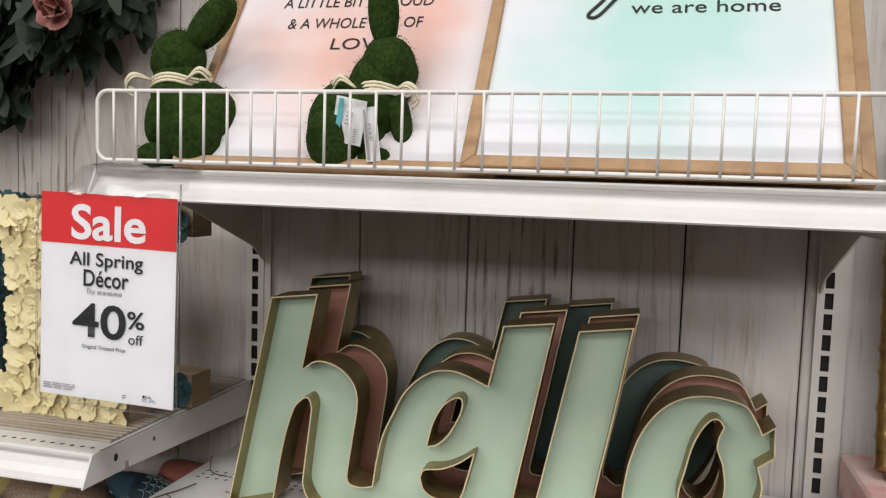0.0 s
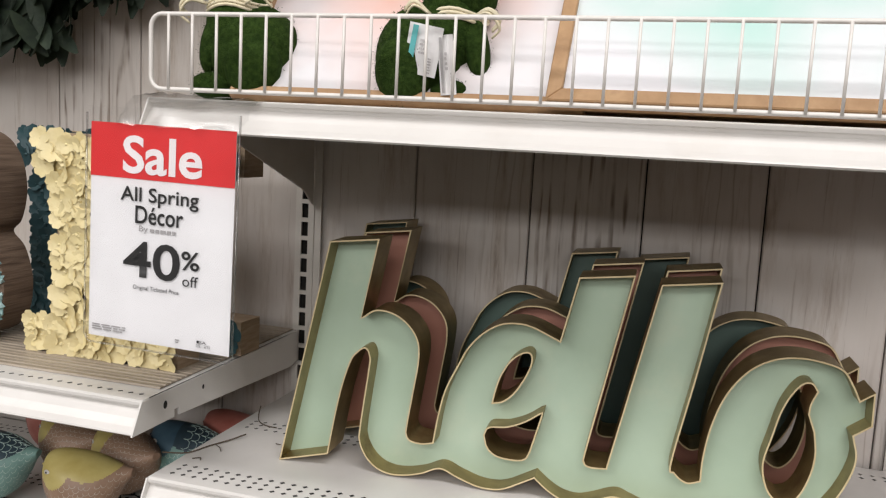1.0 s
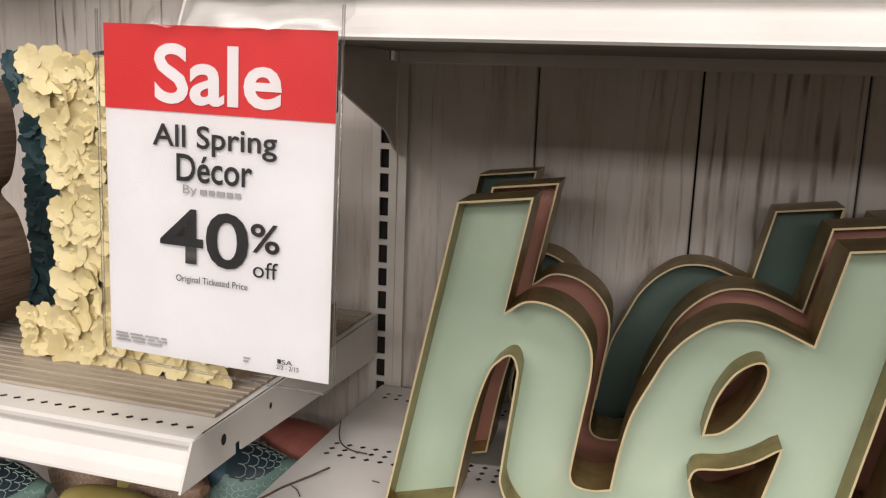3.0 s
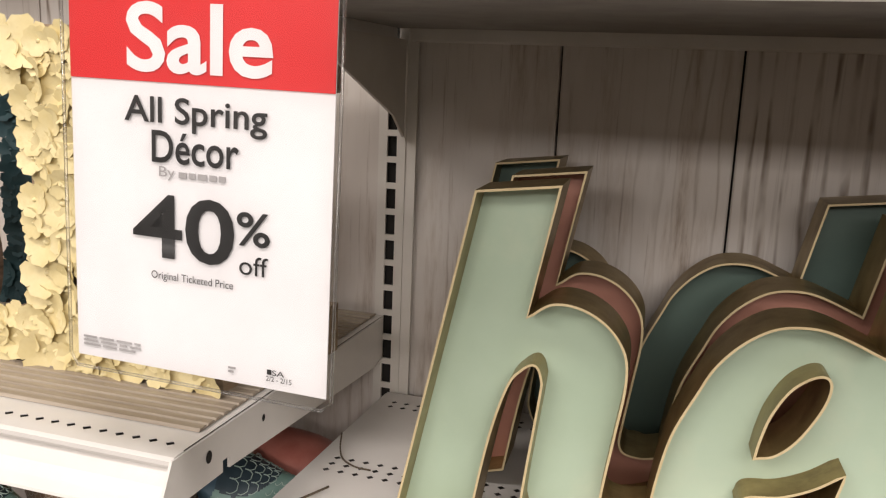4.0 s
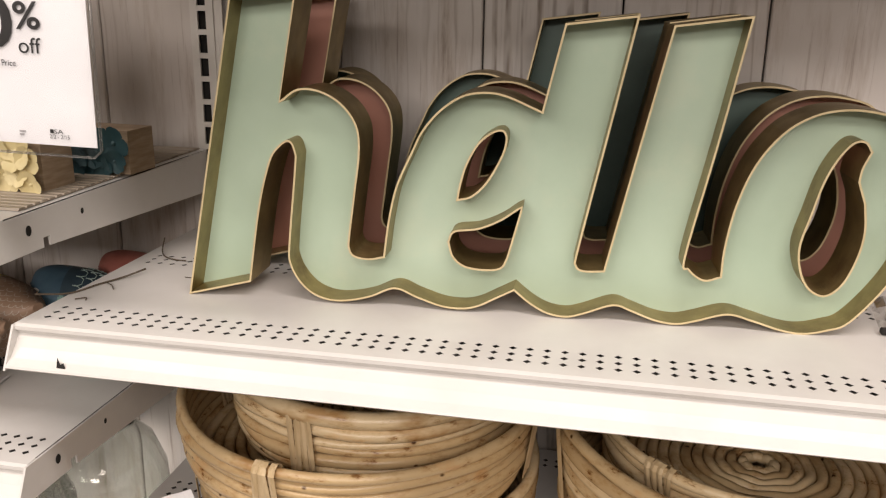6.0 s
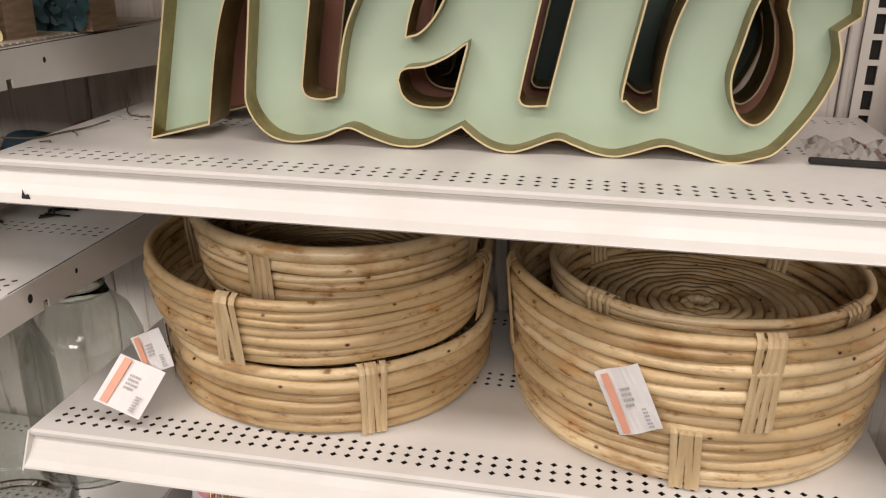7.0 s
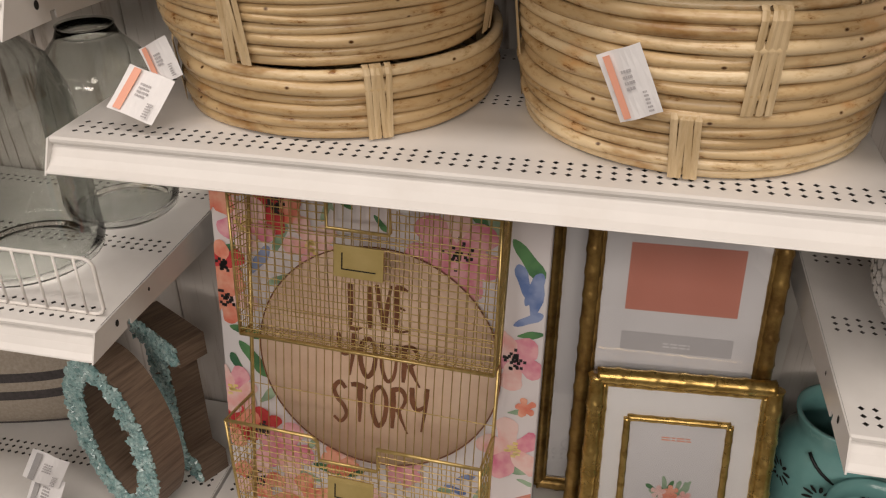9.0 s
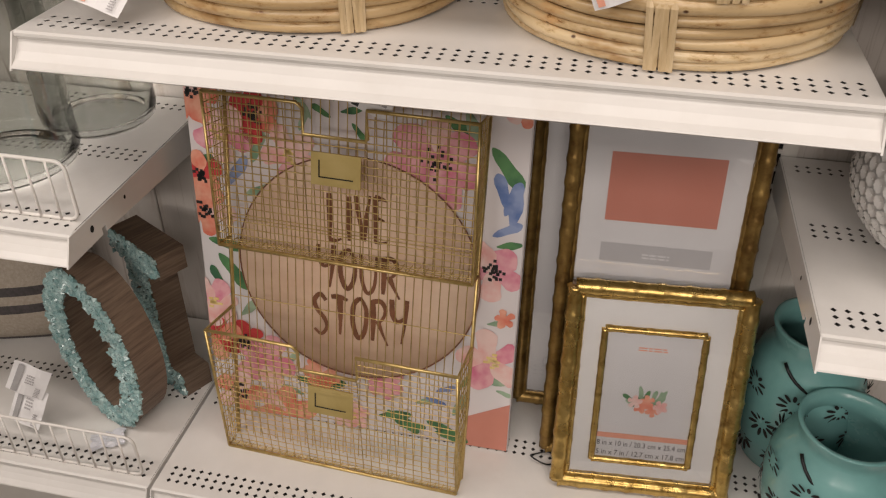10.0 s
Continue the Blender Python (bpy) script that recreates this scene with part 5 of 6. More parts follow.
for cx, cz, me_, nn in ((0.110, -0.082, petal_pink, 16), (-0.165, -0.045, petal_peach, 16), (-0.06, 0.05, petal_pink, 14), (0.17, 0.06, petal_peach, 12)):
    bloom = new("bloom")
    bloom.parent = wreath
    bloom.location = (cx, -0.150, cz)
    for k in range(nn):
        pt = new("petal", me_)
        pt.parent = bloom
        a = k * 2.4
        pt.matrix_basis = Matrix.Rotation(a, 4, "Y") @ Matrix.Rotation(-0.35 - 0.9 * (k % 3) / 2, 4, "X") @ Matrix.Translation((0, -0.004 * (k % 3), -0.004)) @ Matrix.Rotation(rnd.uniform(-0.2, 0.2), 4, "Z")

# ---- ceramic birds ----


M_TANGLAZE = surface("tan_glaze", (0.31, 0.195, 0.13), (0.40, 0.265, 0.185), rough=0.5, scale=40, bump=0.1)
M_AQUAGLAZE = surface("aqua_breast_glaze", (0.17, 0.31, 0.28), (0.23, 0.38, 0.34), rough=0.45, scale=40, bump=0.08)
M_INKWING = surface("slate_wing_glaze", (0.030, 0.052, 0.070), (0.05, 0.085, 0.11), rough=0.4, scale=40, bump=0.08)
M_PALELINE = surface("pale_painted_line", (0.46, 0.39, 0.30), (0.58, 0.51, 0.42), rough=0.5, scale=60, bump=0.0)
M_YELLOW = surface("yellow_glaze", (0.52, 0.42, 0.13), (0.62, 0.53, 0.20), rough=0.4, scale=24, bump=0.05)
M_BLUEHEAD = surface("slate_blue_glaze", (0.05, 0.10, 0.15), (0.08, 0.15, 0.20), rough=0.4, scale=24, bump=0.05)
M_ROSE = surface("rose_glaze", (0.42, 0.13, 0.10), (0.52, 0.20, 0.16), rough=0.4, scale=24, bump=0.05)
M_EYEWHITE = surface("white_eye_paint", (0.66, 0.64, 0.60), (0.72, 0.70, 0.66), rough=0.4, scale=24, bump=0)


def bird(label, m, breast, top, wing, line, whole_wing):
    """Egg-shaped painted ceramic bird on wire feet, looking along its local -x. One plain figure."""
    bm = bmesh.new()
    stations = [(-0.058, 0.086, 0.004, 0.003), (-0.054, 0.081, 0.025, 0.020), (-0.045, 0.075, 0.037, 0.031), (-0.030, 0.068, 0.046, 0.041), (-0.010, 0.063, 0.049, 0.047), (0.012, 0.061, 0.047, 0.047),
                (0.030, 0.064, 0.038, 0.040), (0.044, 0.071, 0.026, 0.029), (0.056, 0.080, 0.014, 0.017), (0.068, 0.087, 0.005, 0.007)]
    run = smooth_run(stations, 12)
    sides = 120

    def skin(q, a, lift=0.0):
        x, zc, rz, ry = q
        return Vector((x, (ry + lift) * math.sin(a), zc + (rz + lift) * math.cos(a)))

    def zone(x, z):
        if x < -0.008:
            return 1 if z > 0.070 + 34 * (x + 0.031) ** 2 else 0
        return (2 if whole_wing else 0) if z > 0.083 + ((x - 0.018) / 0.026) ** 2 * 0.007 else 0
    rings = [[bm.verts.new(skin(q, 2 * math.pi * k / sides)) for k in range(sides)] for q in run]
    for A, B in zip(rings, rings[1:]):
        for k in range(sides):
            q = bm.faces.new((A[k], A[(k + 1) % sides], B[(k + 1) % sides], B[k]))
            c = q.calc_center_median()
            q.smooth, q.material_index = True, zone(c.x, c.z)
    bm.faces.new(rings[0]).material_index = 1
    bm.faces.new(rings[-1])
    for e in (-1, 1):
        q = run[27]
        at = skin(q, 1.12 * e)
        d = Vector((-0.45, 0.80 * e, 0.35)).normalized()
        turn = Matrix.Rotation(math.atan2(d.y, d.x) - math.pi / 2, 4, "Z")
        ball(bm, at - d * 0.0006, (0.0062, 0.0014, 0.0042), turn, seg=14, rings=8, mi=4)
        ball(bm, at + d * 0.0006, (0.0017, 0.0012, 0.0017), turn, seg=10, rings=6, mi=3)
    ball(bm, (-0.058, 0, 0.090), (0.006, 0.004, 0.003), seg=10, rings=8, mi=1)
    ink = random.Random(len(label))
    for row in range(17):
        x = -0.046 + row * 0.0066
        q = min(run, key=lambda p: abs(p[0] - x))
        n = max(6, int(2 * math.pi * (q[2] + q[3]) * 0.5 / 0.0085))
        for i in range(n):
            a = 2 * math.pi * (i + 0.5 * (row % 2)) / n + ink.uniform(-0.03, 0.03)
            p = skin(q, a)
            if zone(p.x, p.z) or zone(p.x, p.z + 0.004):
                continue
            w = (run[min(len(run) - 1, run.index(q) + 2)])
            u = (skin(w, a) - p).normalized()
            v = (skin(q, a + 0.02) - p).normalized()
            if v.z < 0:
                v = -v
            nrm = u.cross(v).normalized()
            if nrm.dot(p - Vector((q[0], 0, q[1]))) < 0:
                nrm = -nrm
            strip = []
            size = 0.0036 * ink.uniform(0.85, 1.15)
            for s in np.linspace(math.pi * 1.0, math.pi * 2.0, 7):
                for rr in (size, size + 0.0008):
                    strip.append(bm.verts.new(p + nrm * (0.0007 - 12 * rr * rr) + (u * math.cos(s) + v * math.sin(s)) * rr))
            for b in range(0, 12, 2):
                bm.faces.new((strip[b], strip[b + 1], strip[b + 3], strip[b + 2])).material_index = 5
    if wing is not top:
        for e in (-1, 1):
            for row in range(6):
                for col in range(5):
                    c0 = 0.20 + 0.32 * col
                    pts = [skin(run[max(0, min(len(run) - 1, 58 + row * 7 + round(4.4 * math.sin(s))))], (c0 + 0.17 * math.cos(s)) * e, 0.0004) for s in np.linspace(-0.4, math.pi + 0.4, 9)]
                    if sum(zone(p.x, p.z) == 2 for p in pts) > 5:
                        tube(bm, pts, 0.0006, sides=4, mi=5)
    for e in (-1, 1):
        tube(bm, [(0.0, 0.012 * e, 0.026), (0.0, 0.013 * e, 0.003)], 0.0016, sides=5, mi=3)
        for a in (-0.5, 0.0, 0.5, math.pi):
            tube(bm, [(0.0, 0.013 * e, 0.003), (-0.020 * math.cos(a), 0.013 * e + 0.020 * math.sin(a), 0.0018)], 0.0014, sides=4, mi=3)
    ob = part("bird_figure", bm, (breast, top, wing, M_BLACKWIRE, M_EYEWHITE, line))
    ob.matrix_world = m
    return tagged(ob, label, "bird figure", "ceramic birds")


M_AQUADOT = surface("aqua_painted_line", (0.38, 0.52, 0.48), (0.48, 0.60, 0.56), rough=0.5, scale=60, bump=0.0)
zb = Z_L2 + 0.001
for label, x, y, turn, size, cols in (
        ("tan and yellow painted ceramic bird on wire feet", -0.178, -0.308, 14, 1.0, (M_TANGLAZE, M_YELLOW, M_YELLOW, M_PALELINE, True)),
        ("tan painted ceramic bird with a yellow head", -0.300, -0.190, -14, 1.0, (M_TANGLAZE, M_YELLOW, M_YELLOW, M_PALELINE, False)),
        ("tan painted ceramic bird with a yellow head", -0.183, -0.212, -16, 1.0, (M_TANGLAZE, M_YELLOW, M_YELLOW, M_PALELINE, False)),
        ("blue and aqua painted ceramic bird with a dark wing", -0.345, -0.298, 8, 1.0, (M_AQUAGLAZE, M_BLUEHEAD, M_INKWING, M_AQUADOT, True)),
        ("blue and aqua painted ceramic bird with a dark wing", -0.115, -0.152, 10, 1.0, (M_AQUAGLAZE, M_BLUEHEAD, M_INKWING, M_AQUADOT, True)),
        ("rose painted ceramic bird at the shelf back", -0.072, -0.075, 4, 1.0, (M_ROSE, M_ROSE, M_ROSE, M_ROSE, True)),
        ("rose painted ceramic bird at the shelf back", -0.385, -0.120, 0, 1.0, (M_ROSE, M_ROSE, M_ROSE, M_ROSE, True))):
    bird(label, pose(x, y, zb, 0, 0, turn) @ Matrix.Scale(size, 4), *cols)
price_tag(pose(-0.160, -0.300, zb + 0.002, 88, 0, 10), "white and red card tag lying under a bird", M_CORAL_INK, 0.030, 0.050)

# ---- glass jars ----


def glass_jar(label, m, r, h):
    jar = thing("glass_jar", label, "glass jar", "glass jars", m)
    t = 0.0022
    out = [(r * 0.90, 0.0), (r * 0.97, 0.006), (r, 0.022), (r * 0.985, 0.055), (r, h * 0.55), (r * 0.97, h * 0.72), (r * 0.80, h * 0.86), (r * 0.52, h * 0.95), (r * 0.45, h)]
    inn = [(a - t, z - (t if k < 2 else 0)) for k, (a, z) in enumerate(reversed(out[2:]))]
    bm = bmesh.new()
    lathe(bm, [(0.0, 0.006), (r * 0.55, 0.005), (r * 0.84, 0.001)] + out + inn + [(r * 0.88, 0.0065), (r * 0.5, 0.0085), (0.0, 0.0095)], 72)
    wall = part("wall", bm, M_GLASS, jar)
    bm = bmesh.new()
    for dz in (0.002, -0.012):
        tube(bm, [(r * 0.455 * math.cos(a), r * 0.455 * math.sin(a), h + dz) for a in np.linspace(0, 2 * math.pi, 40, endpoint=False)], 0.0013, sides=8, closed=True)
    neck = part("screw_neck", bm, M_GLASS, jar)
    for ob in (wall, neck):
        ob.visible_shadow = False
    return jar


glass_jar("large clear greenish glass jar on the shelf", pose(-0.205, -0.262, Z_L3 + 0.002), 0.108, 0.340)
glass_jar("clear glass jar standing behind another jar", pose(-0.148, -0.098, Z_L3 + 0.002), 0.090, 0.300)

# ---- base deck: art, wire organiser, frames ----
canvas = thing("canvas_art", "floral watercolour canvas with a wooden circle and lettering", "canvas art", m=pose(0.034, -0.222, Z_DECK + 0.002, -8, 0, 0))
CW, CH = 0.526, 0.690
M_CANVAS = watercolour("pale_canvas", (0.74, 0.72, 0.73), (0.70, 0.62, 0.62), 5.0, 2.2, 0.4, 0.75)
M_LIGHTWOOD = surface("pale_wood_disc", (0.72, 0.50, 0.36), (0.86, 0.66, 0.50), rough=0.6, scale=14, stretch=(0.8, 1, 9), bump=0.1, lo=0.3, hi=0.7)
M_BROWNINK = surface("brown_brush_ink", (0.16, 0.065, 0.030), (0.24, 0.10, 0.05), rough=0.6, scale=60, bump=0.0)
M_YELLOWINK = surface("yellow_bloom_ink", (0.78, 0.58, 0.20), (0.84, 0.68, 0.32), rough=0.6, scale=60, bump=0.0)
INKS = {
    "pink": watercolour("pink_bloom_ink", (0.80, 0.42, 0.46), (0.66, 0.18, 0.28), 30, 1.1),
    "coral": watercolour("coral_bloom_ink", (0.82, 0.40, 0.28), (0.72, 0.16, 0.10), 30, 2.1),
    "blush": watercolour("blush_bloom_ink", (0.82, 0.60, 0.56), (0.78, 0.36, 0.34), 26, 3.3),
    "red": watercolour("red_bloom_ink", (0.60, 0.06, 0.06), (0.46, 0.02, 0.03), 30, 4.1),
    "green": watercolour("green_leaf_ink", (0.10, 0.26, 0.10), (0.04, 0.14, 0.07), 30, 5.2),
    "sage": watercolour("sage_leaf_ink", (0.36, 0.48, 0.34), (0.18, 0.32, 0.20), 30, 6.2),
    "blue": watercolour("blue_leaf_ink", (0.28, 0.36, 0.58), (0.12, 0.20, 0.44), 30, 7.2)}
bm = bmesh.new()
box(bm, 0, CW, 0, 0.030, 0, CH, bevel=0.002)
part("stretched_canvas", bm, M_CANVAS, canvas)
bm = bmesh.new()
bm.faces.new([bm.verts.new((x, -0.0005, z)) for x, z in ((0.452, 0.002), (CW - 0.001, 0.002), (CW - 0.001, 0.100), (0.452, 0.062))])
part("coral_corner", bm, M_CORALPAPER, canvas)


def petal_loop(cx, cz, ang, L, w, n=9):
    out = []
    for i in range(2 * n):
        s = i / (2 * n) * 2 * math.pi
        a = L / 2 * (1 - math.cos(s))
        b = w * math.sin(s) * (0.55 + 0.45 * (a / L)) * (1 + 0.16 * math.sin(4 * s + 9 * ang))
        out.append((cx + a * math.cos(ang) - b * math.sin(ang), cz + a * math.sin(ang) + b * math.cos(ang)))
    return out


def painted_bloom(cx, cz, r, ink, y, seed):
    rnd_ = random.Random(seed)
    k = rnd_.randint(5, 7)
    a0 = rnd_.uniform(0, 6)
    other = "blush" if ink in ("pink", "coral") else "coral" if ink == "red" else "pink"
    for i in range(k):
        lp = petal_loop(cx, cz, a0 + 2 * math.pi * i / k, r * rnd_.uniform(0.85, 1.1), r * rnd_.uniform(0.36, 0.46))
        lp = [(min(max(x, 0.001), CW - 0.001), min(max(z, 0.001), CH - 0.001)) for x, z in lp]
        bm = bmesh.new()
        bm.faces.new([bm.verts.new((x, y - 0.00006 * i, z)) for x, z in lp])
        part("painted_petal", bm, INKS[rnd_.choice((ink, ink, other))], canvas)
    if ink == "blush":
        bm = bmesh.new()
        for i in range(12):
            a, q = rnd_.uniform(0, 6.28), r * rnd_.uniform(0.02, 0.28)
            x, z = cx + q * math.cos(a), cz + q * math.sin(a)
            if 0.006 < x < CW - 0.006:
                box(bm, x - 0.0040, x + 0.0040, y - 0.0012, y - 0.0006, z - 0.0022, z + 0.0022)
        tagged(part("painted_centre", bm, M_YELLOWINK, canvas), kind="stuff")
    elif seed % 2:
        bm = bmesh.new()
        for i in range(26):
            a, q = rnd_.uniform(0, 6.28), r * rnd_.uniform(0.02, 0.36)
            x, z = cx + q * math.cos(a), cz + q * math.sin(a)
            if 0.004 < x < CW - 0.004:
                box(bm, x - 0.0024, x + 0.0024, y - 0.0012, y - 0.0006, z - 0.0024, z + 0.0024)
        tagged(part("painted_stamen", bm, M_BLACK_INK, canvas), kind="stuff")


def painted_leaf(cx, cz, ang, L, ink, y):
    bm = bmesh.new()
    lp = [(min(max(x, 0.001), CW - 0.001), min(max(z, 0.001), CH - 0.001)) for x, z in petal_loop(cx, cz, ang, L, L * 0.19)]
    bm.faces.new([bm.verts.new((x, y, z)) for x, z in lp])
    part("painted_leaf", bm, INKS[ink], canvas)


rnd = random.Random(404)
for k, (x, z, ang, L, ink) in enumerate((
        (0.470, 0.545, -0.9, 0.078, "green"), (0.500, 0.448, 1.9, 0.062, "blue"), (0.494, 0.440, 1.2, 0.060, "blue"), (0.506, 0.420, 1.5, 0.075, "blue"), (0.478, 0.405, 0.5, 0.050, "blue"), (0.485, 0.388, 0.2, 0.040, "green"),
        (0.475, 0.140, 0.1, 0.055, "sage"), (0.470, 0.128, 0.9, 0.045, "sage"), (0.500, 0.125, -0.3, 0.030, "sage"), (0.478, 0.250, 0.2, 0.030, "sage"), (0.355, 0.600, 0.1, 0.085, "green"), (0.400, 0.585, -0.6, 0.070, "green"), (0.430, 0.600, -1.2, 0.060, "sage"),
        (0.030, 0.315, -0.9, 0.080, "green"), (0.015, 0.340, -0.2, 0.060, "green"), (0.004, 0.470, 0.4, 0.050, "green"), (0.060, 0.440, 1.0, 0.060, "blue"), (0.085, 0.425, 0.4, 0.050, "sage"), (0.100, 0.480, 1.2, 0.060, "sage"),
        (0.235, 0.590, 1.3, 0.036, "green"), (0.245, 0.575, 0.2, 0.034, "green"), (0.230, 0.565, 2.6, 0.034, "green"), (0.262, 0.560, -0.9, 0.032, "green"), (0.200, 0.560, 2.2, 0.040, "sage"), (0.180, 0.540, 1.2, 0.040, "sage"),
        (0.315, 0.050, -0.6, 0.070, "green"), (0.300, 0.035, 0.2, 0.060, "green"), (0.335, 0.020, 0.1, 0.050, "green"), (0.385, 0.040, -0.4, 0.065, "green"), (0.400, 0.020, -0.2, 0.060, "green"), (0.430, 0.060, 1.1, 0.055, "sage"), (0.365, 0.075, 0.3, 0.040, "sage"),
        (0.150, 0.090, -0.2, 0.060, "green"), (0.185, 0.075, 0.3, 0.060, "green"), (0.210, 0.060, -0.4, 0.050, "sage"), (0.165, 0.055, 2.9, 0.050, "sage"), (0.380, 0.090, -0.3, 0.040, "blue"), (0.400, 0.105, 0.4, 0.036, "blue"), (0.140, 0.115, 1.0, 0.040, "sage"), (0.440, 0.120, 0.9, 0.050, "green"), (0.060, 0.200, 0.8, 0.050, "sage"), (0.035, 0.245, 2.0, 0.050, "green"))):
    painted_leaf(x, z, ang, L, ink, -0.0008 - k * 0.00001)
blooms = ((0.128, 0.010, 0.060, "coral"), (0.482, 0.346, 0.056, "pink"), (0.488, 0.182, 0.058, "blush"), (0.016, 0.395, 0.050, "coral"), (0.505, 0.264, 0.018, "coral"), (0.387, 0.512, 0.075, "pink"), (0.512, 0.612, 0.036, "coral"),
          (0.110, 0.560, 0.048, "red"), (0.055, 0.525, 0.055, "blush"), (0.012, 0.450, 0.042, "red"), (0.012, 0.220, 0.048, "blush"), (0.008, 0.585, 0.050, "coral"), (0.015, 0.150, 0.052, "red"), (0.065, 0.150, 0.040, "red"),
          (0.100, 0.110, 0.062, "pink"), (0.045, 0.040, 0.052, "coral"), (0.312, 0.106, 0.036, "pink"), (0.270, 0.640, 0.050, "red"), (0.165, 0.500, 0.050, "blush"), (0.250, 0.030, 0.034, "blush"), (0.200, 0.110, 0.034, "coral"))
for k, (x, z, r, ink) in enumerate(blooms):
    painted_bloom(x, z, r, ink, -0.0018 - k * 0.00012, k)
bm = bmesh.new()
lathe(bm, [(0.0, 0.0), (0.196, 0.0), (0.196, 0.003), (0.0, 0.003)], 72)
disc = part("wooden_circle", bm, M_LIGHTWOOD, canvas, "pale planked wooden circle")
disc.matrix_basis = Matrix.Translation((0.268, -0.0045, 0.314)) @ Matrix.Rotation(math.radians(90), 4, "X")
bm = bmesh.new()
tube(bm, [(0.268 + 0.197 * math.cos(a), -0.008, 0.314 + 0.197 * math.sin(a)) for a in np.linspace(0, 2 * math.pi, 72, endpoint=False)], 0.0012, sides=5, closed=True)
part("circle_edge", bm, M_BROWNINK, canvas)
STROKES = {
    "L": (((0.15, 1), (0.16, 0.5), (0.10, 0.03)), ((0.08, 0.04), (0.5, 0.02), (0.9, 0.07))),
    "I": (((0.5, 1), (0.52, 0.5), (0.46, 0)),),
    "V": (((0.02, 1), (0.25, 0.5), (0.46, 0.02)), ((0.46, 0.02), (0.7, 0.55), (0.96, 1.02))),
    "E": (((0.14, 1), (0.16, 0.5), (0.1, 0)), ((0.12, 0.97), (0.5, 0.97), (0.88, 0.93)), ((0.12, 0.52), (0.4, 0.54), (0.72, 0.50)), ((0.1, 0.03), (0.5, 0.02), (0.94, 0.06))),
    "Y": (((0.06, 1), (0.10, 0.66), (0.36, 0.48), (0.80, 0.58)), ((0.92, 1.02), (0.82, 0.5), (0.62, -0.04))),
    "O": (((0.5, 1), (0.16, 0.8), (0.10, 0.35), (0.40, 0.0), (0.78, 0.2), (0.90, 0.7), (0.62, 0.98), (0.45, 0.98)),),
    "U": (((0.08, 1), (0.10, 0.35), (0.40, 0.02), (0.78, 0.25), (0.92, 1)),),
    "R": (((0.14, 1), (0.14, 0.5), (0.08, 0)), ((0.12, 0.96), (0.60, 0.98), (0.86, 0.78), (0.60, 0.52), (0.14, 0.46)), ((0.42, 0.48), (0.66, 0.22), (0.98, -0.08))),
    "S": (((0.86, 0.86), (0.52, 1.0), (0.16, 0.82), (0.34, 0.60), (0.70, 0.42), (0.86, 0.20), (0.50, 0.0), (0.10, 0.12)),),
    "T": (((0.02, 0.96), (0.5, 0.98), (0.98, 0.92)), ((0.52, 0.96), (0.53, 0.5), (0.47, 0.0)))}


def brush_word(word, x0, x1, z0, z1, y, seed):
    """Hand-brushed capitals, each stroke a ribbon of changing width."""
    rnd_ = random.Random(seed)
    slots = [0.55 if ch == "I" else 1.0 for ch in word]
    unit = (x1 - x0) / (sum(slots) + 0.16 * (len(word) - 1))
    x = x0
    for ch, sl in zip(word, slots):
        w, lift, tall = unit * sl, rnd_.uniform(-0.05, 0.05), rnd_.uniform(0.94, 1.06)
        bm = bmesh.new()
        for q, stroke in enumerate(STROKES[ch]):
            pts = smooth_run([(x + w * a, z0 + (z1 - z0) * (b * tall + lift)) for a, b in stroke], 8)
            thick = 0.0046 * rnd_.uniform(0.85, 1.15)
            A, B = [], []
            for i, (px, pz) in enumerate(pts):
                ax, az = pts[max(0, i - 1)]
                bx_, bz_ = pts[min(len(pts) - 1, i + 1)]
                L = math.hypot(bx_ - ax, bz_ - az) or 1
                nx_, nz_ = -(bz_ - az) / L, (bx_ - ax) / L
                s = i / (len(pts) - 1)
                h_ = thick * (0.80 + 0.25 * math.sin(3.1 * s + q) + rnd_.uniform(-0.07, 0.07)) * (1.0 - 0.35 * s)
                A.append(bm.verts.new((px + nx_ * h_, y - 0.00006 * q, pz + nz_ * h_)))
                B.append(bm.verts.new((px - nx_ * h_, y - 0.00006 * q, pz - nz_ * h_)))
            for i in range(len(pts) - 1):
                bm.faces.new((A[i], A[i + 1], B[i + 1], B[i]))
        part("letter", bm, M_BROWNINK, canvas)
        x += w + 0.16 * unit


brush_word("LIVE", 0.222, 0.320, 0.370, 0.448, -0.0085, 1)
brush_word("YOUR", 0.203, 0.338, 0.283, 0.352, -0.0085, 2)
brush_word("STORY", 0.190, 0.352, 0.194, 0.270, -0.0085, 3)

# wire organiser with two pockets
org = thing("wire_organiser", "brass wire wall organiser with two open pockets", "wire organiser", m=pose(0.0914, -0.3116, Z_DECK + 0.004, -12.5, 0, -2.8))
OW = 0.402


def wire_grid(x0, x1, y_of, z0, z1, dx, dz, r=0.00085):
    bm = bmesh.new()
    n = max(1, round((x1 - x0) / dx))
    for i in range(n + 1):
        x = x0 + (x1 - x0) * i / n
        tube(bm, [(x, y_of(z0), z0), (x, y_of(z1), z1)], r, sides=4, cap=False)
    n = max(1, round((z1 - z0) / dz))
    for i in range(n + 1):
        z = z0 + (z1 - z0) * i / n
        tube(bm, [(x0, y_of(z) - 0.0012, z), (x1, y_of(z) - 0.0012, z)], r, sides=4, cap=False)
    return bm


def rod_path(name, pts, r=0.0028):
    bm = bmesh.new()
    tube(bm, pts, r, sides=8)
    return part(name, bm, M_BRASSWIRE, org)


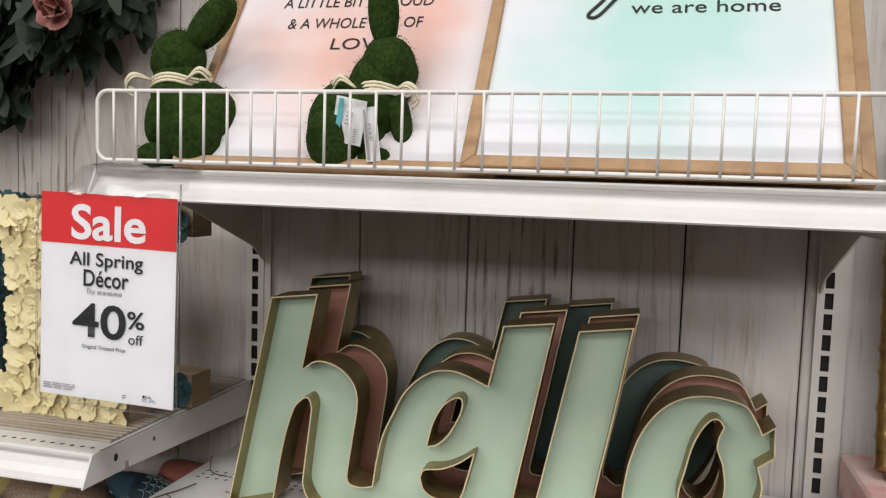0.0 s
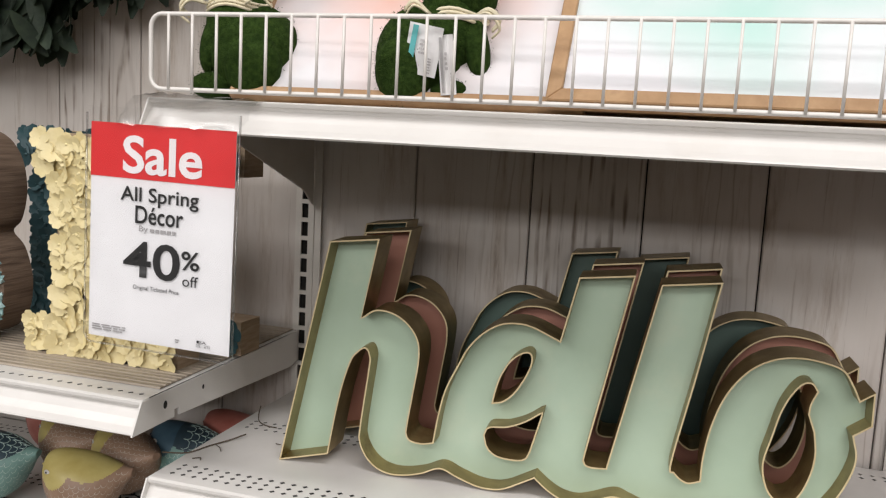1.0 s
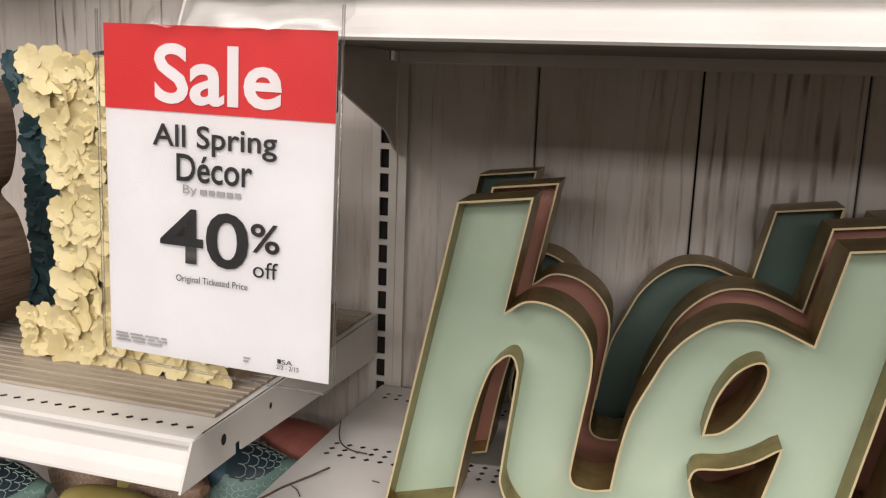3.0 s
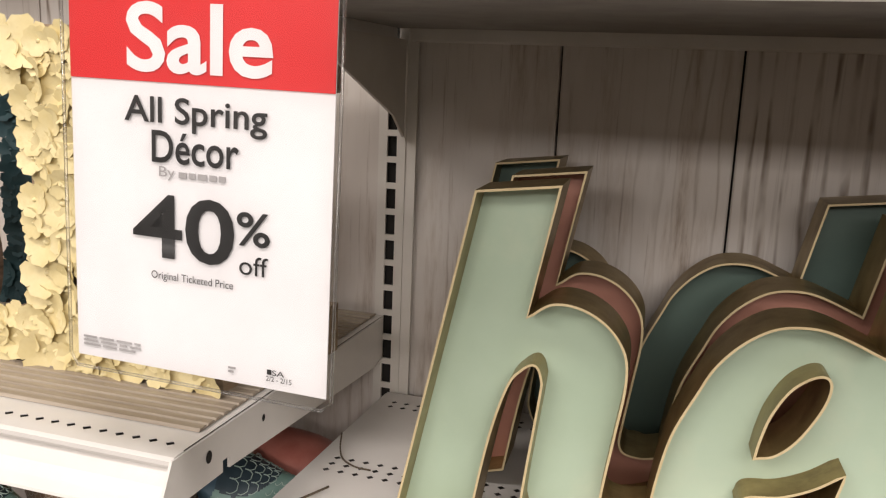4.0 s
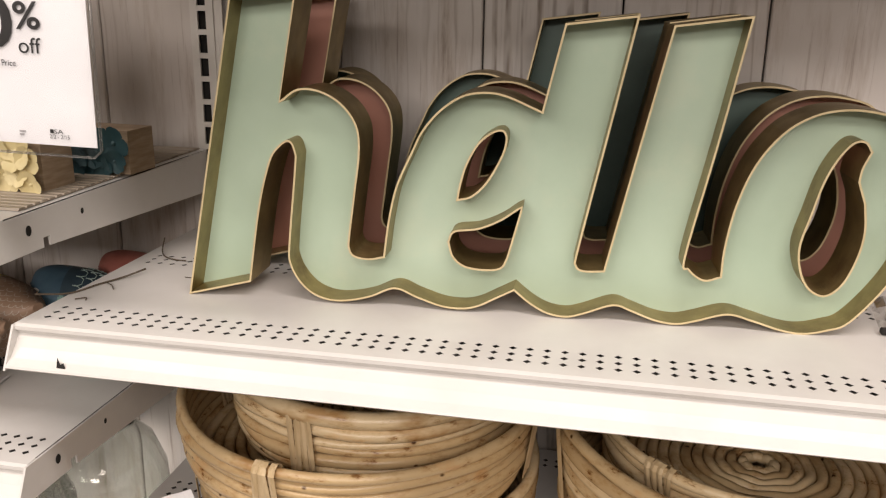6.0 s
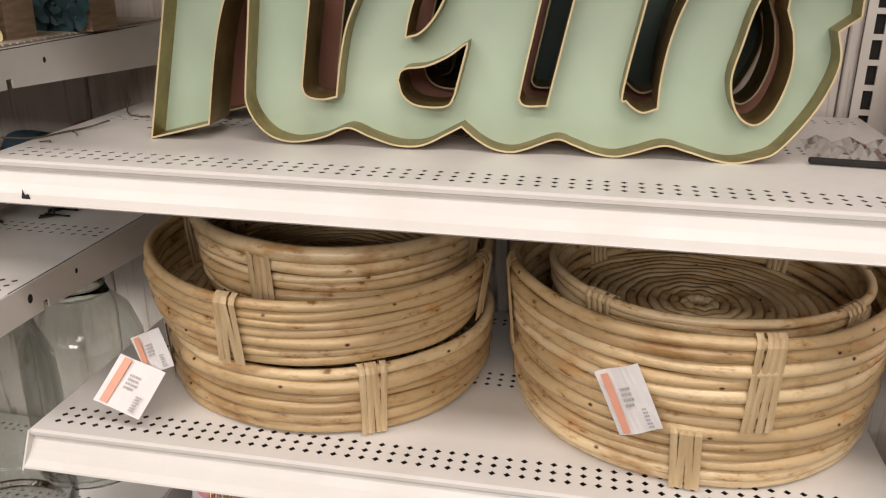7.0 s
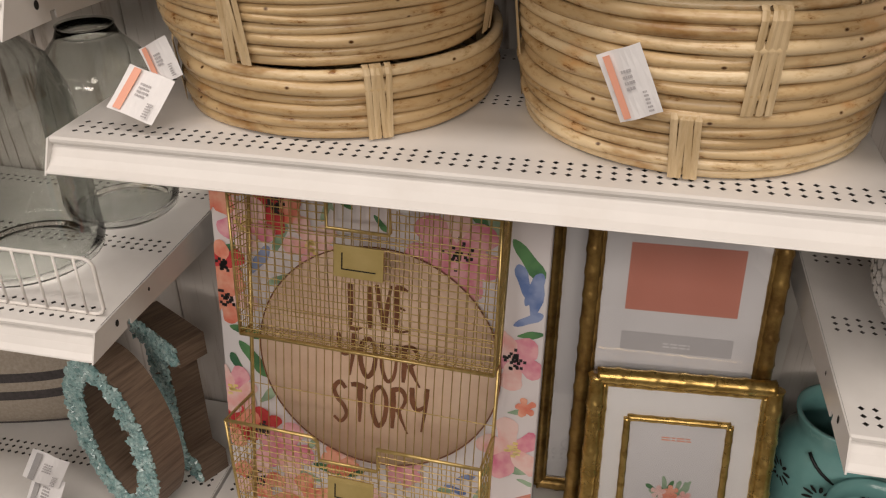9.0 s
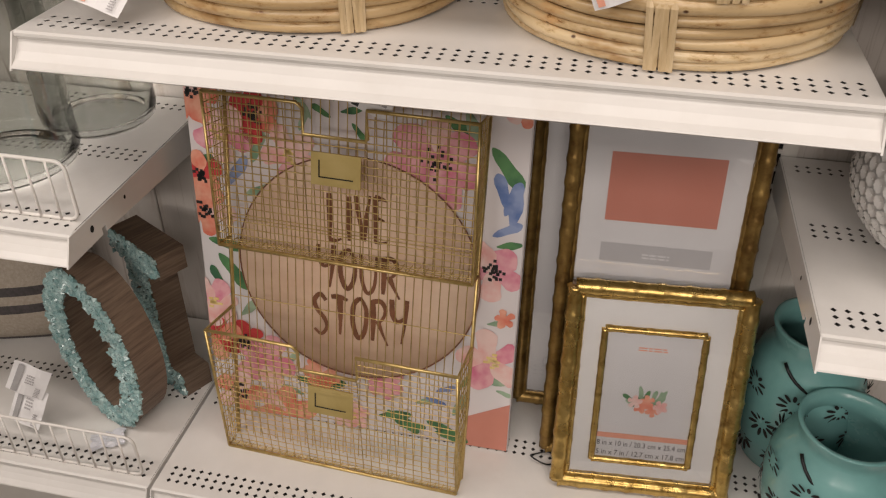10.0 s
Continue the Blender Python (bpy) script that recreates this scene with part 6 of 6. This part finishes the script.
DEPTH = 0.040
back = part("back_grid", wire_grid(0.0, OW, lambda z: DEPTH, 0.0, 0.68, 0.0138, 0.1360), M_BRASSWIRE, org)
tagged(back, "brass wire mesh", kind="stuff")
rod_path("back_frame", [(0, DEPTH, 0), (0, DEPTH, 0.68), (OW, DEPTH, 0.68), (OW, DEPTH, 0), (0, DEPTH, 0)], 0.0034)
for base, height, flare in ((0.0, 0.252, 0.056), (0.374, 0.245, 0.030)):
    front = lambda z, b=base, h=height, fl=flare: 0.004 - fl * (z - b) / h
    low = height - 0.045
    for x0, x1, top in ((0.0, 0.150, height), (0.150, 0.245, low), (0.245, OW, height)):
        tagged(part("front_grid", wire_grid(x0, x1, front, base, base + top, 0.0138, 0.0118), M_BRASSWIRE, org), kind="stuff")
    yt, yl = front(base + height), front(base + low)
    rod_path("top_rim", [(0, DEPTH, base + height), (0, yt, base + height), (0.143, yt, base + height), (0.152, yt + 0.001, base + height - 0.008), (0.152, yl, base + low), (0.243, yl, base + low), (0.246, yl, base + low + 0.004), (0.246, yt, base + height), (OW, yt, base + height), (OW, DEPTH, base + height)])
    rod_path("bottom_rim", [(0, DEPTH, base), (0, 0.004, base), (OW, 0.004, base), (OW, DEPTH, base)])
    for x in (0.0, OW):
        rod_path("corner_rod", [(x, 0.004, base), (x, yt, base + height)], 0.0024)
        bm = bmesh.new()
        for i in range(1, 6):
            q = i / 6
            tube(bm, [(x, 0.004 + (DEPTH - 0.004) * q, base), (x, yt + (DEPTH - yt) * q, base + height)], 0.00085, sides=4, cap=False)
        for i in range(1, 14):
            z = base + height * i / 14
            tube(bm, [(x, front(z), z), (x, DEPTH, z)], 0.00085, sides=4, cap=False)
        tagged(part("side_grid", bm, M_BRASSWIRE, org), kind="stuff")
    bm = bmesh.new()
    for i in range(1, 32):
        x = OW * i / 32
        tube(bm, [(x, 0.004, base), (x, DEPTH, base)], 0.00085, sides=4, cap=False)
    for i in range(1, 5):
        y = 0.004 + (DEPTH - 0.004) * i / 5
        tube(bm, [(0, y, base), (OW, y, base)], 0.00085, sides=4, cap=False)
    tagged(part("bottom_grid", bm, M_BRASSWIRE, org), kind="stuff")
    zc = base + low - (0.053 if base == 0.0 else 0.047)
    bm = bmesh.new()
    yy = front(zc) - 0.004
    x0, x1, z0, z1, e = 0.163, 0.237, zc - 0.024, zc + 0.024, 0.011
    box(bm, x0, x1, yy, yy + 0.0015, z0, z1)
    for a, b, c, d in ((x0, x1, z0, z0 + e), (x0, x1, z1 - e, z1), (x0, x0 + e, z0 + e, z1 - e), (x1 - e, x1, z0 + e, z1 - e)):
        box(bm, a, b, yy - 0.0018, yy - 0.0001, c, d)
    pl = part("label_plate", bm, M_BRASSPLATE, org, "brass label holder plate")
    bm = bmesh.new()
    box(bm, x0 + e, x1 - e, yy - 0.0012, yy - 0.0004, z0 + e, z0 + e + 0.0016)
    box(bm, x0 + e, x0 + e + 0.0016, yy - 0.0012, yy - 0.0004, z0 + e, z1 - e)
    part("plate_slot", bm, M_DARK, pl)
tag_o = thing("price_tag", "white folded paper tag with a dark bar in the organiser", "price tag", "price tags", pose(0.352, -0.195, 0.842, -12, 24, 0))
plate("card", -0.028, 0.030, -0.036, 0.030, 0.0, M_TAG, tag_o, 0.0006)
plate("dark_bar", -0.024, -0.014, -0.034, 0.026, -0.0008, M_BLACK_INK, tag_o, 0.0004)
bars("print", -0.006, 0.024, -0.020, 0.016, 5, -0.0008, M_GREY_INK, tag_o, 12)


def bamboo_rail(p, q, r, material, parent, seed, step=0.042):
    """A rail modelled as bamboo, with knuckles."""
    rnd_ = random.Random(seed)
    p, q = Vector(p), Vector(q)
    L = (q - p).length
    pts, rad = [], []
    s = 0.0
    nodes_at = [0.0]
    while nodes_at[-1] < L:
        nodes_at.append(nodes_at[-1] + step * rnd_.uniform(0.75, 1.2))
    N = int(L / 0.006)
    for i in range(N + 1):
        t = L * i / N
        near = min(abs(t - a) for a in nodes_at)
        pts.append(p + (q - p) * (t / L))
        rad.append(r * (1.0 + 0.16 * math.exp(-(near / 0.0045) ** 2) - 0.012 * math.cos(t * 60)))
    bm = bmesh.new()
    tube(bm, pts, rad, sides=10)
    part("bamboo_rail", bm, material, parent)


def bamboo_frame(label, m, w, h, r, material, seed, group="bamboo picture frames"):
    fr_ = thing("picture_frame", label, "picture frame", group, m)
    c = [(r, 0, r), (w - r, 0, r), (w - r, 0, h - r), (r, 0, h - r)]
    for i in range(4):
        bamboo_rail(c[i], c[(i + 1) % 4], r, material, fr_, seed + i)
        d = r * 0.42
        cc = [(r * 2.0, 0.001, r * 2.0), (w - r * 2.0, 0.001, r * 2.0), (w - r * 2.0, 0.001, h - r * 2.0), (r * 2.0, 0.001, h - r * 2.0)]
        bamboo_rail(cc[i], cc[(i + 1) % 4], d, material, fr_, seed + 10 + i)
    bm = bmesh.new()
    box(bm, r * 0.6, w - r * 0.6, 0.004, 0.012, r * 0.6, h - r * 0.6)
    part("backing_board", bm, M_WOODDARK, fr_)
    return fr_


f8 = bamboo_frame("gilt bamboo picture frame with a matted sample print", pose(0.638, -0.272, Z_DECK + 0.002, -15.5, 0, 4.5), 0.2825, 0.364, 0.0125, M_GILT, 51)
plate("mat_board", 0.020, 0.263, 0.020, 0.344, 0.0016, M_MATBOARD, f8, 0.002)
plate("insert_sheet", 0.062, 0.214, 0.056, 0.286, 0.0008, M_INSERT, f8, 0.0006)
cin = [(0.0625, -0.001, 0.057), (0.2135, -0.001, 0.057), (0.2135, -0.001, 0.287), (0.0625, -0.001, 0.287)]
for i in range(4):
    bamboo_rail(cin[i], cin[(i + 1) % 4], 0.0052, M_GILT, f8, 71 + i, 0.03)
plate("coral_strip", 0.067, 0.209, 0.097, 0.106, 0.0003, M_CORAL_INK, f8, 0.0003)
fit_text("lettering", "8 in x 10 in / 20.3 cm x 25.4 cm", 0.069, 0.207, 0.083, 0.092, 0.0003, M_BLACK_INK, f8)
fit_text("lettering", "5 in x 7 in / 12.7 cm x 17.8 cm", 0.069, 0.207, 0.066, 0.075, 0.0003, M_BLACK_INK, f8)
bars("print", 0.116, 0.160, 0.252, 0.260, 2, 0.0003, M_CORAL_INK, f8, 15)
rnd = random.Random(91)
for k in range(16):
    bm = bmesh.new()
    a = rnd.uniform(-0.4, 3.5)
    lp = petal_loop(0.139 + rnd.uniform(-0.02, 0.02), 0.157 + rnd.uniform(-0.004, 0.006), a, rnd.uniform(0.018, 0.036), 0.0045)
    bm.faces.new([bm.verts.new((x, 0.0003 - k * 0.00002, z)) for x, z in lp])
    part("painted_leaf", bm, INKS[("sage", "green", "sage")[k % 3]], f8)
for k, (x, z, ink) in enumerate(((0.128, 0.160, "coral"), (0.146, 0.155, "coral"), (0.158, 0.162, "blush"), (0.137, 0.170, "coral"), (0.118, 0.168, "blush"))):
    bm = bmesh.new()
    for i in range(5):
        bm.faces.new([bm.verts.new((u, -0.0002 - 0.00008 * k - 0.00002 * i, v)) for u, v in petal_loop(x + 0.002, z - 0.003, i * 1.257 + k, 0.012, 0.005)])
    part("painted_bloom", bm, INKS[ink], f8)
bm = bmesh.new()
box(bm, 0.020, 0.263, -0.0032, -0.0028, 0.020, 0.344)
part("glazing", bm, M_GLAZE, f8)

M_CLEARLABEL = surface("smoky_clear_label", (0.50, 0.49, 0.50), (0.55, 0.54, 0.55), rough=0.3, scale=10, bump=0.0)
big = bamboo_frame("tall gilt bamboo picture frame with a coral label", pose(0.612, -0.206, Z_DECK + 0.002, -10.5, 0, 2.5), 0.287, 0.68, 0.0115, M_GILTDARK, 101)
plate("insert_sheet", 0.016, 0.271, 0.016, 0.664, 0.0016, M_INSERT, big, 0.002)
plate("coral_label", 0.064, 0.2255, 0.434, 0.540, 0.0006, M_CORALPAPER, big, 0.0006)
plate("clear_label", 0.063, 0.226, 0.368, 0.398, 0.0006, M_CLEARLABEL, big, 0.0005)
bars("print", 0.125, 0.165, 0.375, 0.385, 2, 0.0002, M_INSERT, big, 17)
bm = bmesh.new()
box(bm, 0.016, 0.271, -0.0022, -0.0018, 0.016, 0.664)
part("glazing", bm, M_GLAZE, big)
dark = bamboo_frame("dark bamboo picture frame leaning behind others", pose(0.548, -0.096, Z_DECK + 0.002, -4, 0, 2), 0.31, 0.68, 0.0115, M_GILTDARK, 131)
plate("insert_sheet", 0.016, 0.294, 0.016, 0.664, 0.0016, M_INSERT, dark, 0.002)
bm = bmesh.new()
box(bm, 0.016, 0.294, -0.0022, -0.0018, 0.016, 0.664)
part("glazing", bm, M_GLAZE, dark)
bm = bmesh.new()
tube(bm, [(0.622 + 0.020 * math.cos(a), -0.225 + 0.012 * math.sin(a), Z_DECK + 0.003 + 0.004 * (1 + math.sin(2 * a))) for a in np.linspace(0, 5.6, 24)], 0.0013, sides=6)
tagged(part("wire_loop", bm, M_BLACKWIRE), "dark wire loop lying on the base deck", "wire loop")

# ---- aqua lanterns and white bowl in the next bay ----


def lantern(label, m, r, h):
    ob = thing("ceramic_lantern", label, "lantern", "aqua lanterns", m)
    bm = bmesh.new()
    t = 0.006
    prof = [(0.0, 0.0), (r * 0.70, 0.0), (r * 0.76, 0.006), (r * 0.95, h * 0.25), (r, h * 0.48), (r * 0.97, h * 0.66), (r * 0.84, h * 0.80), (r * 0.70, h * 0.86), (r * 0.68, h * 0.90), (r * 0.76, h * 0.985), (r * 0.76, h)]
    inn = [(r * 0.76 - t, h), (r * 0.68 - t, h * 0.90), (r * 0.84 - t, h * 0.79), (r - t, h * 0.48), (r * 0.90, h * 0.2), (r * 0.66, 0.010), (0.0, 0.010)]
    lathe(bm, prof + inn, 56)
    part("body", bm, M_AQUA, ob)

    def radius(z):
        for (r0, z0), (r1, z1) in zip(prof[2:], prof[3:]):
            if z0 <= z <= z1:
                return r0 + (r1 - r0) * (z - z0) / (z1 - z0)
        return r
    # Dark flat petals on the body paint in the shade of cut-outs.
    slot = bpy.data.meshes.new("cut_out_shade")
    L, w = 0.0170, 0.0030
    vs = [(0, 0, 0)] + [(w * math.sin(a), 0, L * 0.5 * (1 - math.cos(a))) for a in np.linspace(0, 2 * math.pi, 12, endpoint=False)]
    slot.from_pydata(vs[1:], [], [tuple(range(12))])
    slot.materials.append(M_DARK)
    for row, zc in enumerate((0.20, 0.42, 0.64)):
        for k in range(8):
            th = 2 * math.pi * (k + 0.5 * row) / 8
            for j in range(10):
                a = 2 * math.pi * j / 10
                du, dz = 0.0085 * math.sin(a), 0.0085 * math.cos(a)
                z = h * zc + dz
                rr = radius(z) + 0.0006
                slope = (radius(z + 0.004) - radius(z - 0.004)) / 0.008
                s = new("cut_out_shade", slot)
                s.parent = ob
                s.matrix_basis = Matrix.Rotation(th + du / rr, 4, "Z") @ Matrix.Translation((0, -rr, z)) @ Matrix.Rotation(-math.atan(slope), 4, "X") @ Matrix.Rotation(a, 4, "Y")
    bm = bmesh.new()
    pts = [(r * 0.76 * math.cos(a), -0.3 * r - 0.55 * r * math.sin(a), h * 0.86 - 0.55 * r * math.sin(a) * 0.9) for a in np.linspace(0, math.pi, 20)]
    tube(bm, pts, 0.0028, sides=6)
    part("wire_handle", bm, M_BLACKWIRE, ob, "black wire handle")
    return ob


lantern("glossy aqua ceramic lantern with flower cut-outs", pose(1.052, -0.262, Z_DECK + 0.002, 0, 0, 10), 0.098, 0.222)
lantern("glossy aqua ceramic lantern behind another one", pose(1.018, -0.113, Z_DECK + 0.002, 0, 0, 25), 0.092, 0.276)

bowl = thing("openwork_bowl", "white glazed ceramic bowl with flower relief", "bowl", m=pose(1.089, -0.235, Z_R + 0.002))
bm = bmesh.new()
R = 0.132
prof = [(0.0, 0.0), (0.055, 0.0), (0.060, 0.005)] + [(R * math.cos(a), 0.108 + 0.108 * math.sin(a)) for a in np.linspace(-1.12, 0.75, 14)]
inn = [(r_ - 0.006, z_ + 0.002) for r_, z_ in reversed(prof[2:])] + [(0.0, 0.010)]
lathe(bm, prof + inn, 64)
part("shell", bm, M_WHITEGLAZE, bowl)
rel = flower_mesh("relief_flower", M_WHITEGLAZE, 5, 0.0078)


def on_bowl(th, a):
    return Matrix.Rotation(th, 4, "Z") @ Matrix.Translation((0, -(R + 0.0003) * math.cos(a), 0.108 + 0.108 * math.sin(a))) @ Matrix.Rotation(-a, 4, "X")


far_verts, far_faces = [], []
for row, a in enumerate(np.linspace(-0.78, 0.70, 11)):
    for k in range(52):
        th = math.radians(-127) + math.pi * (k + 0.5 * (row % 2)) / 26
        if k < 26:
            fl = new("relief_flower", rel)
            fl.parent = bowl
            fl.matrix_basis = on_bowl(th, a)
        else:
            base = len(far_verts)
            far_verts += [tuple(on_bowl(th, a) @ v.co) for v in rel.vertices]
            far_faces += [tuple(base + i for i in p.vertices) for p in rel.polygons]
tagged(raw_part("relief", far_verts, far_faces, M_WHITEGLAZE, bowl, smooth=True), kind="stuff")

# ---- cushion with a tag on the side deck ----
cushion = thing("cushion", "beige linen cushion with dark stripes and piping", "cushion", m=pose(-0.480, -0.165, Z_DECK + 0.012, -12, 0, 14))
bm = bmesh.new()
n = 20
for sgn in (-1, 1):
    g = []
    for i in range(n + 1):
        row = []
        for j in range(n + 1):
            u, v = 2 * i / n - 1, 2 * j / n - 1
            puff = 0.060 * (max(0, (1 - u ** 4)) * max(0, (1 - v ** 4))) ** 0.55
            row.append(bm.verts.new((0.20 * u * (1 - 0.05 * v * v), sgn * puff, 0.195 + 0.19 * v * (1 - 0.05 * u * u))))
        g.append(row)
    for i in range(n):
        for j in range(n):
            q = bm.faces.new((g[i][j], g[i + 1][j], g[i + 1][j + 1], g[i][j + 1]))
            q.smooth = True
            v = (j + 0.5) / n
            q.material_index = 1 if 0.20 < v < 0.25 or 0.31 < v < 0.34 else 0
bmesh.ops.remove_doubles(bm, verts=bm.verts, dist=0.0003)
part("cover", bm, (M_LINEN, M_STRIPE), cushion)
bm = bmesh.new()
edge = [(0.20 * u * (1 - 0.05 * v * v), 0, 0.195 + 0.19 * v * (1 - 0.05 * u * u)) for u, v in [(s, -1) for s in np.linspace(-1, 1, 12)] + [(1, s) for s in np.linspace(-1, 1, 12)] + [(s, 1) for s in np.linspace(1, -1, 12)] + [(-1, s) for s in np.linspace(1, -1, 12)]]
tube(bm, edge, 0.0035, sides=6, closed=True)
part("piping", bm, M_STRIPE, cushion, "dark fabric piping")
# Second cushion, out of view, added to darken the space beside it.
copy_thing(cushion, pose(-0.800, -0.170, Z_DECK + 0.012, -12, 0, -4))
price_tag(pose(-0.222, -0.335, 0.352, -6, 28, 10), "white paper barcode tag on a cushion", M_GREY_INK, 0.062, 0.066)
price_tag(pose(-0.243, -0.330, 0.296, -30, 12, -6), "white folded paper tag on a cushion", M_GREY_INK, 0.060, 0.070)

# ---- next bay at sign height ----
ZN = 1.10
shelf(BAY, ZN, "cream steel shelf in the next bay carrying a box")
bx = thing("storage_box", "blush pink lidded storage box in the next bay", "storage box", m=pose(1.105, -0.130, ZN + 0.001))
bm = bmesh.new()
box(bm, -0.160, 0.160, -0.110, 0.110, 0.0, 0.225, bevel=0.004)
part("body", bm, INKS["blush"], bx)
bm = bmesh.new()
box(bm, -0.164, 0.164, -0.114, 0.114, 0.205, 0.262, bevel=0.004)
part("lid", bm, INKS["blush"], bx)
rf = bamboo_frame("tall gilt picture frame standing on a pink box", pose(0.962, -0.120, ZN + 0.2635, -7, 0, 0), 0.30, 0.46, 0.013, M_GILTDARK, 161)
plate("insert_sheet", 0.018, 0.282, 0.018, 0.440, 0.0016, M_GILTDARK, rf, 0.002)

# ---- bring the layout to metres ----
for ob in scene.objects:
    if ob.parent is None and ob.type in ("MESH", "EMPTY", "CURVE"):
        ob.matrix_basis = Matrix.Scale(TRUE, 4) @ ob.matrix_basis
